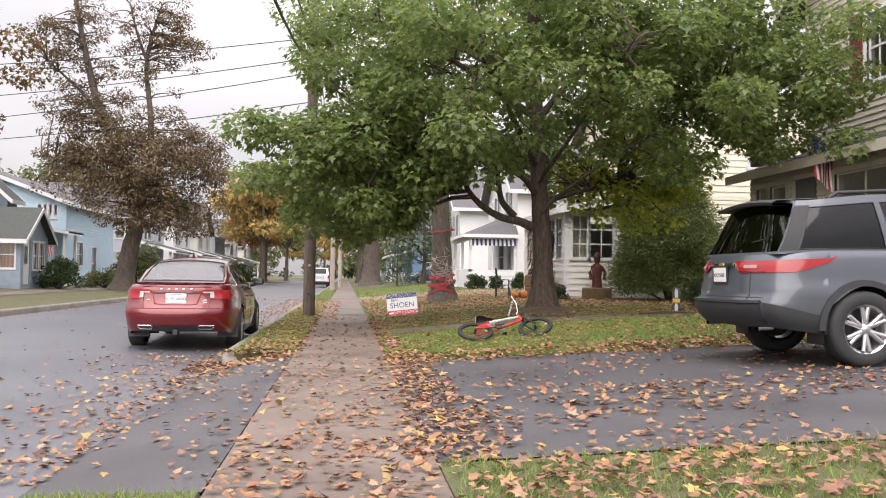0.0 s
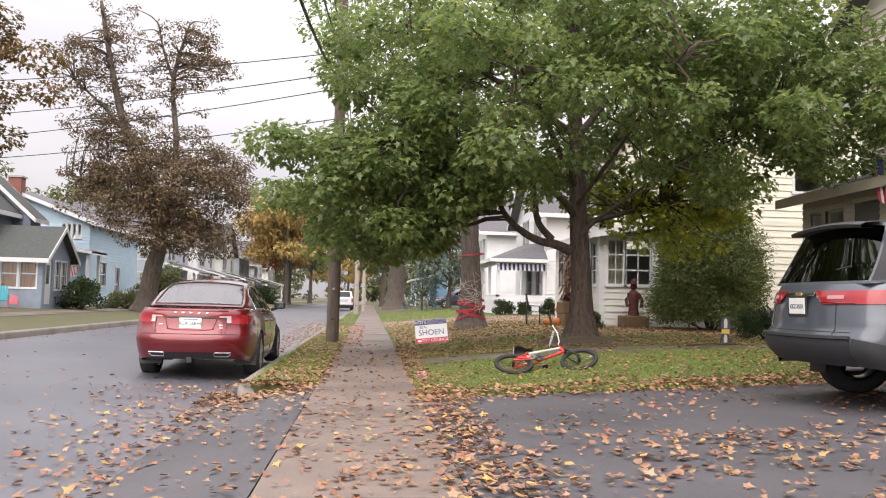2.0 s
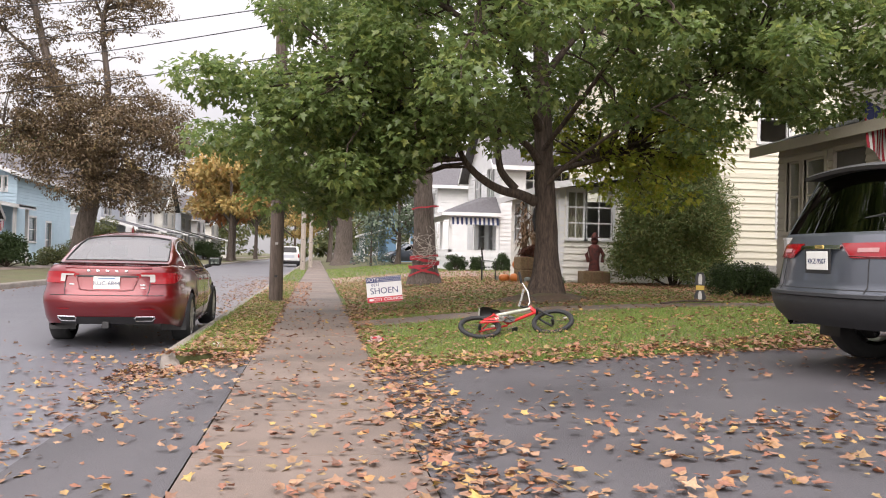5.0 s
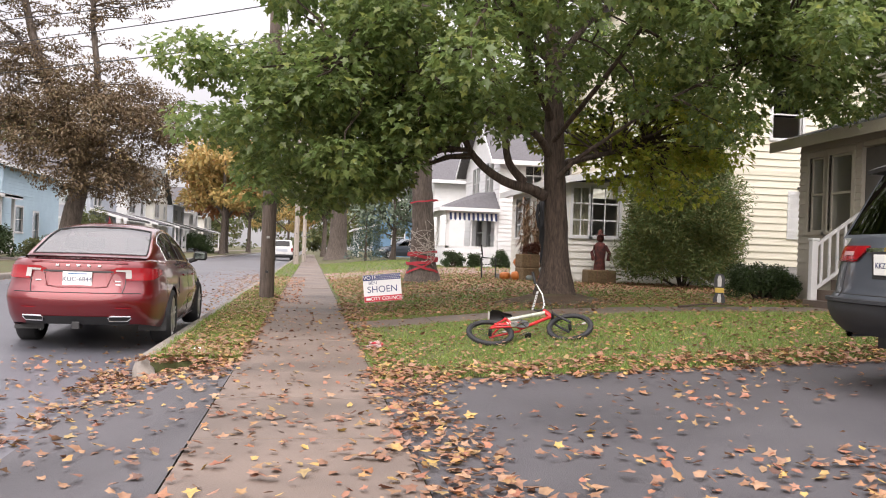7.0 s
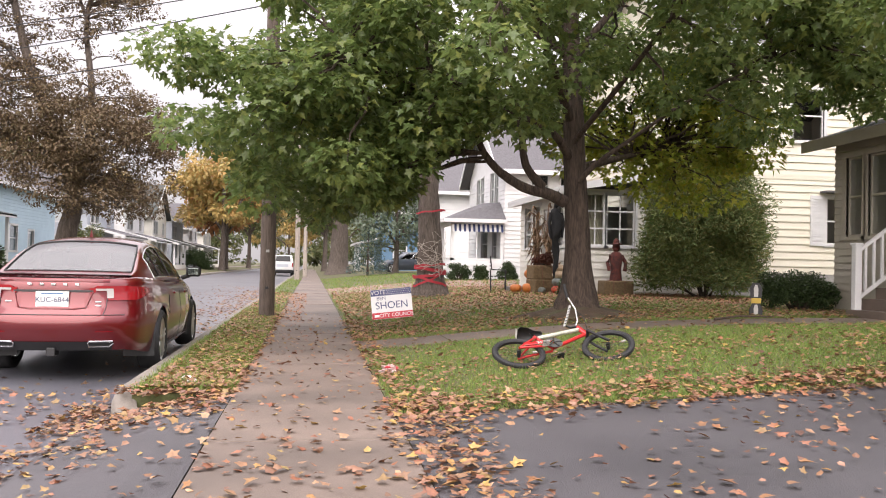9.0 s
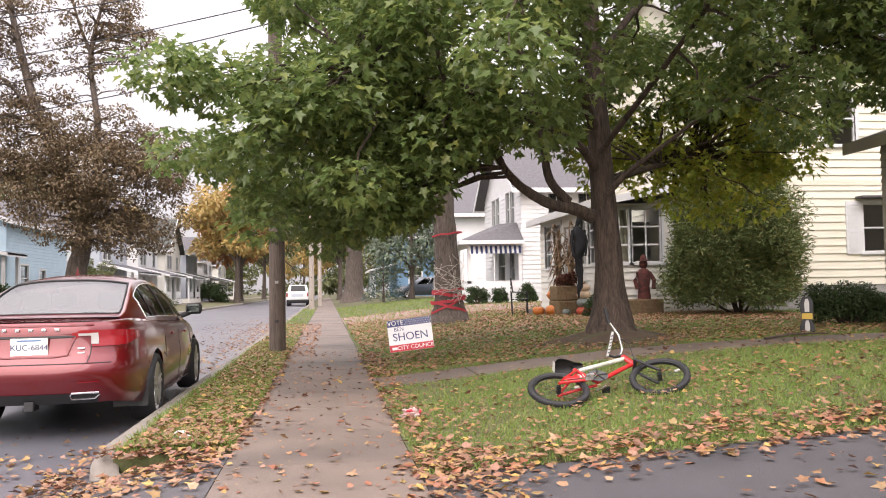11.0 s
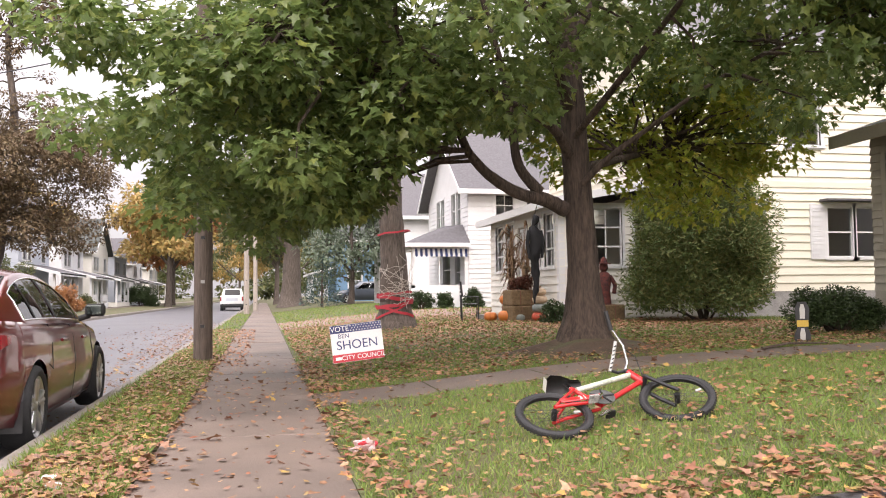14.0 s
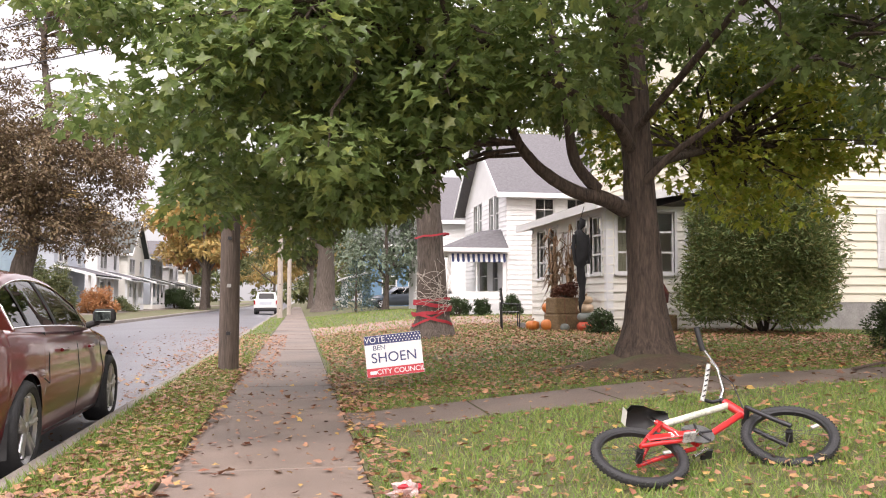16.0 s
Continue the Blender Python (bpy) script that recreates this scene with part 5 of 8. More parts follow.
def cable(a, b, sag, r, label="thin black cable strung between wooden poles"):
    solid("overhead_cable", Shape().tube(bend(a, b, -sag, 16), r, 5), BLACKMETAL, label, "cable", "overhead cables")


for dx, z, q, sag in ((-0.05, 6.3, 0.024, 2.3), (0.06, 6.9, 0.016, 2.3), (0.12, 7.1, 0.014, 1.9), (0.5, 9.95, 0.01, 0.8), (-0.5, 9.95, 0.01, 0.8)):
    cable((-0.95 + dx, 20.8, z), (-1.05 + dx, -22, z), sag, q)
    cable((-0.95 + dx, 21.1, z), (-0.95 + dx, 58, min(z, 8.9)), 0.6, q)
for z, to in ((6.4, (-20, 35, 7.4)), (6.03, (-20, 35, 6.4)), (5.3, (-20, 36, 5.9)), (6.9, (-19, 30, 7.6))):
    cable((-0.98, 20.95, z), to, 0.25, 0.012)


# ---- vehicles ----
REDPAINT = paint_mat("dark_red_car_paint", (0.145, 0.003, 0.007), 0.28, 1.0, 0.4)
GREYPAINT = paint_mat("blue_grey_car_paint", (0.075, 0.084, 0.102), 0.36, 0.8, 0.3)
NAVYPAINT = paint_mat("dark_blue_car_paint", (0.07, 0.085, 0.11), 0.34, 1.0, 0.3)
WHITEPAINT = paint_mat("white_car_paint", (0.72, 0.72, 0.72), 0.34, 1.0)
CARGLASS = glass_mat("car_glass", (0.36, 0.4, 0.39), 0.01, 2.3)
DARKGLASS = glass_mat("privacy_glass", (0.06, 0.065, 0.07), 0.02)
LAMPRED = paint_mat("tail_lamp_red", (0.28, 0.005, 0.01), 0.16, 0.5)
LAMPCLEAR = paint_mat("clear_lamp", (0.42, 0.4, 0.38), 0.15, 0.5)
ALLOY = mat("alloy_wheel", (0.6, 0.6, 0.61), (0.5, 0.5, 0.51), 0.3, 5.0, 80.0, 0.03, 0.9)
PLATE = mat("number_plate_white", (0.72, 0.72, 0.68), (0.64, 0.64, 0.6), 0.4, 8.0, 80.0, 0.02)
CABIN = mat("dark_cabin", (0.035, 0.034, 0.034), (0.02, 0.02, 0.02), 0.8)
CLADDING = mat("grey_black_cladding", (0.022, 0.023, 0.026), (0.016, 0.017, 0.019), 0.6, 8.0, 150.0, 0.1)


def text_part(words, size, material, parent, m, label="", align="CENTER"):
    cu = bpy.data.curves.new("lettering", "FONT")
    cu.body, cu.size, cu.align_x, cu.align_y, cu.extrude = words, size, align, "CENTER", 0.0012
    cu.materials.append(material)
    ob = new("lettering", cu)
    ob.parent = parent
    ob.matrix_basis = m
    return tagged(ob, label)


def tab(t):
    xs_, ys_ = zip(*t)
    return lambda q: float(np.interp(q, xs_, ys_))


class Car:
    """A body lofted from its plan, sill, belt and section, with glazing and wheels; x runs forward from the rear bumper."""

    def __init__(self, name, label, at, rz, paint, L, half, sill, belt, xr, xf, section, arches, tyre_r, hood, group="", ry=0.0, category="car"):
        self.e = thing(name, label, category, group)
        self.e.matrix_world = pose(*at, 0, ry, rz)
        self.paint, self.L, self.half, self.sill, self.belt = paint, L, tab(half), tab(sill), tab(belt)
        self.xr, self.xf, self.sec, self.arches, self.tr, self.hood = tab(xr), tab(xf), tab(section), arches, tyre_r, tab(hood)

    def low(self, x):
        z = self.sill(x)
        for xw, ra in self.arches:
            if abs(x - xw) < ra:
                z = max(z, self.tr + math.sqrt(ra * ra - (x - xw) ** 2))
        return z

    def side(self, u, v, sg=1, off=0.0):
        x0 = u * self.L
        z = self.low(x0) + (self.belt(x0) - self.low(x0)) * v
        s0 = self.sill(x0)
        w = max(0.0, (z - s0) / (self.belt(x0) - s0))
        a, b = self.xr(w), self.L - self.xf(w)
        x = a + u * (b - a)
        return (x, sg * (self.half(x0) * self.sec(w) + off), z)

    def cap(self, f, v, off=0.0, bulge=0.13):
        """The tail: f from -1 (right) to 1 (left), v from the sill to the belt."""
        x, y, z = self.side(0, v)
        return (x - bulge * (1 - abs(f) ** 3.0) - off, y * f, z)

    def body(self):
        us = sorted({*(k / 70 for k in range(71)), *((xw + s * ra * q) / self.L for xw, ra in self.arches for s in (-1, 1) for q in (0.6, 0.8, 0.9, 0.96, 0.985, 0.999, 1.001))})
        vs = [k / 14 for k in range(15)]
        s = Shape()
        for sg in (-1, 1):
            s.grid([[self.side(u, v, sg) for v in vs] for u in us])
        fs = [k / 10 - 1 for k in range(21)]
        s.grid([[self.cap(f, v) for f in fs] for v in vs])
        s.grid([[(self.side(1, v)[0] + 0.12 * (1 - abs(f) ** 2.2), self.side(1, v)[1] * f, self.side(1, v)[2]) for f in fs] for v in vs])
        rows = []
        for u in us:
            x, y, z = self.side(u, 1)
            b = 0.13 * max(0, 1 - u / 0.02) if u < 0.02 else -0.12 * max(0, 1 - (1 - u) / 0.02) if u > 0.98 else 0
            rows.append([(x - b * (1 - abs(f) ** 3.0), y * f, z + self.hood(u * self.L) * (1 - f * f)) for f in fs])
        s.grid(rows)
        self.b = part("body", s, self.paint, self.e, "", True, True)
        s = Shape()
        s.box(1.3, self.L - 0.6, -self.half(self.L / 2) * 0.84, self.half(self.L / 2) * 0.84, self.sill(self.L / 2) + 0.02, self.sill(self.L / 2) + 0.14)
        s.box(0.2, 0.8, -self.half(0) * 0.8, self.half(0) * 0.8, self.sill(0.2) + 0.05, self.sill(0.2) + 0.14)
        for xw, ra in self.arches:
            for sg in (-1, 1):
                h = self.half(xw)
                y0, y1 = sorted((sg * (h - 0.34), sg * (h - 0.02)))
                n = 14
                s.grid([[(xw + (ra + 0.01) * math.cos(math.pi * k / n), y, self.tr + (ra + 0.01) * math.sin(math.pi * k / n) - (0.0 if 0 < k < n else 0.15)) for k in range(n + 1)] for y in (y0, y1)])
        part("underbody", s, DARK, self.e)
        return self

    def greenhouse(self, base, roof, rear_x, front_x, gw, zr, windows, glass, rear_v=(0.06, 0.9), rear_f=0.9, side_v=(0.08, 0.86), back_glass=None, bulge=0.1, crown=0.05):
        """rear_x, front_x: the ends at the belt and at the roof; gw: half widths at belt and roof; zr: the roof's height along its length."""
        zt = tab(zr)

        def pt(u, v, sg, off=0.0):
            a = rear_x[0] + (rear_x[1] - rear_x[0]) * v ** 0.85
            b = front_x[0] + (front_x[1] - front_x[0]) * v ** 0.9
            x = a + (b - a) * u
            z0 = self.belt(x) - 0.01
            top = zt(rear_x[1] + (front_x[1] - rear_x[1]) * u)
            y = gw[0] + (gw[1] - gw[0]) * v ** 1.5
            y -= 0.06 * (2 * abs(u - 0.5)) ** 3
            return (x, sg * (y + off), z0 + (top - z0) * v)

        def end(f, v, u, b):
            x, y, z = pt(u, v, 1)
            return (x + b * (1 - f * f), y * f, z + (crown * v * (1 - f * f)))

        s = Shape()
        vl = [0, *side_v, 1]
        cuts = sorted({0.0, 1.0, *(c for w in windows for c in w)})
        fine = lambda a, b, n: [a + (b - a) * k / n for k in range(n + 1)]
        for sg in (-1, 1):
            for i, (a, b) in enumerate(zip(cuts, cuts[1:])):
                glassy = any(w[0] <= a + 1e-6 and w[1] >= b - 1e-6 for w in windows)
                for j, (c, d) in enumerate(zip(vl, vl[1:])):
                    n = max(2, int((b - a) * 24))
                    g = [[pt(u, v, sg) for v in fine(c, d, 6)] for u in fine(a, b, n)]
                    if glassy and j == 1:
                        part("side_window", Shape().grid([[pt(u, v, sg, -0.004) for v in fine(c, d, 6)] for u in fine(a, b, n)]).outward((self.L / 2, 0, 0.6)), glass, self.e, "", True)
                        fr = Shape()
                        loop = [pt(u, c, sg, 0.002) for u in fine(a, b, 8)] + [pt(b, v, sg, 0.002) for v in fine(c, d, 4)[1:]] + [pt(u, d, sg, 0.002) for u in fine(b, a, 8)[1:]] + [pt(a, v, sg, 0.002) for v in fine(d, c, 4)[1:]]
                        fr.tube(loop, 0.006, 5)
                        part("window_trim", fr, self.trim, self.e)
                    else:
                        s.grid(g)
        ff = [-1, -rear_f, *[rear_f * (k / 6 - 1) for k in range(1, 12)], rear_f, 1]
        for u, b, gl in ((0, -bulge, back_glass or glass), (1, bulge, glass)):
            for c, d, m in ((0, rear_v[0], 0), (rear_v[0], rear_v[1], 1), (rear_v[1], 1, 0)):
                if m:
                    s.grid([[end(f, v, u, b) for f in ff[:2]] for v in fine(c, d, 6)])
                    s.grid([[end(f, v, u, b) for f in ff[-2:]] for v in fine(c, d, 6)])
                    part("rear_window" if u == 0 else "windscreen", Shape().grid([[end(f, v, u, b * 0.97) for f in ff[1:-1]] for v in fine(c, d, 6)]).outward((self.L / 2, 0, 0.3)), gl, self.e, "", True)
                else:
                    s.grid([[end(f, v, u, b) for f in ff] for v in fine(c, d, 2)])
        rows = []
        for u in fine(0, 1, 24):
            b = -bulge * max(0, 1 - u / 0.12) + bulge * max(0, 1 - (1 - u) / 0.12)
            p = pt(u, 1, 1)
            rows.append([(p[0] + b * (1 - f * f), p[1] * f, p[2] + crown * (1 - f * f)) for f in ff])
        s.grid(rows)
        part("cabin_shell", s, self.paint, self.e, "", True, True)
        x0, x1 = rear_x[0] + 0.35, front_x[0] - 0.4
        zb = self.belt((x0 + x1) / 2)
        s = Shape()
        s.grid([[(x, y, self.belt(x) + max(0.02, self.hood(x)) + 0.012) for y in (-gw[0] * 0.93, 0, gw[0] * 0.93)] for x in fine(rear_x[0] + 0.06, front_x[0] - 0.06, 8)])
        part("parcel_shelf", s, CABIN, self.e)
        for x in fine(x0 + 0.25, x1 - 0.55, 1):
            for y in (-0.36, 0.36):
                part("head_rest", Shape().box(x - 0.05, x + 0.06, y - 0.13, y + 0.13, zb + 0.04, zb + 0.26, 0.03), CABIN, self.e)
        self.pt = pt
        return self

    def wheel(self, x, y, sg, r, rim, spokes, width=0.22):
        w = Shape()
        bars = []
        h = sg * width / 2
        w.lathe([(rim + 0.012, h * 0.99), (rim, h * 0.9), (rim - 0.025, h * 0.75), (rim - 0.03, -h)], 30, "y", (x, y, r))
        for k in range(spokes):
            a = 2 * math.pi * k / spokes
            q = 0.07 if spokes < 7 else 0.05
            for o in ((-q, q) if spokes < 7 else (0,)):
                p0 = (x + 0.05 * math.sin(a), y + h * 0.72, r + 0.05 * math.cos(a))
                p1 = (x + (rim - 0.02) * math.sin(a + o * 2.2), y + h * 0.85, r + (rim - 0.02) * math.cos(a + o * 2.2))
                bars.append((p0, p1))
        wh = part("wheel", w, ALLOY, self.e, "silver alloy wheel", True)
        part("hub", Shape().lathe([(0.0, h * 0.95), (0.05, h * 0.92), (0.065, h * 0.75), (0.065, 0)], 16, "y", (x, y, r)), ALLOY, wh, "", True)
        for p0, p1 in bars:
            part("spoke", Shape().tube([p0, p1], [0.03, 0.024] if spokes < 7 else [0.028, 0.021], 7), ALLOY, wh, "", True)
        t = Shape()
        t.lathe([(rim + 0.005, h), (rim + 0.03, h * 1.1), (r - 0.045, h * 1.12), (r - 0.012, h * 0.96), (r, h * 0.7), (r, -h * 0.7), (r - 0.012, -h * 0.96), (r - 0.045, -h * 1.12), (rim + 0.03, -h * 1.1), (rim + 0.005, -h)], 36, "y", (x, y, r), True)
        part("tyre", t, RUBBER, wh, "", True)
        part("brake_disc", Shape().lathe([(0.0, -h * 0.2), (rim - 0.05, -h * 0.2), (rim - 0.05, -h * 0.3)], 24, "y", (x, y, r)), CABIN, wh)

    def patch(self, name, pts, material, label="", smooth=True):
        return part(name, Shape().grid(pts).outward((self.L / 2, 0, 0.5)), material, self.b, label, smooth)

    def seam(self, pts, r=0.006, name="panel_seam", material=None):
        return part(name, Shape().tube(pts, r, 5), material or DARK, self.b)


def lin(a, b, n):
    return [a + (b - a) * k / n for k in range(n + 1)]


# red saloon parked at the kerb
c = Car("saloon_car", "dark red saloon car parked at the kerb", (-2.54, 13.12, ROAD_Z + 0.035), 90.9, REDPAINT, 4.63,
        [(0, 0.67), (0.03, 0.715), (0.08, 0.752), (0.15, 0.78), (0.3, 0.81), (0.6, 0.84), (1.0, 0.862), (1.5, 0.872), (3.0, 0.872), (3.9, 0.85), (4.3, 0.79), (4.5, 0.7), (4.63, 0.58)],
        [(0, 0.3), (0.4, 0.24), (0.8, 0.2), (4.0, 0.19), (4.4, 0.22), (4.63, 0.28)],
        [(0, 1.0), (0.3, 1.015), (1.0, 0.985), (2.4, 0.945), (3.3, 0.93), (4.0, 0.84), (4.45, 0.74), (4.63, 0.66)],
        [(0, 0.12), (0.15, 0.05), (0.35, 0.0), (0.46, 0.005), (0.54, 0.05), (0.62, 0.085), (0.8, 0.12), (0.93, 0.12), (1, 0.16)], [(0, 0.1), (0.3, 0.0), (0.6, 0.02), (1, 0.12)],
        [(0, 0.93), (0.12, 0.965), (0.3, 0.985), (0.48, 1.0), (0.56, 0.995), (0.66, 0.978), (0.78, 0.972), (0.9, 0.955), (0.97, 0.93), (1, 0.9)],
        [(1.06, 0.365), (3.84, 0.365)], 0.325, [(0, 0.012), (0.4, 0.02), (0.8, 0.02), (3.2, 0.03), (3.8, 0.07), (4.4, 0.07), (4.63, 0.03)])
c.trim = CHROME
c.body()


def arched_cabin(c, centre, belt_half, glass, rear, front, lights, sill_v=0.1, head_v=0.9):
    """A cabin of one flowing arch: centre: the roof's height along the car; rear, front: where the end glass runs; lights: the side panes."""
    zc, wb = tab(centre), tab(belt_half)
    x_a, x_b = centre[0][0], centre[-1][0]

    def ease(x):
        k = sum(zc(x + d) for d in (-0.12, -0.06, 0, 0.06, 0.12)) / 5
        return max(k, c.belt(x) + 0.012)

    def flank(x, v, off=0.0):
        b = c.belt(x) - 0.008
        h = (ease(x) - b) * 0.88
        return (x, wb(x) - 0.5 * h * v - 0.1 * h * v ** 4 + off, b + h * v)

    def crown(x, f, off=0.0):
        _, yr, zr = flank(x, 1)
        return (x, yr * f, zr + (ease(x) - zr) * (1 - abs(f) ** 2.6) + off)

    xs_ = sorted({*lin(x_a, x_b, 46), *rear, *front, *(e for p in lights for e in p)})
    shell = Shape()
    vv = [0, sill_v / 2, sill_v] + lin(sill_v, head_v, 6)[1:] + [(1 + head_v) / 2, 1]
    gf = [-1, -0.97, -0.93] + lin(-0.93, 0.93, 14)[1:] + [0.97, 1]
    for p, q in zip(xs_, xs_[1:]):
        m = (p + q) / 2
        lit = any(w[0] < m < w[1] for w in lights)
        for sg in (-1, 1):
            for u, v in zip(vv, vv[1:]):
                if lit and sill_v - 1e-6 < (u + v) / 2 < head_v:
                    continue
                shell.grid([[(x, sg * y, z) for x, y, z in (flank(k, u), flank(k, v))] for k in (p, q)])
        glazed = rear[0] < m < rear[1] or front[0] < m < front[1]
        for u, v in zip(gf, gf[1:]):
            if not (glazed and abs(u + v) / 2 < 0.93):
                shell.grid([[crown(k, u), crown(k, v)] for k in (p, q)])
    part("cabin_shell", shell, c.paint, c.e, "", True, True)
    for name, (p, q) in (("rear_window", rear), ("windscreen", front)):
        part(name, Shape().grid([[crown(x, f, -0.003) for f in lin(-0.93, 0.93, 14)] for x in lin(p, q, 14)]).outward((2.3, 0, 0.3)), glass, c.e, "", True)
        edge = [crown(x, -0.93, 0.002) for x in lin(p, q, 14)] + [crown(q, f, 0.002) for f in lin(-0.93, 0.93, 14)[1:]] + [crown(x, 0.93, 0.002) for x in lin(q, p, 14)[1:]] + [crown(p, f, 0.002) for f in lin(0.93, -0.93, 14)[1:]]
        part("glass_seal", Shape().tube(edge, 0.009, 5), DARK, c.e)
    for sg in (-1, 1):
        out = lambda x, v, off: (x, sg * (flank(x, v)[1] + off), flank(x, v)[2])
        for p, q in lights:
            part("side_window", Shape().grid([[out(x, v, -0.004) for v in lin(sill_v, head_v, 6)] for x in lin(p, q, 10)]).outward((2.3, 0, 0.6)), glass, c.e, "", True)
        for (_, p), (q, _) in zip(lights, lights[1:]):
            part("window_pillar", Shape().grid([[out(x, v, 0.003) for v in lin(sill_v, head_v, 6)] for x in (p - 0.005, q + 0.005)]), DARK, c.e)
        p, q = lights[0][0], lights[-1][1]
        loop = [out(x, sill_v, 0.004) for x in lin(p, q, 22)] + [out(x, head_v, 0.004) for x in lin(q, p, 30)] + [out(p, v, 0.004) for v in lin(head_v, sill_v, 3)[1:]]
        part("window_trim", Shape().tube(loop, 0.0065, 6), c.trim, c.e, "bright window surround", True)
    part("parcel_shelf", Shape().grid([[(x, y, c.belt(x) + 0.02) for y in (-0.66, 0, 0.66)] for x in lin(0.62, 1.25, 4)]), CABIN, c.e)
    for x in (1.35, 2.3):
        for y in (-0.36, 0.36):
            part("seat_back", Shape().box(x - 0.06, x + 0.08, y - 0.24, y + 0.24, 0.6, 1.08, 0.04), CABIN, c.e)
            part("head_rest", Shape().box(x - 0.05, x + 0.06, y - 0.13, y + 0.13, 1.1, 1.27, 0.03), CABIN, c.e)
    return c


arched_cabin(c, [(0.36, 1.03), (0.5, 1.055), (0.8, 1.2), (1.1, 1.335), (1.4, 1.42), (1.75, 1.458), (2.2, 1.45), (2.55, 1.395), (2.9, 1.26), (3.25, 1.09), (3.55, 0.94)],
             [(0.36, 0.66), (0.6, 0.72), (1.0, 0.785), (1.6, 0.81), (2.6, 0.81), (3.1, 0.79), (3.55, 0.74)], CARGLASS, (0.5, 1.3), (2.6, 3.4), [(0.98, 1.3), (1.33, 1.98), (2.06, 3.02)])
for x in (1.06, 3.84):
    for sg in (-1, 1):
        c.wheel(x, sg * 0.755, sg, 0.325, 0.235, 5)
for sg in (-1, 1):
    cols = [("c", f, 0.7, 0.9) for f in lin(0.76, 1.0, 6)] + [("s", u, 0.7 + 0.1 * (u / 0.085) ** 1.5, 0.9 - 0.045 * (u / 0.085)) for u in lin(0.003, 0.085, 7)]
    c.patch("tail_lamp", [[c.cap(sg * p, lo + (hi - lo) * k / 6, 0.012) if w == "c" else c.side(p, lo + (hi - lo) * k / 6, sg, 0.012) for w, p, lo, hi in cols] for k in range(7)], LAMPRED, "red wrap-round tail lamp")
    c.patch("tail_lamp_upper", [[c.cap(sg * f, v - 0.03 * (f < 0.6), 0.011) for f in lin(0.52, 0.765, 5)] for v in lin(0.825, 0.9, 3)], LAMPRED)
    c.patch("reversing_lamp", [[c.cap(sg * f, v, 0.016) for f in lin(0.75, 0.84, 3)] for v in lin(0.73, 0.865, 3)], LAMPCLEAR, "clear reversing lamp")
    c.patch("turn_lamp", [[c.cap(sg * f, v, 0.016) for f in lin(0.6, 0.75, 3)] for v in lin(0.832, 0.862, 2)], LAMPCLEAR)
    c.seam([c.side(u, v, sg, 0.0) for u, v in ((0.335, 0.98), (0.335, 0.75), (0.33, 0.5), (0.3, 0.3))])
    c.seam([c.side(0.535, v, sg, 0.0) for v in lin(0.05, 0.98, 6)])
    c.seam([c.side(0.745, v, sg, 0.0) for v in lin(0.1, 0.98, 6)])
    c.seam([c.side(u, 0.04, sg, 0.0) for u in lin(0.335, 0.745, 10)])
    for u in (0.4, 0.61):
        part("door_handle", Shape().tube([c.side(u + 0.0, 0.8, sg, 0.02), c.side(u + 0.025, 0.8, sg, 0.032), c.side(u + 0.045, 0.8, sg, 0.02)], 0.014, 8), REDPAINT, c.e, "", True)
    part("door_mirror", Shape().box(2.93, 3.06, min(sg * 0.86, sg * 1.05), max(sg * 0.86, sg * 1.05), 0.985, 1.115, 0.035).tube([(3.03, sg * 0.8, 0.965), (3.01, sg * 0.9, 1.0)], 0.03, 8), CABIN, c.e, "dark door mirror housing", True)
    part("mirror_glass", Shape().box(2.922, 2.932, min(sg * 0.885, sg * 1.025), max(sg * 0.885, sg * 1.025), 1.005, 1.095, 0.004), mat("dim_mirror", (0.13, 0.15, 0.14), (0.12, 0.14, 0.13), 0.06, 2, 20, 0.0, 1.0), c.e)
    lip = [(sg * f, v) for f, v in ((0.52, 0.105), (0.54, 0.055), (0.82, 0.055), (0.87, 0.105), (0.86, 0.13), (0.54, 0.13), (0.52, 0.105))]
    part("exhaust_tip", Shape().tube([c.cap(f, v, 0.014) for f, v in lip], 0.009, 6), CHROME, c.e, "flat chrome-edged exhaust tip", True)
    part("exhaust_mouth", Shape().grid([[c.cap(sg * f, v, 0.012) for f in lin(0.54, 0.85, 5)] for v in lin(0.055, 0.13, 3)]), DARK, c.e)
    part("reflector", Shape().grid([[c.cap(sg * f, v, 0.008) for f in lin(0.62, 0.86, 4)] for v in (0.262, 0.276)]).outward((2, 0, 0.5)), LAMPRED, c.e)
c.patch("bumper_insert", [[c.cap(f, v, 0.006) for f in lin(-0.86, 0.86, 16)] for v in lin(0.0, 0.13, 4)], DARK, "black lower bumper insert")
c.seam([c.cap(f, 0.5, 0.001) for f in lin(-0.98, 0.98, 24)], 0.005)
for sg in (-1, 1):
    c.seam([c.cap(sg * f, v, 0.001) for f, v in ((0.7, 0.5), (0.735, 0.6), (0.75, 0.72))], 0.005)
c.patch("plate_recess", [[c.cap(f, v, -0.004 + 0.012 * (abs(f) > 0.42)) for f in lin(-0.5, 0.5, 12)] for v in lin(0.6, 0.81, 5)], paint_mat("dark_red_recess_paint", (0.14, 0.004, 0.008), 0.3, 0.8, 0.4))
c.seam([c.cap(f, v, 0.006) for f, v in ((-0.56, 0.82), (-0.46, 0.6), (-0.3, 0.585), (0.3, 0.585), (0.46, 0.6), (0.56, 0.82))], 0.008, "recess_edge", REDPAINT)
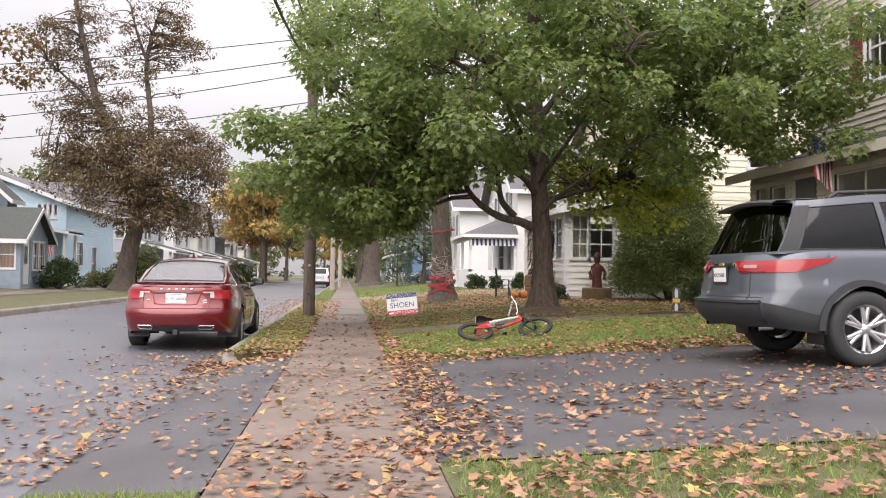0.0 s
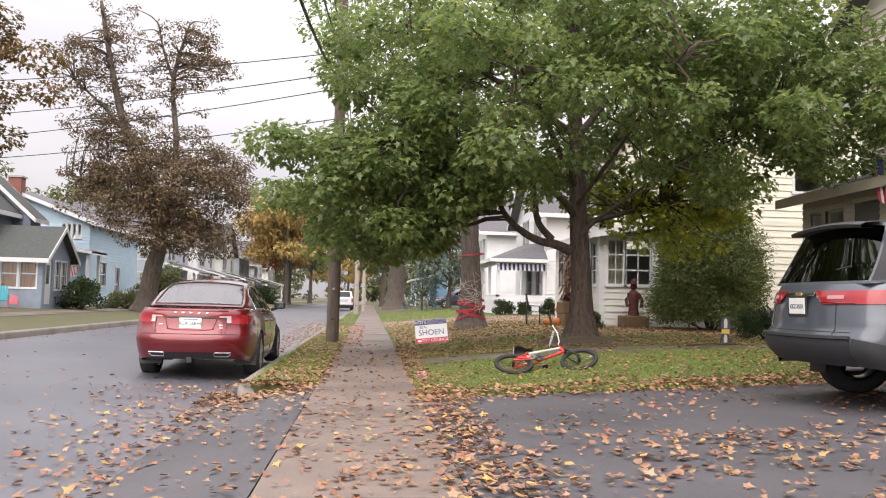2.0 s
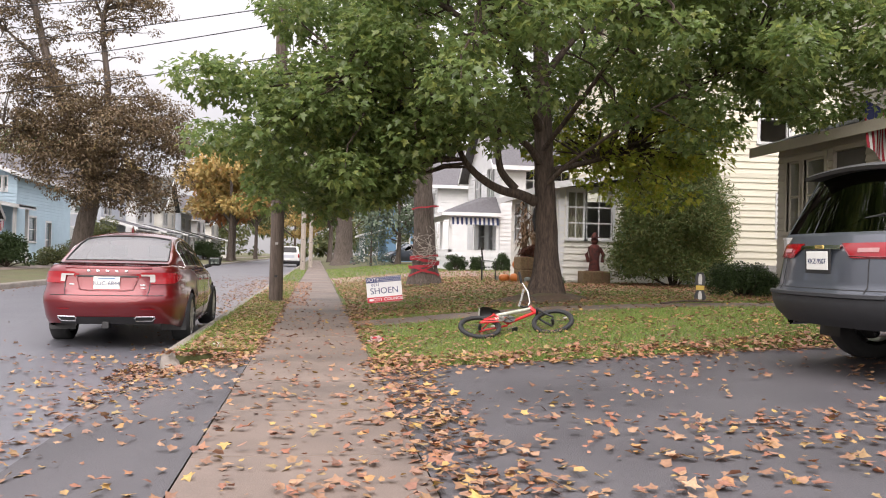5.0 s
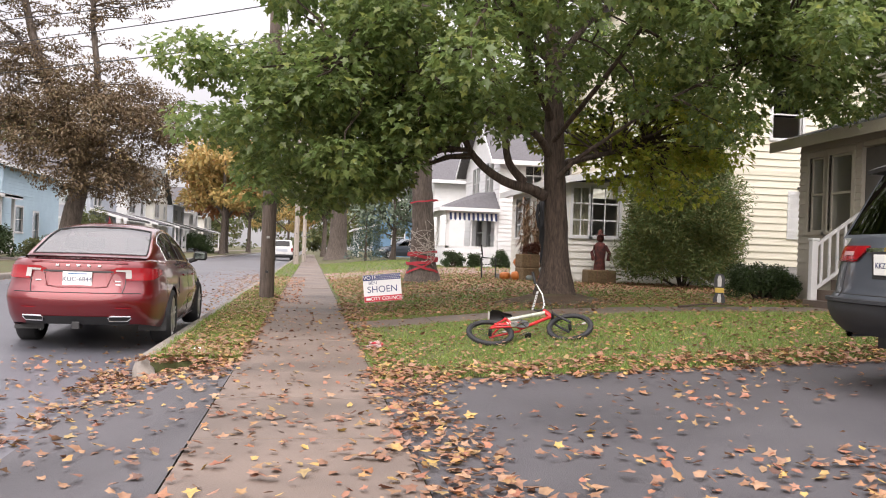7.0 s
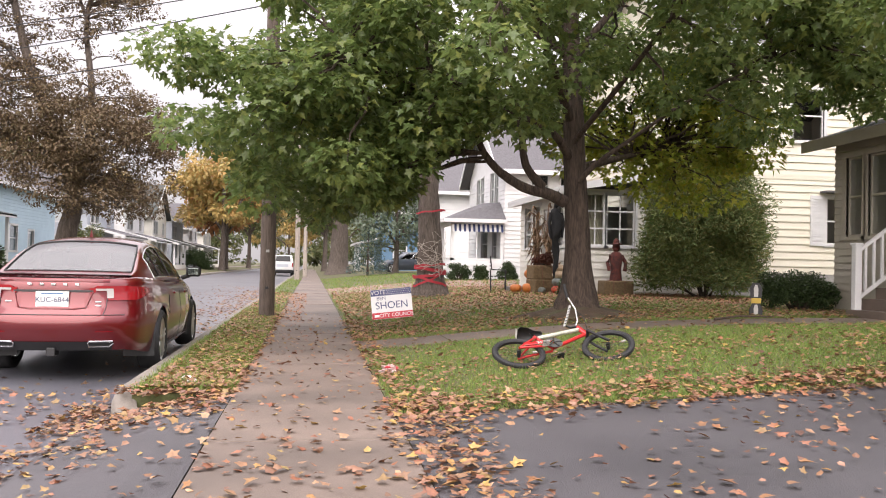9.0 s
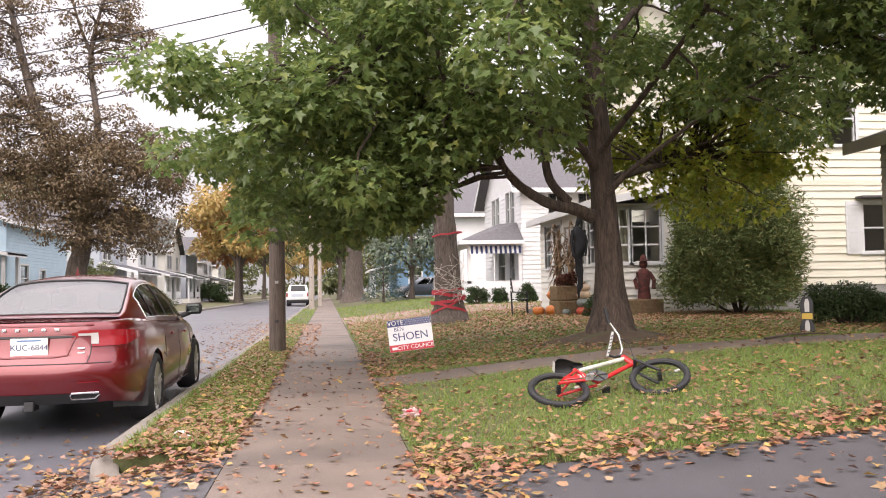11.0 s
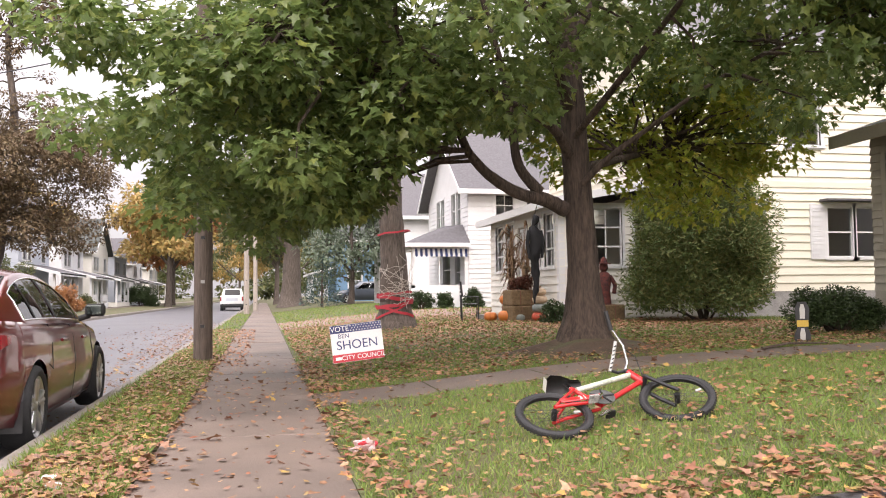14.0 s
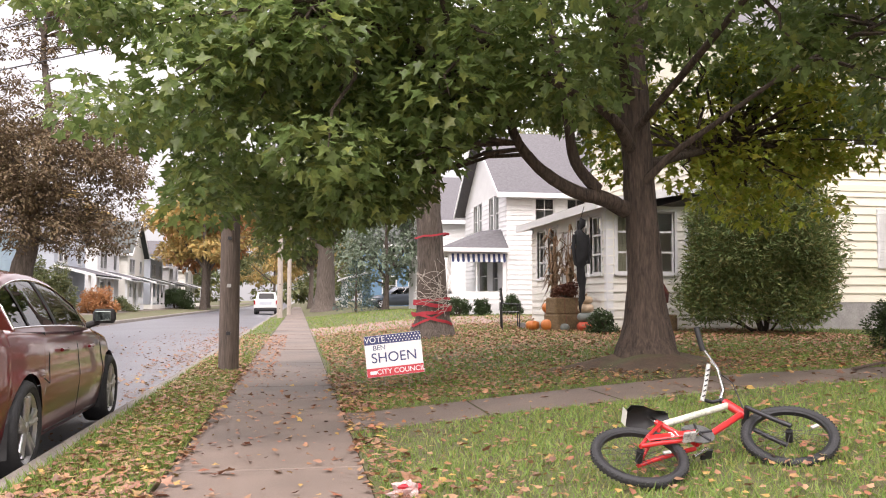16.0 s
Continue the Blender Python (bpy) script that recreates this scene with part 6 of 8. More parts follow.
c.seam([c.cap(f, 0.825, 0.004) for f in lin(-0.56, 0.56, 12)], 0.012, "boot_handle", DARK)
c.seam([c.cap(f, 0.965, 0.004) for f in lin(-0.8, 0.8, 16)], 0.012, "boot_lip", REDPAINT)
px_, _, pz_ = c.cap(0, 0.71, 0.012)
plate = part("number_plate", Shape().box(px_ - 0.012, px_, -0.152, 0.152, pz_ - 0.076, pz_ + 0.076, 0.003), PLATE, c.e, "white number plate with dark figures")
NAVYINK = mat("navy_ink", (0.02, 0.03, 0.1), (0.018, 0.026, 0.09), 0.5)
text_part("KUC-6844", 0.07, NAVYINK, plate, Matrix.Translation((px_ - 0.0135, 0, pz_ - 0.005)) @ pose(0, 0, 0, 90, 0, -90))
part("plate_band", Shape().box(px_ - 0.0135, px_ - 0.012, -0.1, 0.1, pz_ + 0.05, pz_ + 0.062), mat("plate_blue", (0.08, 0.16, 0.32), (0.07, 0.14, 0.28), 0.5), plate)
for k in range(5):
    q = c.cap((k - 2) * 0.17, 0.915, 0.01)
    part("badge", Shape().box(q[0] - 0.004, q[0] + 0.004, q[1] - 0.02, q[1] + 0.02, q[2] - 0.011, q[2] + 0.011, 0.003), CHROME, c.e)
for f, dv in ((0.62, 0.0), (-0.63, 0.0), (-0.63, -0.055)):
    q = c.cap(f, 0.68 + dv, 0.006)
    part("badge", Shape().box(q[0] - 0.003, q[0] + 0.003, q[1] - 0.03, q[1] + 0.03, q[2] - 0.007, q[2] + 0.007, 0.002), ALLOY, c.e)
part("tow_receiver", Shape().box(-0.06, 0.1, -0.04, 0.04, 0.25, 0.33, 0.006), DARK, c.e)
part("aerial_fin", Shape().add([(1.45, 0.02, 1.44), (1.45, -0.02, 1.44), (1.66, 0.0, 1.458), (1.44, 0, 1.53), (1.48, 0, 1.53)], [(0, 1, 3), (0, 3, 4, 2), (1, 2, 4, 3), (0, 2, 1)]), REDPAINT, c.e)
part("third_brake_lamp", Shape().box(1.3, 1.32, -0.12, 0.12, 1.375, 1.39), LAMPRED, c.e)

# grey sport-utility car in the driveway
c = Car("suv_car", "blue-grey sport-utility car parked in the driveway", (4.22, 8.98, 0.15), 0, GREYPAINT, 5.15,
        [(0, 0.8), (0.03, 0.855), (0.08, 0.895), (0.16, 0.925), (0.3, 0.95), (0.8, 0.98), (1.5, 0.995), (3.6, 0.99), (4.5, 0.95), (4.9, 0.86), (5.15, 0.72)],
        [(0, 0.42), (0.4, 0.36), (0.8, 0.3), (4.4, 0.28), (5.15, 0.34)],
        [(0, 1.17), (0.5, 1.19), (1.5, 1.17), (3.4, 1.13), (4.2, 1.08), (4.8, 0.98), (5.15, 0.86)],
        [(0, 0.12), (0.12, 0.04), (0.25, 0.0), (0.36, 0.01), (0.42, 0.06), (0.7, 0.09), (0.85, 0.12), (1, 0.17)], [(0, 0.1), (0.4, 0.0), (1, 0.12)],
        [(0, 0.945), (0.12, 0.985), (0.3, 0.995), (0.5, 1.0), (0.65, 0.975), (0.8, 0.965), (0.93, 0.95), (1, 0.92)],
        [(1.02, 0.44), (4.09, 0.44)], 0.385, [(0, 0.0), (3.6, 0.02), (4.2, 0.08), (5.15, 0.03)], ry=-2.2)
c.trim = BLACKMETAL
c.body()
c.greenhouse(None, None, (0.17, 0.46), (4.0, 3.1), (0.91, 0.78), [(0.6, 1.72), (1.2, 1.765), (2.2, 1.775), (3.1, 1.73)], [(0.05, 0.3), (0.325, 0.58), (0.6, 0.86)], DARKGLASS, (0.05, 0.95), 0.96, (0.06, 0.86), DARKGLASS, 0.07, 0.035)
for sg in (-1, 1):
    part("rear_pillar_trim", Shape().grid([[c.pt(u, v, sg, 0.003) for v in lin(0.05, 0.9, 6)] for u in lin(0.0, 0.055, 3)]), DARK, c.e, "gloss black rear pillar trim", True)
for x in (1.02, 4.09):
    for sg in (-1, 1):
        c.wheel(x, sg * 0.865, sg, 0.385, 0.245, 6, 0.25)
        n = 16
        arch = [[(x + r * math.cos(math.pi * k / n), sg * (c.half(x) * (0.985) + o), 0.385 + r * math.sin(math.pi * k / n)) for k in range(n + 1)] for r, o in ((0.435, -0.03), (0.437, 0.018), (0.5, 0.012), (0.505, -0.02))]
        part("arch_cladding", Shape().grid(arch), CLADDING, c.e, "dark plastic wheel-arch trim", True)
for sg in (-1, 1):
    cols = [("c", f, 0.75 + 0.14 * max(0, (0.52 - f) / 0.17), 0.915) for f in lin(0.35, 1.0, 12)] + [("s", u, 0.75 + 0.13 * max(0, (u - 0.05) / 0.075), 0.915 - 0.01 * u / 0.125) for u in lin(0.004, 0.125, 9)]
    c.patch("tail_lamp", [[c.cap(sg * p, lo + (hi - lo) * k / 5, 0.014) if w == "c" else c.side(p, lo + (hi - lo) * k / 5, sg, 0.014) for w, p, lo, hi in cols] for k in range(6)], LAMPRED, "long red tail lamp tapering forward")
    c.patch("reversing_lamp", [[c.cap(sg * f, v, 0.019) for f in lin(0.6, 0.85, 5)] for v in lin(0.815, 0.86, 2)], mat("pink_clear_lamp", (0.42, 0.24, 0.23), (0.36, 0.19, 0.19), 0.15), "clear reversing lamp")
    c.seam([c.cap(sg * f, v, 0.016) for f, v in ((0.35, 0.905), (0.5, 0.775), (0.75, 0.762), (0.99, 0.76))], 0.006, "lamp_edge", mat("dark_red_lens", (0.1, 0.004, 0.006), (0.08, 0.003, 0.005), 0.2))
    c.patch("side_cladding", [[c.side(u, v, sg, 0.006) for v in lin(0.0, 0.2, 4)] for u in lin(0.31, 0.72, 20)], CLADDING, "dark lower door cladding")
    c.patch("bumper_corner", [[c.side(u, v, sg, 0.012) for v in lin(0.0, 0.345 - 0.13 * u / 0.12, 4)] for u in lin(0.0, 0.122, 8)], CLADDING)
    for u in (0.325, 0.53, 0.72):
        c.seam([c.side(u, v, sg, 0.0) for v in lin(0.05, 0.99, 6)], 0.005)
    for u in (0.45, 0.64):
        part("door_handle", Shape().tube([c.side(u, 0.84, sg, 0.02), c.side(u + 0.02, 0.84, sg, 0.035), c.side(u + 0.045, 0.84, sg, 0.02)], 0.016, 8), GREYPAINT, c.e, "", True)
    part("roof_rail", Shape().tube([(0.85, sg * 0.66, 1.74), (0.95, sg * 0.67, 1.8), (2.0, sg * 0.68, 1.825), (3.0, sg * 0.66, 1.79), (3.1, sg * 0.65, 1.74)], 0.02, 8), CLADDING, c.e, "dark grey roof rail", True)
    part("door_mirror", Shape().ball((3.72, sg * 1.08, 1.2), (0.1, 0.12, 0.1), 1, 0.0, 14, 10).tube([(3.75, sg * 0.92, 1.14), (3.73, sg * 1.03, 1.17)], 0.03, 8), GREYPAINT, c.e, "", True)
    part("exhaust_tip", Shape().tube([(0.22, sg * 0.6, 0.42), (0.05, sg * 0.6, 0.42)], 0.045, 14, False).tube([(0.05, sg * 0.6, 0.42), (0.22, sg * 0.6, 0.42)], 0.038, 14, False), CHROME, c.e, "round chrome exhaust tip", True)
    part("reflector", Shape().grid([[c.cap(sg * f, v, 0.012) for f in lin(0.5, 0.72, 4)] for v in (0.27, 0.295)]), LAMPRED, c.e)
c.patch("rear_bumper", [[c.cap(f, v, 0.018) for f in lin(-1.0, 1.0, 20)] for v in lin(0.0, 0.34, 6)], CLADDING, "dark plastic rear bumper")
c.seam([c.cap(f, 0.41, 0.0) for f in lin(-0.95, 0.95, 24)], 0.007)
c.seam([c.cap(f, 0.35, 0.02) for f in lin(-1.0, 1.0, 24)], 0.022, "bumper_edge", CLADDING)
for sg in (-1, 1):
    c.seam([c.cap(sg * 0.74, v, 0.0) for v in lin(0.38, 0.74, 5)], 0.005)
c.seam([c.cap(f, 0.865, 0.008) for f in lin(-0.36, 0.36, 12)], 0.028, "tailgate_trim", CHROME)
q = c.cap(0, 0.87, 0.03)
part("badge", Shape().box(q[0] - 0.01, q[0] + 0.01, -0.06, 0.06, q[2] - 0.02, q[2] + 0.02, 0.006), mat("gold_badge", (0.6, 0.45, 0.15), (0.5, 0.37, 0.12), 0.25, 3, 40, 0.0, 0.8), c.e)
px_, _, pz_ = c.cap(0, 0.72, 0.014)
plate = part("number_plate", Shape().box(px_ - 0.012, px_, -0.15, 0.15, pz_ - 0.075, pz_ + 0.08, 0.003), PLATE, c.e, "white number plate in a dark frame")
text_part("KKZ-9507", 0.06, NAVYINK, plate, Matrix.Translation((px_ - 0.0135, 0, pz_ - 0.005)) @ pose(0, 0, 0, 90, 0, -90))
s = Shape()
s.box(px_ - 0.006, px_ + 0.006, -0.178, 0.178, pz_ - 0.105, pz_ + 0.1, 0.003)
part("plate_frame", s, DARK, c.e)
part("roof_spoiler", Shape().grid([[(x, y, z - 0.09 * abs(y) ** 2) for y in lin(-0.64, 0.64, 10)] for x, z in ((0.8, 1.785), (0.3, 1.77), (0.24, 1.745), (0.25, 1.715), (0.7, 1.715))]), DARK, c.e, "black roof spoiler", True)
part("rear_wiper", Shape().tube([(0.16, 0.0, 1.22), (0.2, -0.25, 1.3), (0.22, -0.5, 1.33)], 0.01, 6), DARK, c.e)

# a dark car in a driveway farther on
c = Car("parked_car", "dark blue estate car parked in a driveway", (9.6, 68.6, 0.45), 180, NAVYPAINT, 4.6,
        [(0, 0.78), (0.2, 0.86), (0.8, 0.92), (3.8, 0.91), (4.4, 0.8), (4.6, 0.66)], [(0, 0.34), (0.6, 0.24), (4, 0.22), (4.6, 0.3)],
        [(0, 1.05), (1.5, 1.05), (3.3, 1.0), (4.0, 0.92), (4.6, 0.74)], [(0, 0.1), (0.3, 0.0), (1, 0.15)], [(0, 0.1), (0.4, 0), (1, 0.14)],
        [(0, 0.94), (0.3, 0.99), (0.5, 1.0), (0.8, 0.965), (1, 0.9)], [(0.95, 0.39), (3.65, 0.39)], 0.34, [(0, 0.01), (3.3, 0.03), (4, 0.07), (4.6, 0.03)])
c.trim = CHROME
c.body()
c.greenhouse(None, None, (0.15, 0.55), (3.6, 2.7), (0.82, 0.64), [(0.5, 1.5), (1.4, 1.58), (2.7, 1.54)], [(0.05, 0.3), (0.33, 0.58), (0.61, 0.86)], DARKGLASS)
for x in (0.95, 3.65):
    for sg in (-1, 1):
        c.wheel(x, sg * 0.8, sg, 0.34, 0.23, 5)
for sg in (-1, 1):
    c.patch("headlamp", [[c.side(u, v, sg, 0.012) for u in lin(0.9, 0.985, 5)] for v in lin(0.6, 0.85, 3)], LAMPCLEAR)

# white pickup far along the street
e = thing("pickup_truck", "white pickup truck parked far along the street", "truck", at=(-2.55, 79.0, ROAD_Z), rz=90)
body = part("cargo_bed", Shape().box(0.1, 1.9, -0.95, 0.95, 0.55, 1.28, 0.05), WHITEPAINT, e)
part("cab", Shape().add([(1.95, -0.92, 0.55), (1.95, 0.92, 0.55), (4.3, 0.92, 0.55), (4.3, -0.92, 0.55), (1.95, -0.92, 1.25), (1.95, 0.92, 1.25), (4.3, 0.92, 1.2), (4.3, -0.92, 1.2), (2.05, -0.74, 1.88), (2.05, 0.74, 1.88), (3.5, 0.74, 1.88), (3.5, -0.74, 1.88)], [(0, 1, 5, 4), (1, 2, 6, 5), (2, 3, 7, 6), (3, 0, 4, 7), (4, 5, 9, 8), (5, 6, 10, 9), (6, 7, 11, 10), (7, 4, 8, 11), (8, 9, 10, 11), (0, 3, 2, 1)]), WHITEPAINT, e)
part("bonnet", Shape().box(4.25, 5.5, -0.9, 0.9, 0.55, 1.18, 0.08), WHITEPAINT, e)
part("rear_window", Shape().add([(1.955, -0.66, 1.32), (1.955, 0.66, 1.32), (2.03, 0.6, 1.8), (2.03, -0.6, 1.8)], [(0, 1, 2, 3)]).move(Matrix.Translation((-0.012, 0, 0))), BLACKMETAL, e, "dark rear window")
part("tailgate", Shape().box(0.06, 0.12, -0.78, 0.78, 0.62, 1.26, 0.015), WHITEPAINT, e)
part("rear_bumper", Shape().box(-0.08, 0.1, -0.9, 0.9, 0.42, 0.6, 0.03), DARK, e)
part("tailgate_panel", Shape().box(0.045, 0.062, -0.5, 0.5, 0.85, 1.1, 0.006), GREYSIDE, e)
part("underbody", Shape().box(0.1, 5.3, -0.8, 0.8, 0.3, 0.56), DARK, e)
for sg in (-1, 1):
    part("tail_lamp", Shape().box(0.055, 0.14, min(sg * 0.82, sg * 0.94), max(sg * 0.82, sg * 0.94), 0.86, 1.2, 0.012), LAMPRED, e)
    for x in (1.0, 4.5):
        t = Shape().lathe([(0.22, 0.12), (0.36, 0.13), (0.39, 0.09), (0.39, -0.09), (0.36, -0.13), (0.22, -0.12)], 24, "y", (x, sg * 0.82, 0.39), True)
        w = part("wheel", Shape().lathe([(0, 0.08 * sg), (0.2, 0.09 * sg), (0.225, 0.11 * sg)], 20, "y", (x, sg * 0.82, 0.39)), ALLOY, e)
        part("tyre", t, RUBBER, w)
part("number_plate", Shape().box(0.045, 0.06, -0.15, 0.15, 0.64, 0.78), PLATE, e)

# ---- the bicycle lying on the lawn ----
BIKERED = paint_mat("bright_red_bicycle_paint", (0.5, 0.016, 0.018), 0.35)
PADGREY = mat("worn_pad_cloth", (0.4, 0.39, 0.36), (0.1, 0.1, 0.1), 0.8, 40, 90, 0.1)
BIKEWHITE = paint_mat("white_bicycle_paint", (0.7, 0.7, 0.66), 0.35)
BIKE_AT = pose(1.89, 12.26, 0.245, -66, -4.4, 5)
bike = thing("bicycle", "red and white child's bicycle lying on the lawn", "bicycle")
bike.matrix_world = BIKE_AT
R = 0.25


def bike_wheel(x, steer):
    m = Matrix.Translation((x, 0, 0)) @ pose(0, 0, 0, 0, 0, steer)
    w = part("wheel", Shape().lathe([(0.2, 0.012), (0.212, 0.014), (0.212, -0.014), (0.2, -0.012)], 36, "y", (0, 0, 0), True).lathe([(0.0, 0.035), (0.02, 0.035), (0.02, -0.035), (0.0, -0.035)], 12, "y"), BLACKMETAL, bike, "black-rimmed spoked wheel", True)
    w.matrix_basis = m
    t = Shape()
    t.lathe([(0.208 + 0.024 + 0.024 * math.cos(a), 0.025 * math.sin(a)) for a in [2 * math.pi * k / 10 for k in range(10)]], 40, "y", (0, 0, 0), True)
    for k in range(60):
        a = 2 * math.pi * k / 60
        for y in (-0.014, 0.014):
            p = ((0.252) * math.cos(a), y, 0.252 * math.sin(a))
            t.ball(p, 0.0065, k, 0, 5, 3)
    part("tyre", t, RUBBER, w, "knobbly black tyre", True)
    for k in range(24):
        a, b = 2 * math.pi * k / 24, 2 * math.pi * (k + (1.6 if k % 2 else -1.6)) / 24
        part("spoke", Shape().tube([(0.02 * math.cos(b), 0.025 * (1 if k % 4 < 2 else -1), 0.02 * math.sin(b)), (0.203 * math.cos(a), 0, 0.203 * math.sin(a))], 0.0013, 4), BLACKMETAL, w)
    part("reflector", Shape().box(0.14, 0.185, -0.006, 0.006, -0.01, 0.01, 0.002), LAMPCLEAR, w)
    return w


def rod(name, pts, r, m, label=""):
    return part(name, Shape().tube(pts, r, 10), m, bike, label, True)


WB = 0.92
bike_wheel(0, 0)
bike_wheel(WB, -14)
bb, st_top, head_t, head_b = (0.36, 0, 0.04), (0.25, 0, 0.28), (0.77, 0, 0.36), (0.795, 0, 0.26)
rod("down_tube", [bb, head_b], 0.019, BIKERED)
rod("top_tube", [(0.28, 0, 0.25), (0.5, 0, 0.3), head_t], 0.02, mat("scuffed_white_green_paint", (0.56, 0.57, 0.5), (0.2, 0.24, 0.16), 0.4, 14.0, 60.0, 0.0), "white and green scuffed top tube")
rod("seat_tube", [bb, st_top], 0.016, BIKERED)
rod("head_tube", [(0.8, 0, 0.235), (0.762, 0, 0.39)], 0.027, BIKERED)
for sg in (-1, 1):
    rod("chain_stay", [(0.36, sg * 0.03, 0.04), (0.12, sg * 0.05, 0.02), (0, sg * 0.06, 0)], 0.013, BIKERED)
    rod("seat_stay", [(0.255, sg * 0.02, 0.24), (0.1, sg * 0.045, 0.1), (0, sg * 0.06, 0)], 0.011, BIKERED)
    rod("fork_blade", [(0.8, sg * 0.055, 0.23), (0.86, sg * 0.06, 0.1), (0.92, sg * 0.062, 0.0)], 0.014, BLACKMETAL)
rod("fork_crown", [(0.8, -0.06, 0.235), (0.8, 0.06, 0.235)], 0.018, BLACKMETAL)
part("chain_guard", Shape().box(0.06, 0.36, -0.075, -0.065, 0.025, 0.07, 0.005), BIKERED, bike, "red chain guard with white figures")
text_part("31", 0.06, BIKEWHITE, bike, Matrix.Translation((0.22, -0.0765, 0.045)) @ pose(0, 0, 0, 90, 0, 0))
part("chainring", Shape().lathe([(0.03, -0.066), (0.088, -0.066), (0.088, -0.06), (0.03, -0.06)], 28, "y", (0.36, 0, 0.04), True), mat("dull_steel", (0.26, 0.26, 0.26), (0.16, 0.16, 0.16), 0.4, 30.0, 90.0, 0.1, 0.8), bike)
for k in range(5):
    a = k * 2 * math.pi / 5
    rod("chainring_arm", [(0.36, -0.07, 0.04), (0.36 + 0.085 * math.cos(a), -0.07, 0.04 + 0.085 * math.sin(a))], 0.007, BLACKMETAL)
rod("crank", [(0.36, -0.085, 0.04), (0.24, -0.09, -0.06)], 0.011, CHROME)
rod("crank", [(0.36, 0.085, 0.04), (0.48, 0.09, 0.1)], 0.011, CHROME)
part("pedal", Shape().box(0.205, 0.275, -0.155, -0.095, -0.07, -0.054, 0.004), PADGREY, bike)
part("pedal", Shape().box(0.445, 0.515, 0.095, 0.155, 0.09, 0.106, 0.004), DARK, bike)
rod("seat_post", [st_top, (0.235, 0, 0.34)], 0.014, CHROME)
s = Shape()
s.grid([[(x, w * f, 0.37 - 0.03 * f * f + z) for f in lin(-1, 1, 6)] for x, w, z in ((0.1, 0.05, 0.02), (0.13, 0.075, 0.025), (0.2, 0.07, 0.012), (0.27, 0.035, 0.005), (0.36, 0.018, 0.0))])
s.grid([[(x, w * f, 0.345 - 0.03 * f * f + z) for f in lin(-1, 1, 6)] for x, w, z in ((0.1, 0.05, 0.02), (0.13, 0.078, 0.02), (0.2, 0.073, 0.008), (0.27, 0.04, 0.0), (0.36, 0.022, 0.0))])
seat = part("saddle", s, DARK, bike, "black and white saddle", True)
part("saddle_panel", Shape().grid([[(x, w * f, 0.376 - 0.03 * f * f + z) for f in lin(-0.95, 0.0, 3)] for x, w, z in ((0.105, 0.05, 0.02), (0.13, 0.075, 0.025), (0.2, 0.07, 0.012))]), BIKEWHITE, seat)
part("saddle_wall", Shape().grid([[(0.098 - 0.004 * q, w, z) for w in (-0.05, 0.05)] for q, z in ((0, 0.4), (0, 0.345))]), BIKEWHITE, seat)
# handlebar stands turned upright
inv = BIKE_AT.inverted()
at_w = lambda p: tuple(inv @ Vector(p))
low = BIKE_AT @ Vector((0.75, 0, 0.42))
rod("handlebar", [at_w(low), at_w(low + Vector((0.02, 0.0, 0.06))), at_w(low + Vector((0.0, 0.03, 0.18))), at_w(low + Vector((-0.08, 0.05, 0.30)))], 0.012, CHROME, "chrome handlebar")
rod("grip", [at_w(low + Vector((-0.08, 0.05, 0.29))), at_w(low + Vector((-0.115, 0.06, 0.43)))], 0.017, DARK, "black rubber grip")
rod("handlebar", [at_w(low), at_w(low + Vector((-0.06, -0.01, -0.01))), at_w(low + Vector((-0.125, -0.02, 0.01)))], 0.011, BLACKMETAL)
PADWHITE = mat("worn_white_pad", (0.45, 0.45, 0.42), (0.26, 0.26, 0.25), 0.6, 30.0, 90.0, 0.1)
pad = part("handlebar_pad", Shape().tube([at_w(low + Vector((-0.125, -0.02, 0.0))), at_w(low + Vector((-0.09, 0.0, 0.1))), at_w(low + Vector((-0.055, 0.03, 0.21)))], 0.013, 10), PADWHITE, bike, "white handlebar pad with dark marks", True)
for k in range(6):
    f = 0.12 + 0.14 * k
    p0 = low + Vector((-0.125 + 0.07 * f, -0.02 + 0.05 * f, 0.21 * f))
    part("mark", Shape().tube([at_w(p0 + Vector((-0.009, -0.012, 0.0))), at_w(p0 + Vector((0.008, -0.013, 0.01)))], 0.005, 6), DARK, pad)
rod("stem", [(0.762, 0, 0.385), (0.755, 0, 0.42)], 0.02, BLACKMETAL)
rod("brake_cable", [at_w(low + Vector((0, 0.02, 0.16))), at_w(low + Vector((0.09, 0.02, 0.1))), (0.84, 0.02, 0.3), (0.82, 0.03, 0.22)], 0.004, DARK)
rod("brake_arm", [(0.83, -0.04, 0.22), (0.86, -0.05, 0.16), (0.9, -0.02, 0.14)], 0.008, BIKERED)

# ---- yard sign ----
SIGNWHITE = mat("sign_white_board", (0.72, 0.72, 0.73), (0.66, 0.66, 0.67), 0.5, 6, 60, 0.02)
SIGNRED = mat("sign_red", (0.5, 0.03, 0.045), (0.44, 0.025, 0.04), 0.5)
SIGNBLUE = mat("sign_navy", (0.03, 0.04, 0.14), (0.026, 0.035, 0.12), 0.5)
sg_ = thing("yard_sign", "white, red and navy election sign on wire legs", "sign")
sg_.matrix_world = pose(1.17, 17.0, gz(1.17, 17.0), -4, -6.5, -8)
bd = part("board", Shape().box(-0.305, 0.305, -0.004, 0.004, 0.22, 0.66), SIGNWHITE, sg_)
part("red_band", Shape().box(-0.303, 0.303, -0.0065, -0.0045, 0.222, 0.315), SIGNRED, bd)
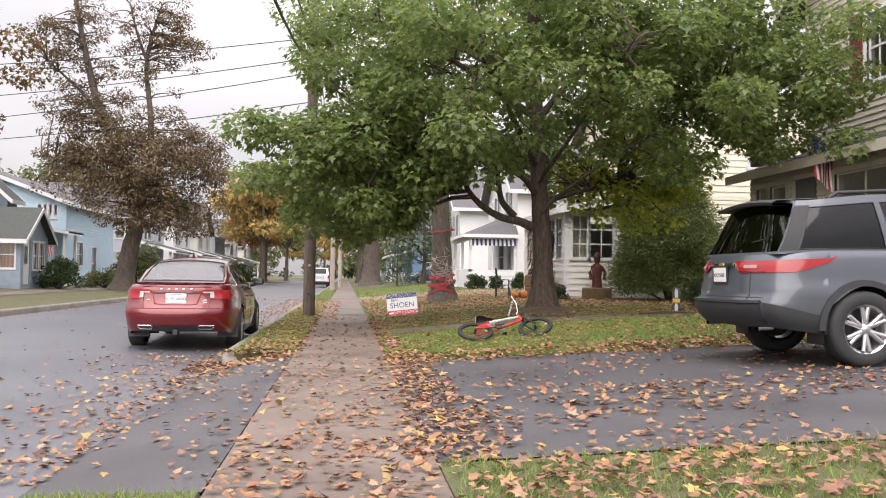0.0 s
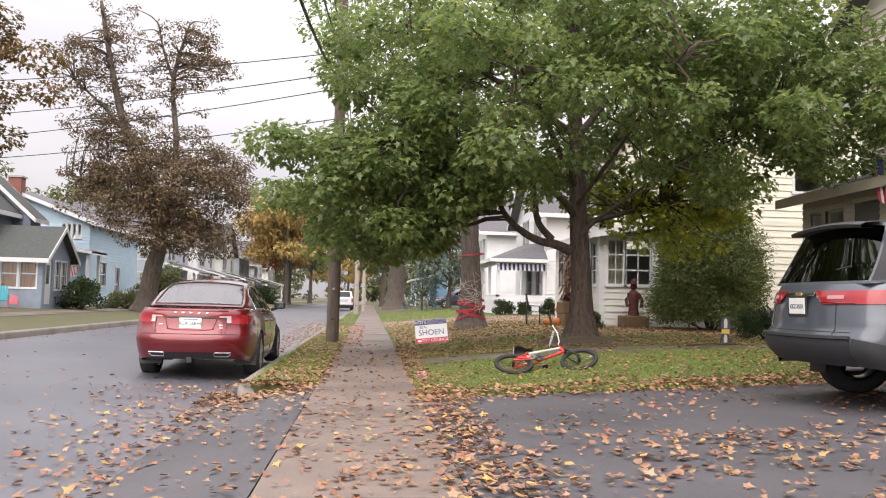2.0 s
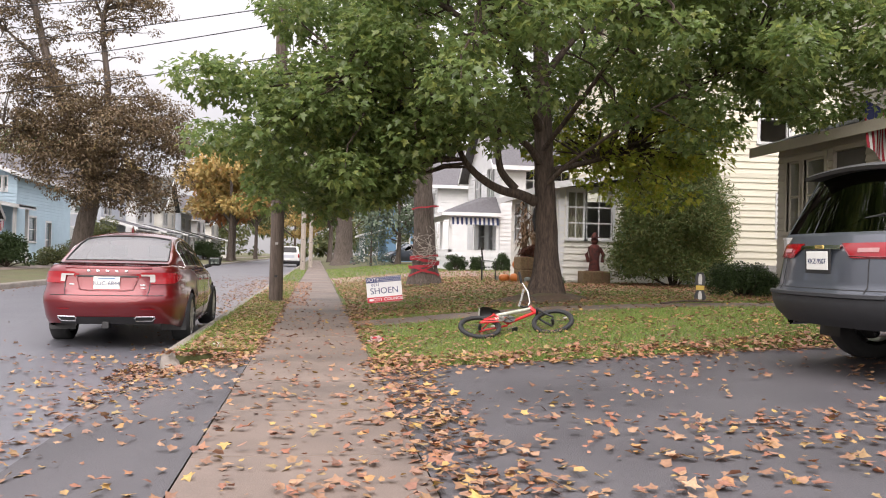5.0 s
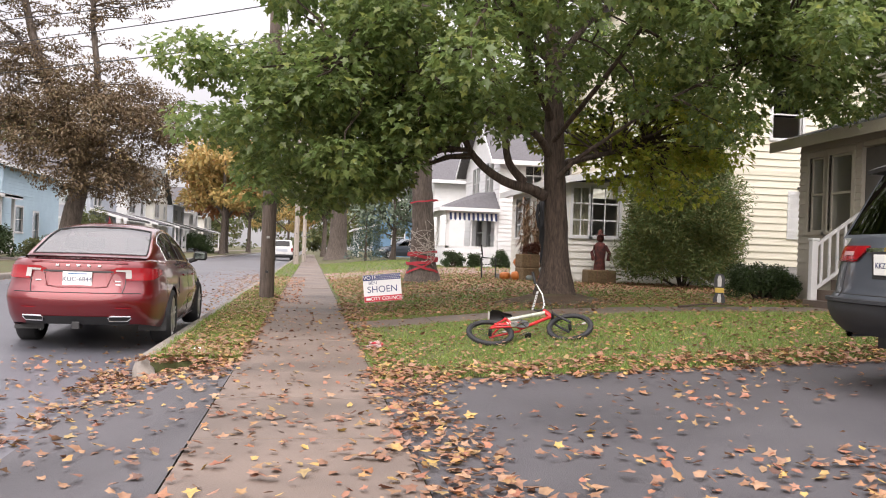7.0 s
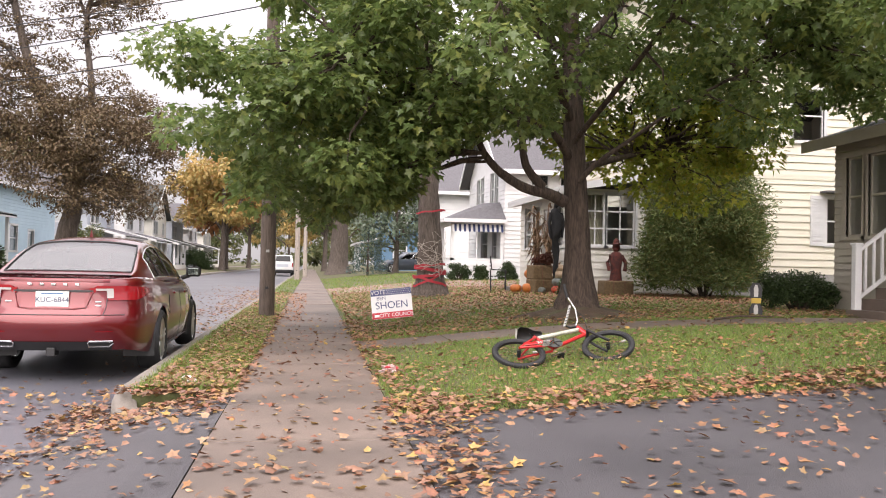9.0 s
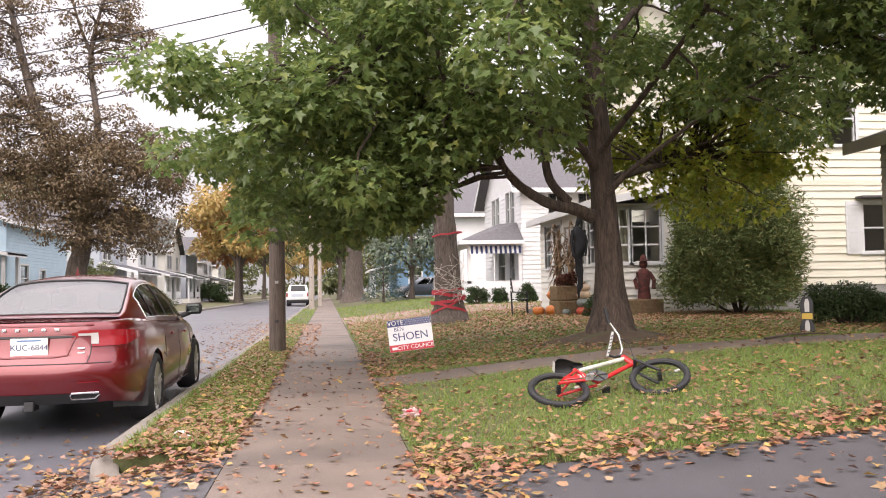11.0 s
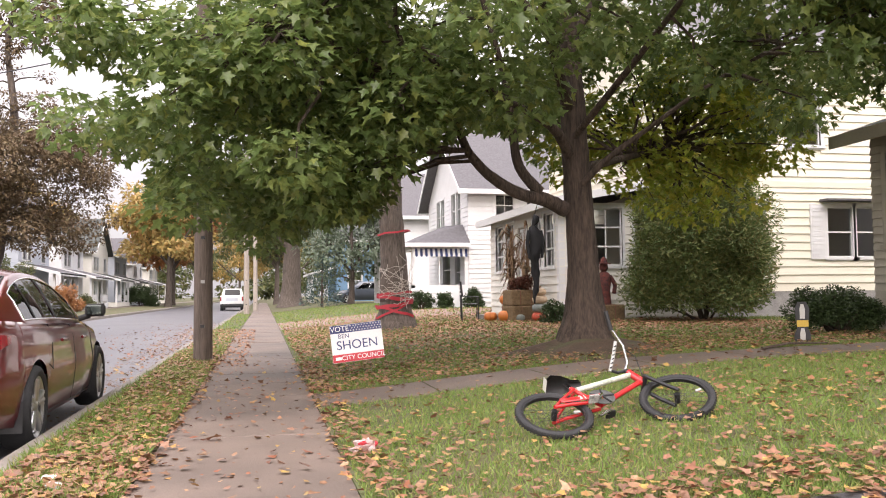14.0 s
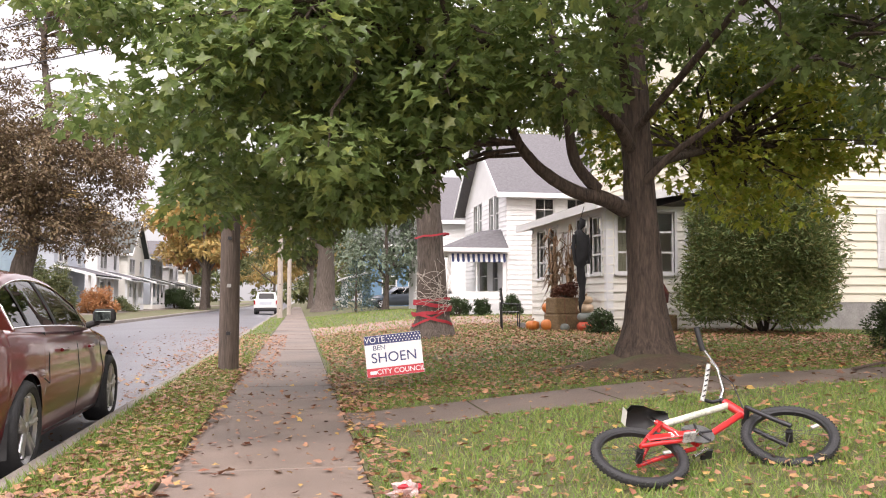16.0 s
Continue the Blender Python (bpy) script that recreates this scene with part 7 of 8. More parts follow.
part("blue_band", Shape().box(-0.303, 0.303, -0.0065, -0.0045, 0.565, 0.658), SIGNBLUE, bd)
for i in range(3):
    for j in range(11):
        x, z = -0.06 + j * 0.034 + 0.017 * (i % 2), 0.585 + i * 0.028
        part("star", Shape().add([(x + (0.011 if k % 2 == 0 else 0.0045) * math.sin(k * math.pi / 5), -0.0078, z + (0.011 if k % 2 == 0 else 0.0045) * math.cos(k * math.pi / 5)) for k in range(10)], [tuple(range(10))]), SIGNWHITE, bd)
face = lambda x, z: Matrix.Translation((x, -0.0075, z)) @ pose(0, 0, 0, 90, 0, 0)
text_part("VOTE", 0.088, SIGNWHITE, bd, face(-0.19, 0.612))
text_part("BEN", 0.075, SIGNBLUE, bd, face(-0.15, 0.525))
text_part("SHOEN", 0.15, SIGNBLUE, bd, face(0.0, 0.415))
text_part("CITY COUNCIL", 0.075, SIGNWHITE, bd, face(0.06, 0.268))
part("small_mark", Shape().box(-0.27, -0.2, -0.0085, -0.007, 0.25, 0.285), SIGNWHITE, bd)
for x in (-0.13, 0.13):
    part("wire_leg", Shape().tube([(x, 0, -0.15), (x, 0, 0.62)], 0.0035, 6), CHROME, sg_)

# ---- ribbons and string on the second tree ----
RIBBON = mat("red_ribbon", (0.42, 0.03, 0.045), (0.34, 0.022, 0.035), 0.6, 10, 60, 0.1)
STRING = mat("pale_string_web", (0.5, 0.45, 0.4), (0.36, 0.32, 0.28), 0.8)
rib = thing("tree_ribbon", "red plastic ribbon wound round a tree trunk", "ribbon")
rnd = random.Random(8)
for z0, tilt, w in ((2.42, 0.05, 0.04), (0.78, 0.06, 0.07), (0.92, -0.05, 0.08), (0.64, -0.12, 0.06), (1.05, 0.03, 0.05), (0.7, 0.2, 0.05)):
    s = Shape()
    rows_ = []
    for d in (0, w):
        rows_.append([(2.93 + (0.375 + 0.16 * math.exp(-(z0 - 0.34) / 0.35)) * math.cos(a), 25.9 + (0.375 + 0.16 * math.exp(-(z0 - 0.34) / 0.35)) * math.sin(a), z0 + d + tilt * math.cos(a) + 0.01 * math.sin(5 * a)) for a in [2 * math.pi * k / 28 for k in range(29)]])
    s.grid(rows_)
    part("loop", s, RIBBON, rib)
web = thing("string_web", "pale stringy cobweb decoration stretched on a trunk", "decoration")
for k in range(34):
    a0, a1 = rnd.uniform(-2.7, -0.5), rnd.uniform(-2.7, -0.5)
    z0, z1 = rnd.uniform(0.8, 1.95), rnd.uniform(0.7, 1.7)
    pts = []
    for q in range(6):
        f = q / 5
        a, z = a0 + (a1 - a0) * f, z0 + (z1 - z0) * f
        r = 0.42 + 0.1 * math.exp(-(z - 0.34) / 0.5) + 0.05 * rnd.random()
        pts.append((2.93 + r * math.cos(a), 25.9 + r * math.sin(a), z + rnd.uniform(-0.04, 0.04)))
    part("strand", Shape().tube(pts, 0.0055, 4), STRING, web)

# ---- autumn decorations by the cream porch ----
PUMPKIN = mat("orange_pumpkin_skin", (0.5, 0.16, 0.03), (0.4, 0.11, 0.02), 0.5, 6, 40, 0.1)
PALEPUMP = mat("pale_pumpkin_skin", (0.55, 0.42, 0.3), (0.45, 0.33, 0.22), 0.55, 6, 40, 0.1)
GREYPUMP = mat("grey_pumpkin_skin", (0.2, 0.22, 0.2), (0.14, 0.16, 0.15), 0.55, 6, 40, 0.1)
REDPUMP = mat("red_pumpkin_skin", (0.45, 0.07, 0.03), (0.36, 0.05, 0.025), 0.5, 6, 40, 0.1)
STRAW = mat("straw", (0.2, 0.135, 0.07), (0.1, 0.065, 0.035), 0.9, 20, 120, 0.8)
STALK = mat("dry_corn_stalk", (0.27, 0.17, 0.1), (0.13, 0.08, 0.045), 0.9, 8, 60, 0.4)
BLACKCLOTH = mat("black_cloth", (0.014, 0.014, 0.016), (0.008, 0.008, 0.009), 0.9, 10, 80, 0.4)


def pumpkin(x, y, z, r, m, label, squash=0.75):
    e = thing("pumpkin", label, "pumpkin", "pumpkins by the porch", at=(x, y, z))
    s = Shape()
    n, rings = 32, 10
    rows_ = []
    for i in range(rings + 1):
        t = math.pi * i / rings
        row = []
        for k in range(n + 1):
            w = 2 * math.pi * k / n
            q = r * (1 - 0.09 * abs(math.cos(4 * w)) ** 3) * math.sin(t) ** 0.85
            row.append((q * math.cos(w), q * math.sin(w), r * squash * (1 - math.cos(t)) - 0.12 * r * math.exp(-((math.pi - t) / 0.5) ** 2)))
        rows_.append(row)
    s.grid(rows_)
    part("shell", s, m, e, "", True)
    part("stem", Shape().tube([(0, 0, 2 * r * squash - 0.15 * r), (0.01, 0, 2 * r * squash + 0.12 * r), (0.04, 0.01, 2 * r * squash + 0.22 * r)], [0.028, 0.02, 0.016], 7), STALK, e)
    return e


def bale(x, y, z, rz, label="small straw bale beside the porch"):
    e = thing("straw_bale", label, "straw bale", "straw bales", at=(x, y, z), rz=rz)
    part("straw", Shape().box(-0.4, 0.4, -0.22, 0.22, 0.0, 0.38, 0.03), STRAW, e)
    for a in (-0.15, 0.15):
        part("twine", Shape().tube([(a, -0.222, 0.02), (a, -0.222, 0.36), (a, -0.18, 0.384), (a, 0.18, 0.384), (a, 0.222, 0.36), (a, 0.222, 0.02)], 0.006, 5), REDBRICK, e)
    return e


G = lambda x, y: gz(x, y)
zz = G(6.32, 25.75)
for k, (r, m, lab) in enumerate(((0.2, REDPUMP, "red pumpkin at the bottom of a stack"), (0.19, GREYPUMP, "grey-green pumpkin in a stack"), (0.18, PALEPUMP, "pale peach pumpkin in a stack"), (0.16, PALEPUMP, "pale pumpkin on top of a stack"))):
    pumpkin(6.32, 25.75, zz, r, m, lab, 0.62)
    zz += 2 * r * 0.62 - 0.035
pumpkin(5.75, 26.6, G(5.75, 26.6), 0.2, PUMPKIN, "round orange pumpkin on the lawn")
pumpkin(5.55, 27.3, G(5.55, 27.3), 0.17, PUMPKIN, "orange pumpkin beside the corn stalks")
pumpkin(6.0, 26.3, G(6.0, 26.3), 0.13, GREYPUMP, "small dark gourd on the lawn")
bale(6.05, 27.1, G(6.05, 27.1), 80)
bale(6.12, 26.55, G(6.12, 26.55), 20)
bale(6.12, 26.56, G(6.12, 26.55) + 0.38, 14, "straw bale stacked on another")
pumpkin(5.95, 27.2, G(6.05, 27.1) + 0.38, 0.19, PUMPKIN, "orange pumpkin on a straw bale")
shrub("potted_mum", "dark rust-red chrysanthemum on a straw bale", (6.12, 26.56, G(6.12, 26.55) + 0.76), (0.36, 0.34, 0.34), MUM, 0.05, 4500, 30, 91, category="plant")
for x, y in ((6.38, 28.2), (6.4, 27.1)):
    e = thing("corn_stalks", "tied bundle of dry corn stalks against the porch", "corn stalks", "corn stalk bundles", at=(x, y, G(x, y)))
    for k in range(16):
        a = rnd.uniform(0, 6.28)
        b, t_ = 0.2 * rnd.random(), 0.3 * rnd.random()
        h = rnd.uniform(1.9, 2.45)
        s = Shape().tube([(b * math.cos(a), b * math.sin(a), 0), (0.06 * math.cos(a), 0.06 * math.sin(a), 1.3), (t_ * math.cos(a), t_ * math.sin(a), h)], [0.018, 0.014, 0.006], 5)
        for q in range(5):
            z = rnd.uniform(0.4, h)
            w = rnd.uniform(0, 6.28)
            L_ = rnd.uniform(0.25, 0.5)
            c0 = Vector((0.08 * math.cos(a), 0.08 * math.sin(a), z))
            d = Vector((math.cos(w), math.sin(w), 0))
            sd = Vector((-math.sin(w), math.cos(w), 0)) * 0.025
            p1, p2 = c0 + d * L_ * 0.5 + Vector((0, 0, 0.12)), c0 + d * L_ + Vector((0, 0, -0.15))
            s.add([tuple(c0 - sd), tuple(c0 + sd), tuple(p1 + sd), tuple(p1 - sd), tuple(p2)], [(0, 1, 2, 3), (3, 2, 4)])
        part("stalk", s, STALK, e)
    part("tie", Shape().lathe([(0.12, 0.0), (0.13, 0.03), (0.12, 0.06)], 14, "z", (0, 0, 1.28)), STRAW, e)

# hanging dark cloth figure, one plain shape
s = Shape()
prof = [(2.86, 0.02), (2.8, 0.1), (2.68, 0.11), (2.6, 0.06), (2.54, 0.15), (2.4, 0.22), (2.2, 0.2), (2.0, 0.24), (1.86, 0.19), (1.78, 0.12), (1.5, 0.14), (1.3, 0.09), (1.1, 0.1), (0.95, 0.05), (0.8, 0.02)]
rows_ = []
for i, (z, r) in enumerate(prof):
    rows_.append([(6.14 + 0.66 * r * math.cos(w) * (1 + 0.3 * math.sin(3 * w + i * 1.7)) + 0.035 * math.sin(i * 1.3), 25.5 + 0.6 * r * math.sin(w) * (1 + 0.2 * math.sin(4 * w + i * 2)), z) for w in [2 * math.pi * k / 18 for k in range(19)]])
s.grid(rows_)
for sg in (-1, 1):
    s.tube([(6.14 + sg * 0.13, 25.5, 2.48), (6.14 + sg * 0.19, 25.47, 2.2), (6.14 + sg * 0.15, 25.45, 1.85)], [0.055, 0.045, 0.03], 8)
s.tube([(6.14, 25.5, 2.84), (6.2, 25.45, 3.1)], 0.008, 5)
solid("halloween_figure", s, BLACKCLOTH, "black cloth dummy hanging from the porch eave", "decoration", smooth=True)
bale(7.5, 24.75, G(7.5, 24.75), 4, "straw bale under the scarecrow")
s = Shape()
zb = G(7.5, 24.75) + 0.38
s.lathe([(0.0, zb), (0.16, zb), (0.13, zb + 0.3), (0.17, zb + 0.6), (0.12, zb + 0.7), (0.05, zb + 0.74)], 14, "z", (7.5, 24.75, 0))
s.ball((7.5, 24.75, zb + 0.84), (0.1, 0.1, 0.12))
for sg in (-1, 1):
    s.tube([(7.5 + sg * 0.14, 24.75, zb + 0.64), (7.5 + sg * 0.24, 24.7, zb + 0.45), (7.5 + sg * 0.2, 24.66, zb + 0.25)], 0.05, 8)
s.lathe([(0.0, zb + 1.08), (0.07, zb + 1.02), (0.08, zb + 0.94), (0.16, zb + 0.92), (0.16, zb + 0.91)], 14, "z", (7.5, 24.75, 0))
SCARE = mat("rust_red_plaid_cloth", (0.15, 0.035, 0.025), (0.02, 0.014, 0.016), 0.9, 14, 60, 0.3)
solid("scarecrow", s, SCARE, "small rust-red scarecrow doll on a straw bale", "decoration", smooth=True)
# bench on the lawn
e = thing("garden_bench", "black metal garden bench by the gravel", "bench", at=(5.35, 28.6, G(5.35, 28.6)), rz=78)
for k in range(5):
    part("seat_slat", Shape().box(-0.5, 0.5, -0.2 + k * 0.09, -0.14 + k * 0.09, 0.42, 0.445), BLACKMETAL, e)
for k in range(5):
    part("back_slat", Shape().box(-0.5, 0.5, 0.24, 0.265, 0.52 + k * 0.1, 0.58 + k * 0.1), BLACKMETAL, e)
for sg in (-1, 1):
    part("side_frame", Shape().tube([(sg * 0.5, -0.2, 0), (sg * 0.5, -0.2, 0.62), (sg * 0.5, 0.2, 0.64), (sg * 0.5, 0.25, 1.02)], 0.02, 6).tube([(sg * 0.5, 0.22, 0), (sg * 0.5, 0.24, 0.64)], 0.02, 6), BLACKMETAL, e)
# cut-out garden board
e = thing("garden_cutout", "black, white and yellow painted wooden cut-out on the lawn", "garden ornament", at=(6.62, 16.4, G(6.62, 16.4)), rz=-20)
CUTBLACK = mat("black_painted_board", (0.02, 0.02, 0.022), (0.015, 0.015, 0.016), 0.5)
PALEBOARD = mat("grey_white_painted_board", (0.45, 0.44, 0.42), (0.36, 0.35, 0.33), 0.6)
CUTYELLOW = mat("yellow_painted_board", (0.5, 0.34, 0.05), (0.42, 0.28, 0.04), 0.5)
out = [(-0.09, 0.0), (0.09, 0.0), (0.1, 0.1), (0.06, 0.2), (0.08, 0.3), (0.085, 0.44), (0.05, 0.52), (-0.05, 0.52), (-0.085, 0.44), (-0.08, 0.3), (-0.06, 0.2), (-0.1, 0.1)]
n = len(out)
b = part("board", Shape().add([(x, y, z) for y in (-0.009, 0.009) for x, z in out], [tuple(range(n)), tuple(range(2 * n - 1, n - 1, -1))] + [(k, k + n, (k + 1) % n + n, (k + 1) % n) for k in range(n)]), CUTBLACK, e)
part("white_patch", Shape().add([(x * 0.33, -0.012, 0.31 + (z - 0.25) * 0.72) for x, z in ((-0.09, 0.25), (0.09, 0.25), (0.1, 0.42), (0.05, 0.5), (-0.05, 0.5), (-0.1, 0.42))], [tuple(range(6))]), PALEBOARD, b)
part("white_patch", Shape().add([(x * 0.33, -0.012, z) for x, z in ((-0.09, 0.03), (0.09, 0.03), (0.1, 0.12), (0.06, 0.19), (-0.06, 0.19), (-0.1, 0.12))], [tuple(range(6))]), PALEBOARD, b)
part("yellow_patch", Shape().box(-0.07, 0.07, -0.0135, -0.01, 0.21, 0.29), CUTYELLOW, b)
part("stake", Shape().box(-0.012, 0.012, 0.01, 0.03, -0.15, 0.3), POLE_WOOD, e)
# flags
FLAGRED = mat("flag_red_cloth", (0.4, 0.03, 0.05), (0.34, 0.025, 0.04), 0.8)
FLAGBLUE = mat("flag_navy_cloth", (0.03, 0.035, 0.12), (0.025, 0.03, 0.1), 0.8)


def flag(at, size, label, rz=0):
    """A striped flag that hangs from a slanted staff."""
    e = thing("flag", label, "flag", "flags on porches", at=at, rz=rz)
    part("staff", Shape().tube([(0.75 * size, 0, -0.15 * size), (0, 0, 0.2 * size), (-0.25 * size, 0, 0.32 * size)], 0.012, 8), WHITE, e)
    n = 13
    for k in range(n):
        rows_ = []
        for q in range(11):
            f = q / 10
            row = []
            for d in (k / n, (k + 1) / n):
                row.append((size * (-0.2 + 0.55 * d + 0.05 * f), size * 0.05 * math.sin(9 * d + 3 * f), size * (0.28 - 0.42 * d - 0.95 * f)))
            rows_.append(row)
        top = 0.4 if k < 7 else 0.0
        m = int(round(top * 10))
        if m:
            part("canton", Shape().grid(rows_[:m + 1]), FLAGBLUE, e)
        part("stripe", Shape().grid(rows_[m:]), FLAGRED if k % 2 == 0 else WHITE, e)
    return e


flag((8.75, 14.75, 3.55), 0.85, "striped national flag hanging from the beige porch")
flag((-16.1, 48.5, 2.6), 0.9, "small striped flag on the white porch", 180)
# chairs on the far lawn
for x, y, m, lab, k in ((-15.9, 38.9, mat("turquoise_plastic", (0.03, 0.3, 0.36), (0.025, 0.25, 0.3), 0.5), "turquoise plastic garden chair by the porch", 1.0), (-17.2, 38.9, MATS["turquoise_plastic"], "turquoise plastic garden chair on the lawn", 1.0), (-15.2, 38.5, mat("pink_plastic", (0.55, 0.12, 0.16), (0.46, 0.1, 0.13), 0.5), "small pink plastic child's chair", 0.6)):
    e = thing("garden_chair", lab, "chair", "garden chairs", at=(x, y, G(x, y)), rz=20)
    for q in range(5):
        part("back_slat", Shape().add([((-0.25 + q * 0.105) * k, 0.2 * k, 0.3 * k), ((-0.16 + q * 0.105) * k, 0.2 * k, 0.3 * k), ((-0.16 + q * 0.105) * k, 0.45 * k, 0.95 * k), ((-0.25 + q * 0.105) * k, 0.45 * k, 0.95 * k)], [(0, 1, 2, 3)]).box((-0.25 + q * 0.105) * k, (-0.16 + q * 0.105) * k, 0.2 * k, 0.22 * k, 0.28 * k, 0.32 * k), m, e)
    part("seat", Shape().box(-0.27 * k, 0.27 * k, -0.3 * k, 0.22 * k, 0.3 * k, 0.34 * k, 0.01), m, e)
    for sg in (-1, 1):
        part("armrest", Shape().box(min(sg * 0.28, sg * 0.38) * k, max(sg * 0.28, sg * 0.38) * k, -0.35 * k, 0.35 * k, 0.53 * k, 0.56 * k, 0.008), m, e)
        for yy in (-0.3, 0.28):
            part("leg", Shape().box(min(sg * 0.29, sg * 0.34) * k, max(sg * 0.29, sg * 0.34) * k, (yy - 0.03) * k, (yy + 0.03) * k, 0, 0.53 * k), m, e)

# crumpled wrapper and small litter
s = Shape()
s.ball((0, 0, 0.045), (0.09, 0.055, 0.05), 4, 0.34, 12, 8)
WRAP = pieces_mat("red_white_wrapper", [(0.6, 0.6, 0.58), (0.5, 0.05, 0.05)], 0.35)
w = thing("wrapper", "crumpled red and white plastic wrapper on the grass", "litter", at=(0.68, 12.5, G(0.68, 12.5)), rz=20)
part("film", s, mat("white_film", (0.5, 0.46, 0.44), (0.42, 0.14, 0.13), 0.35, 26, 90, 0.3), w)
for k in range(3):
    a = k * 2.1
    part("print", Shape().ball((0.06 * math.cos(a), 0.035 * math.sin(a), 0.06 + 0.02 * math.sin(2 * a)), (0.035, 0.025, 0.018), k, 0.4, 7, 5), SIGNRED, w)
for x, y in ((-1.12, 9.9 + 2.2), (-1.05, 11.9)):
    solid("paper_scrap", Shape().ball((x, y, 0.03), (0.05, 0.03, 0.025), 3, 0.35, 8, 5), WHITE, "crumpled white paper scrap on the verge", "litter")
solid("fallen_branch", Shape().tube([(5.6, 15.7, gz(5.6, 15.7) + 0.03), (6.1, 15.95, gz(6.1, 15.9) + 0.05), (6.7, 16.0, gz(6.7, 16) + 0.03)], [0.02, 0.015, 0.008], 6), BARK, "thin fallen branch on the lawn", "branch")

# ---- grass and fallen leaves ----
BLADE = pieces_mat("grass_blade", [(0.115, 0.195, 0.035), (0.16, 0.275, 0.058), (0.22, 0.295, 0.078), (0.13, 0.225, 0.047), (0.31, 0.27, 0.1), (0.18, 0.28, 0.062)], 0.5, True, 0.25, 20.0)
FALLEN = pieces_mat("fallen_leaf", [(0.29, 0.155, 0.085), (0.17, 0.08, 0.047), (0.36, 0.21, 0.118), (0.1, 0.05, 0.037), (0.31, 0.17, 0.112), (0.25, 0.09, 0.05), (0.44, 0.29, 0.085), (0.16, 0.08, 0.055), (0.31, 0.125, 0.07), (0.28, 0.2, 0.08), (0.21, 0.1, 0.06), (0.4, 0.25, 0.145)], 0.5, True, 0.12, 40.0, 0.4)
RUSTY = pieces_mat("rusty_fallen_leaf", [(0.35, 0.165, 0.09), (0.29, 0.12, 0.068), (0.39, 0.22, 0.125), (0.24, 0.095, 0.055), (0.42, 0.27, 0.15)], 0.55, True, 0.1, 40.0, 0.3)


def drive_edge(x):
    return DRIVE_Y1 + 0.085 * (x - 0.53)


def top_z(x, y):
    """The surface under a fallen leaf."""
    if x < KERB_X - 0.03:
        return ROAD_Z + 0.07 * (1 - ((x + 5.3) / 3.8) ** 2)
    if x < WALK_L and 4.2 < y < 11.3:
        return ROAD_Z - 0.009 + 0.176 * smoothstep(-1.95, -0.7, x)
    if WALK_L <= x <= WALK_R:
        return 0.002
    return lawn(x, y)


def on_grass(x, y):
    if x > WALK_R + 0.02:
        if DRIVE_Y0 < y < drive_edge(x):
            return False
        return not (14.9 < y < 15.97 and x < 8.6)
    return WALK_L - 0.02 > x > KERB_X + 0.14 and not 4.15 < y < 11.55


def grass(n, x0, x1, y0, y1, seed, tall, thick, power=1.0):
    g = np.random.default_rng(seed)
    x = g.uniform(x0, x1, n)
    y = y0 + (y1 - y0) * g.uniform(0, 1, n) ** power
    patch = np.sin(x * 2.1 + 1.3 * np.sin(y * 1.7)) * np.sin(y * 1.6 + 1.1 * np.sin(x * 2.3))
    keep = np.array([on_grass(a, b) for a, b in zip(x, y)]) & (g.uniform(-1.4, 1, n) < patch + 0.5)
    x, y = x[keep], y[keep]
    z = np.array([lawn(a, b) for a, b in zip(x, y)]) - 0.004
    m = len(x)
    P = np.stack([x, y, z], 1)
    T = np.stack([g.normal(0, 0.55, m), g.normal(0, 0.55, m), np.ones(m)], 1)
    N = np.stack([g.normal(0, 1, m), g.normal(0, 1, m), np.zeros(m)], 1)
    S = tall * g.uniform(0.5, 1.25, m)
    shape = ([(-thick, 0), (thick, 0), (0, 1.0)], [(0, 1, 2)])
    return leaf_mesh("grass", P, T, N, S, shape, BLADE, 0.0, 0.35)


tagged(new("lawn_grass", grass(165000, 0.53, 8.4, 10.3, 17.5, 1, 0.055, 0.065, 1.3)), "short bright green lawn grass with fallen leaves", "grass", kind="stuff")
tagged(new("lawn_grass", grass(75000, 0.53, 12.0, 17.5, 30, 2, 0.065, 0.09, 1.6)), "thin lawn grass under the trees", "grass", kind="stuff")
tagged(new("verge_grass", grass(44000, -1.5, -0.66, 11.3, 24, 3, 0.075, 0.06, 1.3)), "rough grass verge between kerb and pavement", "grass", kind="stuff")
tagged(new("verge_grass", grass(46000, 0.53, 9.0, -2.0, 4.8, 4, 0.07, 0.05, 0.6)), "grass edge beside the driveway", "grass", kind="stuff")
tagged(new("verge_grass", grass(16000, -1.5, -0.66, -3.0, 4.7, 5, 0.06, 0.06)), "grass verge before the driveway", "grass", kind="stuff")
tagged(new("lawn_grass", grass(26000, -1.5, 9.0, 24, 60, 6, 0.09, 0.16)), "lawn grass farther along the street", "grass", kind="stuff")


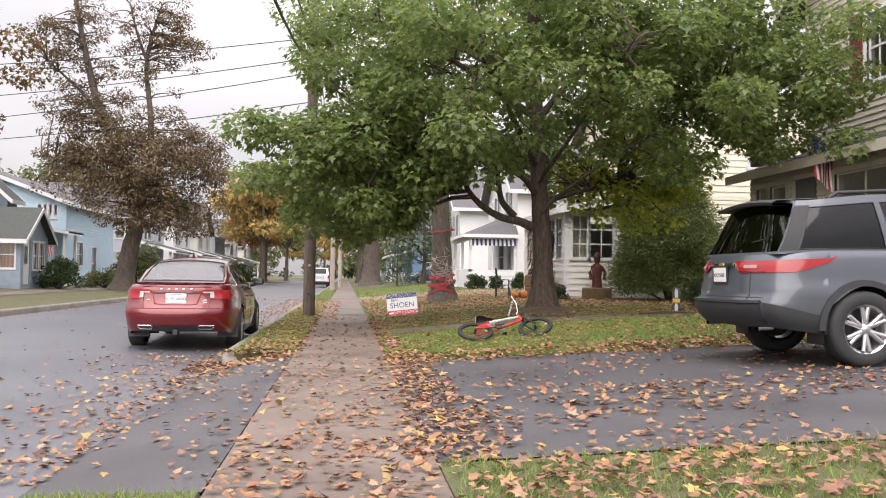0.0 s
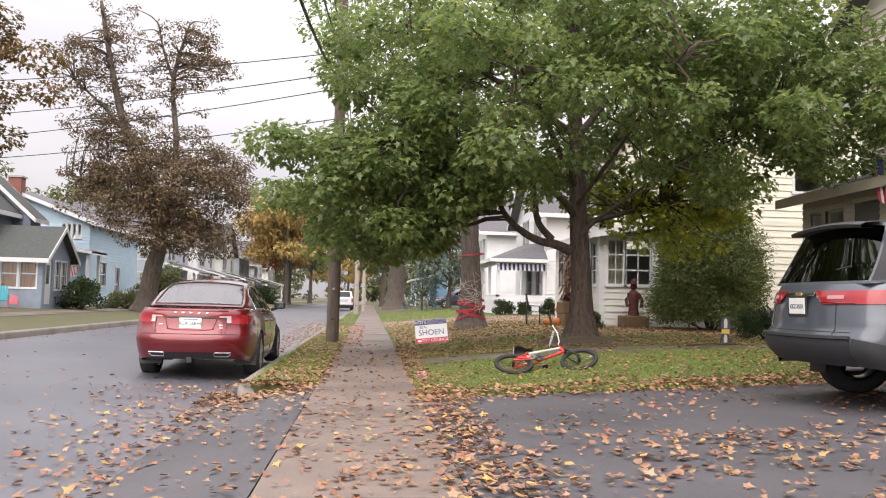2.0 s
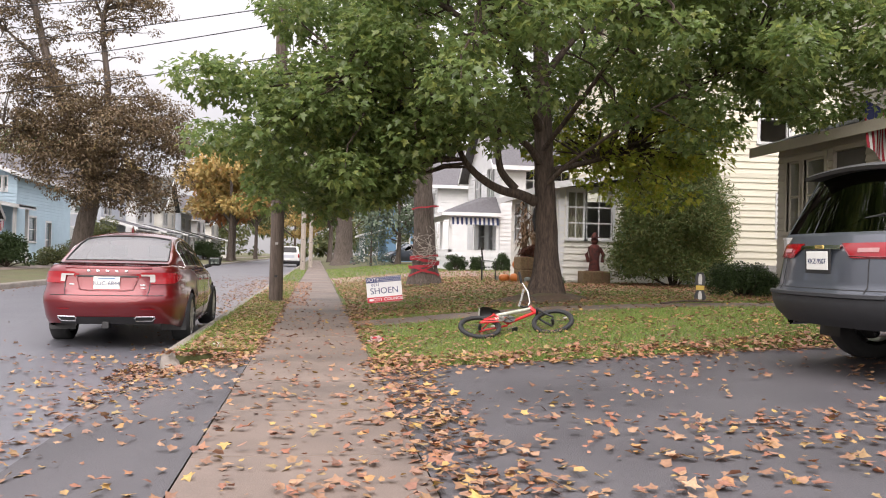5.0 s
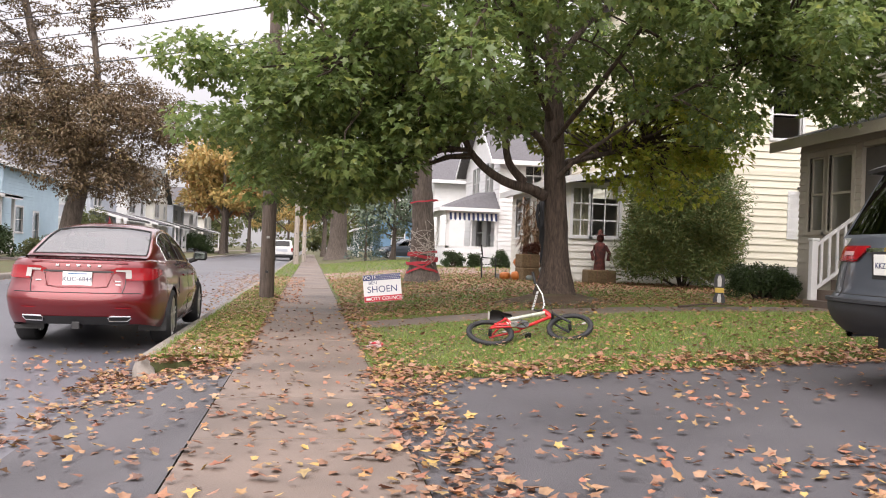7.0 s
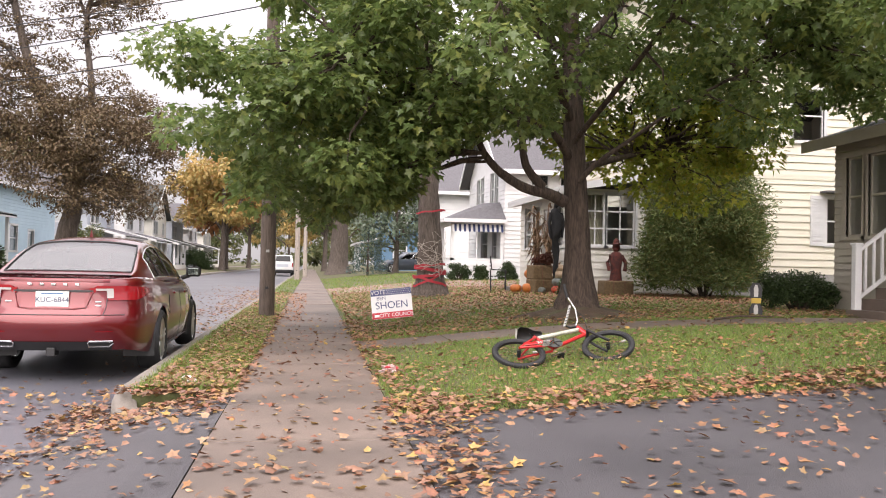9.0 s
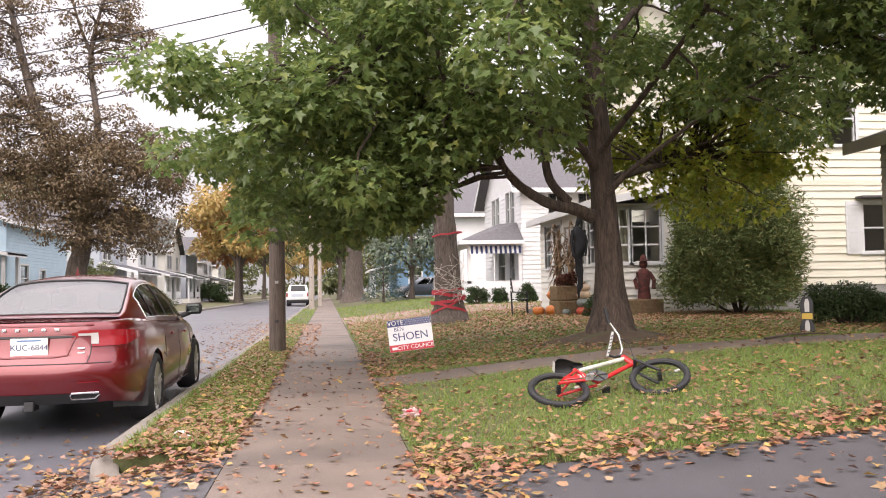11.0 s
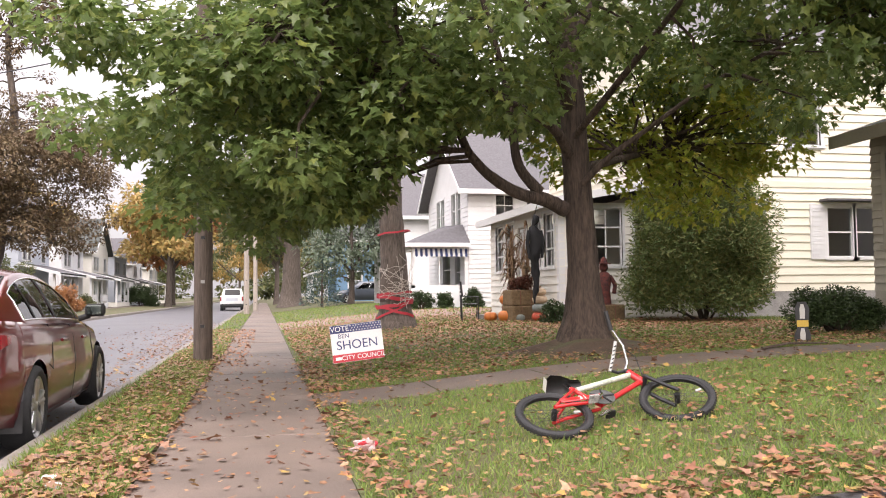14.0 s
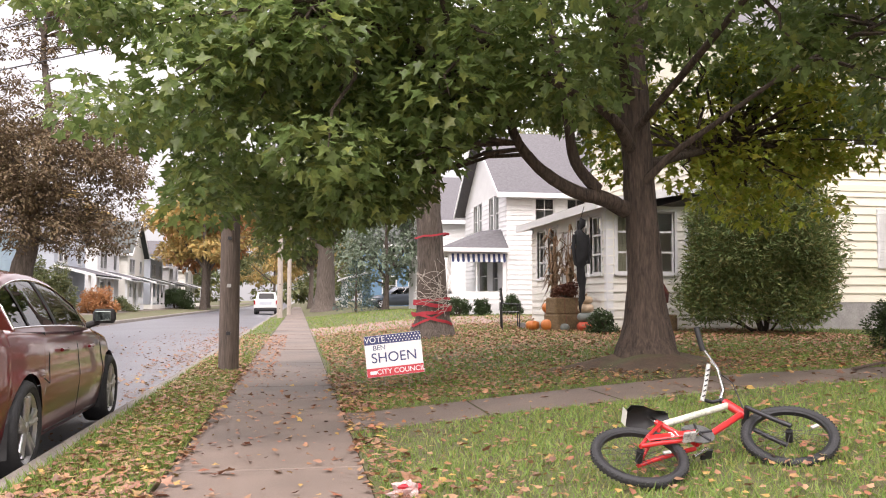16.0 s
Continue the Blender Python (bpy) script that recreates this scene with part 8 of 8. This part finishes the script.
def litter(name, label, spots, material, seed, size=(0.04, 0.1), shape=BROWNED, share=1.0):
    """spots: (number, x0, x1, y0, y1, test)."""
    g = np.random.default_rng(seed)
    P = []
    for n, x0, x1, y0, y1, ok in spots:
        n = int(n * share)
        x, y = g.uniform(x0, x1, n), g.uniform(y0, y1, n)
        P += [(a, b, top_z(a, b) + g.uniform(0.006, 0.03) + (0.025 if on_grass(a, b) else 0)) for a, b in zip(x, y) if ok(a, b, g)]
    P = np.array(P)
    m = len(P)
    a = g.uniform(0, 2 * np.pi, m)
    T = np.stack([np.cos(a), np.sin(a), g.normal(0, 0.2, m)], 1)
    N = np.stack([g.normal(0, 0.25, m), g.normal(0, 0.25, m), np.ones(m)], 1)
    N *= np.where(g.uniform(size=(m, 1)) < 0.4, -1, 1)
    ob = new(name, leaf_mesh(name, P, T, N, g.uniform(*size, m), shape, material, 0.2, 0.14))
    return tagged(ob, label, "leaves", kind="stuff")


yes = lambda x, y, g: True
drift = lambda x, y, g: g.uniform() < 0.05 + 0.85 * (0.5 + 0.5 * math.sin(1.7 * x + 2.3 * math.sin(0.9 * y)) * math.sin(1.3 * y + 1.9 * math.sin(0.8 * x))) ** 1.6
SCATTER = [
    (2700, 0.55, 8.0, 2.2, 10.3, drift),
    (900, 0.6, 6.0, 5.0, 9.5, lambda x, y, g: abs(y - 6.1 - 0.25 * x) < 0.7),
    (950, 0.35, 1.05, 4.8, 11, lambda x, y, g: abs(x - 0.72) < g.uniform(0.05, 0.4)),
    (900, -0.67, 0.5, 2.2, 9.6, lambda x, y, g: g.uniform() < (0.9 if y < 5.5 else 0.35)),
    (120, -0.67, 0.55, 9.6, 21, yes),
    (2600, 0.55, 8.0, 10.0, 11.4, lambda x, y, g: abs(y - drive_edge(x) - 0.1) < g.uniform(0.05, 0.55)),
    (1300, 0.55, 8.5, 10.8, 16.5, drift),
    (420, 0.5, 0.8, 10.3, 20, yes),
    (1500, 0.6, 7.5, 1.0, 4.75, lambda x, y, g: g.uniform() < smoothstep(0.6, 2.6, y) * (1 - 0.8 * smoothstep(4.5, 7.5, x))),
    (760, -1.9, -0.68, 4.5, 11.4, drift),
    (1000, -3.4, -1.7, 5, 12.5, lambda x, y, g: g.uniform() < math.exp(-(-1.7 - x) / 0.6)),
    (330, -1.4, -0.66, 11.2, 12.8, yes),
    (1000, -1.4, -0.6, 12, 22, yes), (380, -1.95, -0.7, 10.5, 11.8, yes),
    (500, -2.6, -1.65, 17, 40, yes),
    (300, -6.5, -1.9, 3, 14, lambda x, y, g: g.uniform() < 0.4),
    (2600, 0.6, 9, -4, 4.7, lambda x, y, g: g.uniform() < 0.25 + 0.75 * smoothstep(-1, 3.5, y) * (1 - smoothstep(4.5, 9, x))),
    (900, -0.67, 0.53, -6, 2.3, lambda x, y, g: g.uniform() < 0.6), (700, 6, 16, -2, 5, lambda x, y, g: g.uniform() < 0.3), (500, 6, 15, 5, 11, lambda x, y, g: g.uniform() < 0.4),
    (900, -8.8, -1.7, -8, 40, lambda x, y, g: g.uniform() < 0.25)]
litter("fallen_leaves", "brown and yellow lobed maple leaves scattered on the ground", SCATTER, FALLEN, 15, (0.04, 0.09), MAPLE, 0.8)
litter("curled_leaves", "curled brown leaves scattered on the ground", SCATTER, FALLEN, 19, (0.03, 0.075), BROWNED, 0.8)

litter("rusty_leaf_carpet", "rust-brown leaf carpet under the lawn trees", [
    (15000, 0.6, 10.0, 16.0, 27, lambda x, y, g: g.uniform() < 0.3 + smoothstep(17, 24, y) * 0.65),
    (5500, 0.6, 10.0, 27, 33, yes),
    (1500, 0.6, 9.5, 33, 39, yes),
    (1400, -1.5, -0.2, 20, 34, yes),
    (1600, -4.4, -1.65, 24, 46, lambda x, y, g: g.uniform() < math.exp(-(-1.7 - x) / 1.4)),
    (1100, -12, -8.2, 15, 50, lambda x, y, g: abs(x + 9.2) < 0.9)], RUSTY, 16, (0.035, 0.075))
litter("leaf_crumbs", "small dry leaf bits scattered over grass and pavement", [
    (1700, 0.55, 9.0, 10.6, 15.0, yes), (5200, 0.55, 9.0, 15.9, 18.5, yes), (1700, 0.55, 8.0, 10.4, 13.0, yes), (2600, -1.42, -0.62, 11.4, 24, yes), (1500, 0.55, 6.0, 2.0, 10, drift), (500, -0.67, 0.53, 2.5, 22, yes), (1200, -3.2, -1.7, 5, 30, lambda x, y, g: g.uniform() < math.exp(-(-1.7 - x) / 0.5)), (5000, 0.6, 10, 17, 33, yes)], FALLEN, 17, (0.02, 0.055))
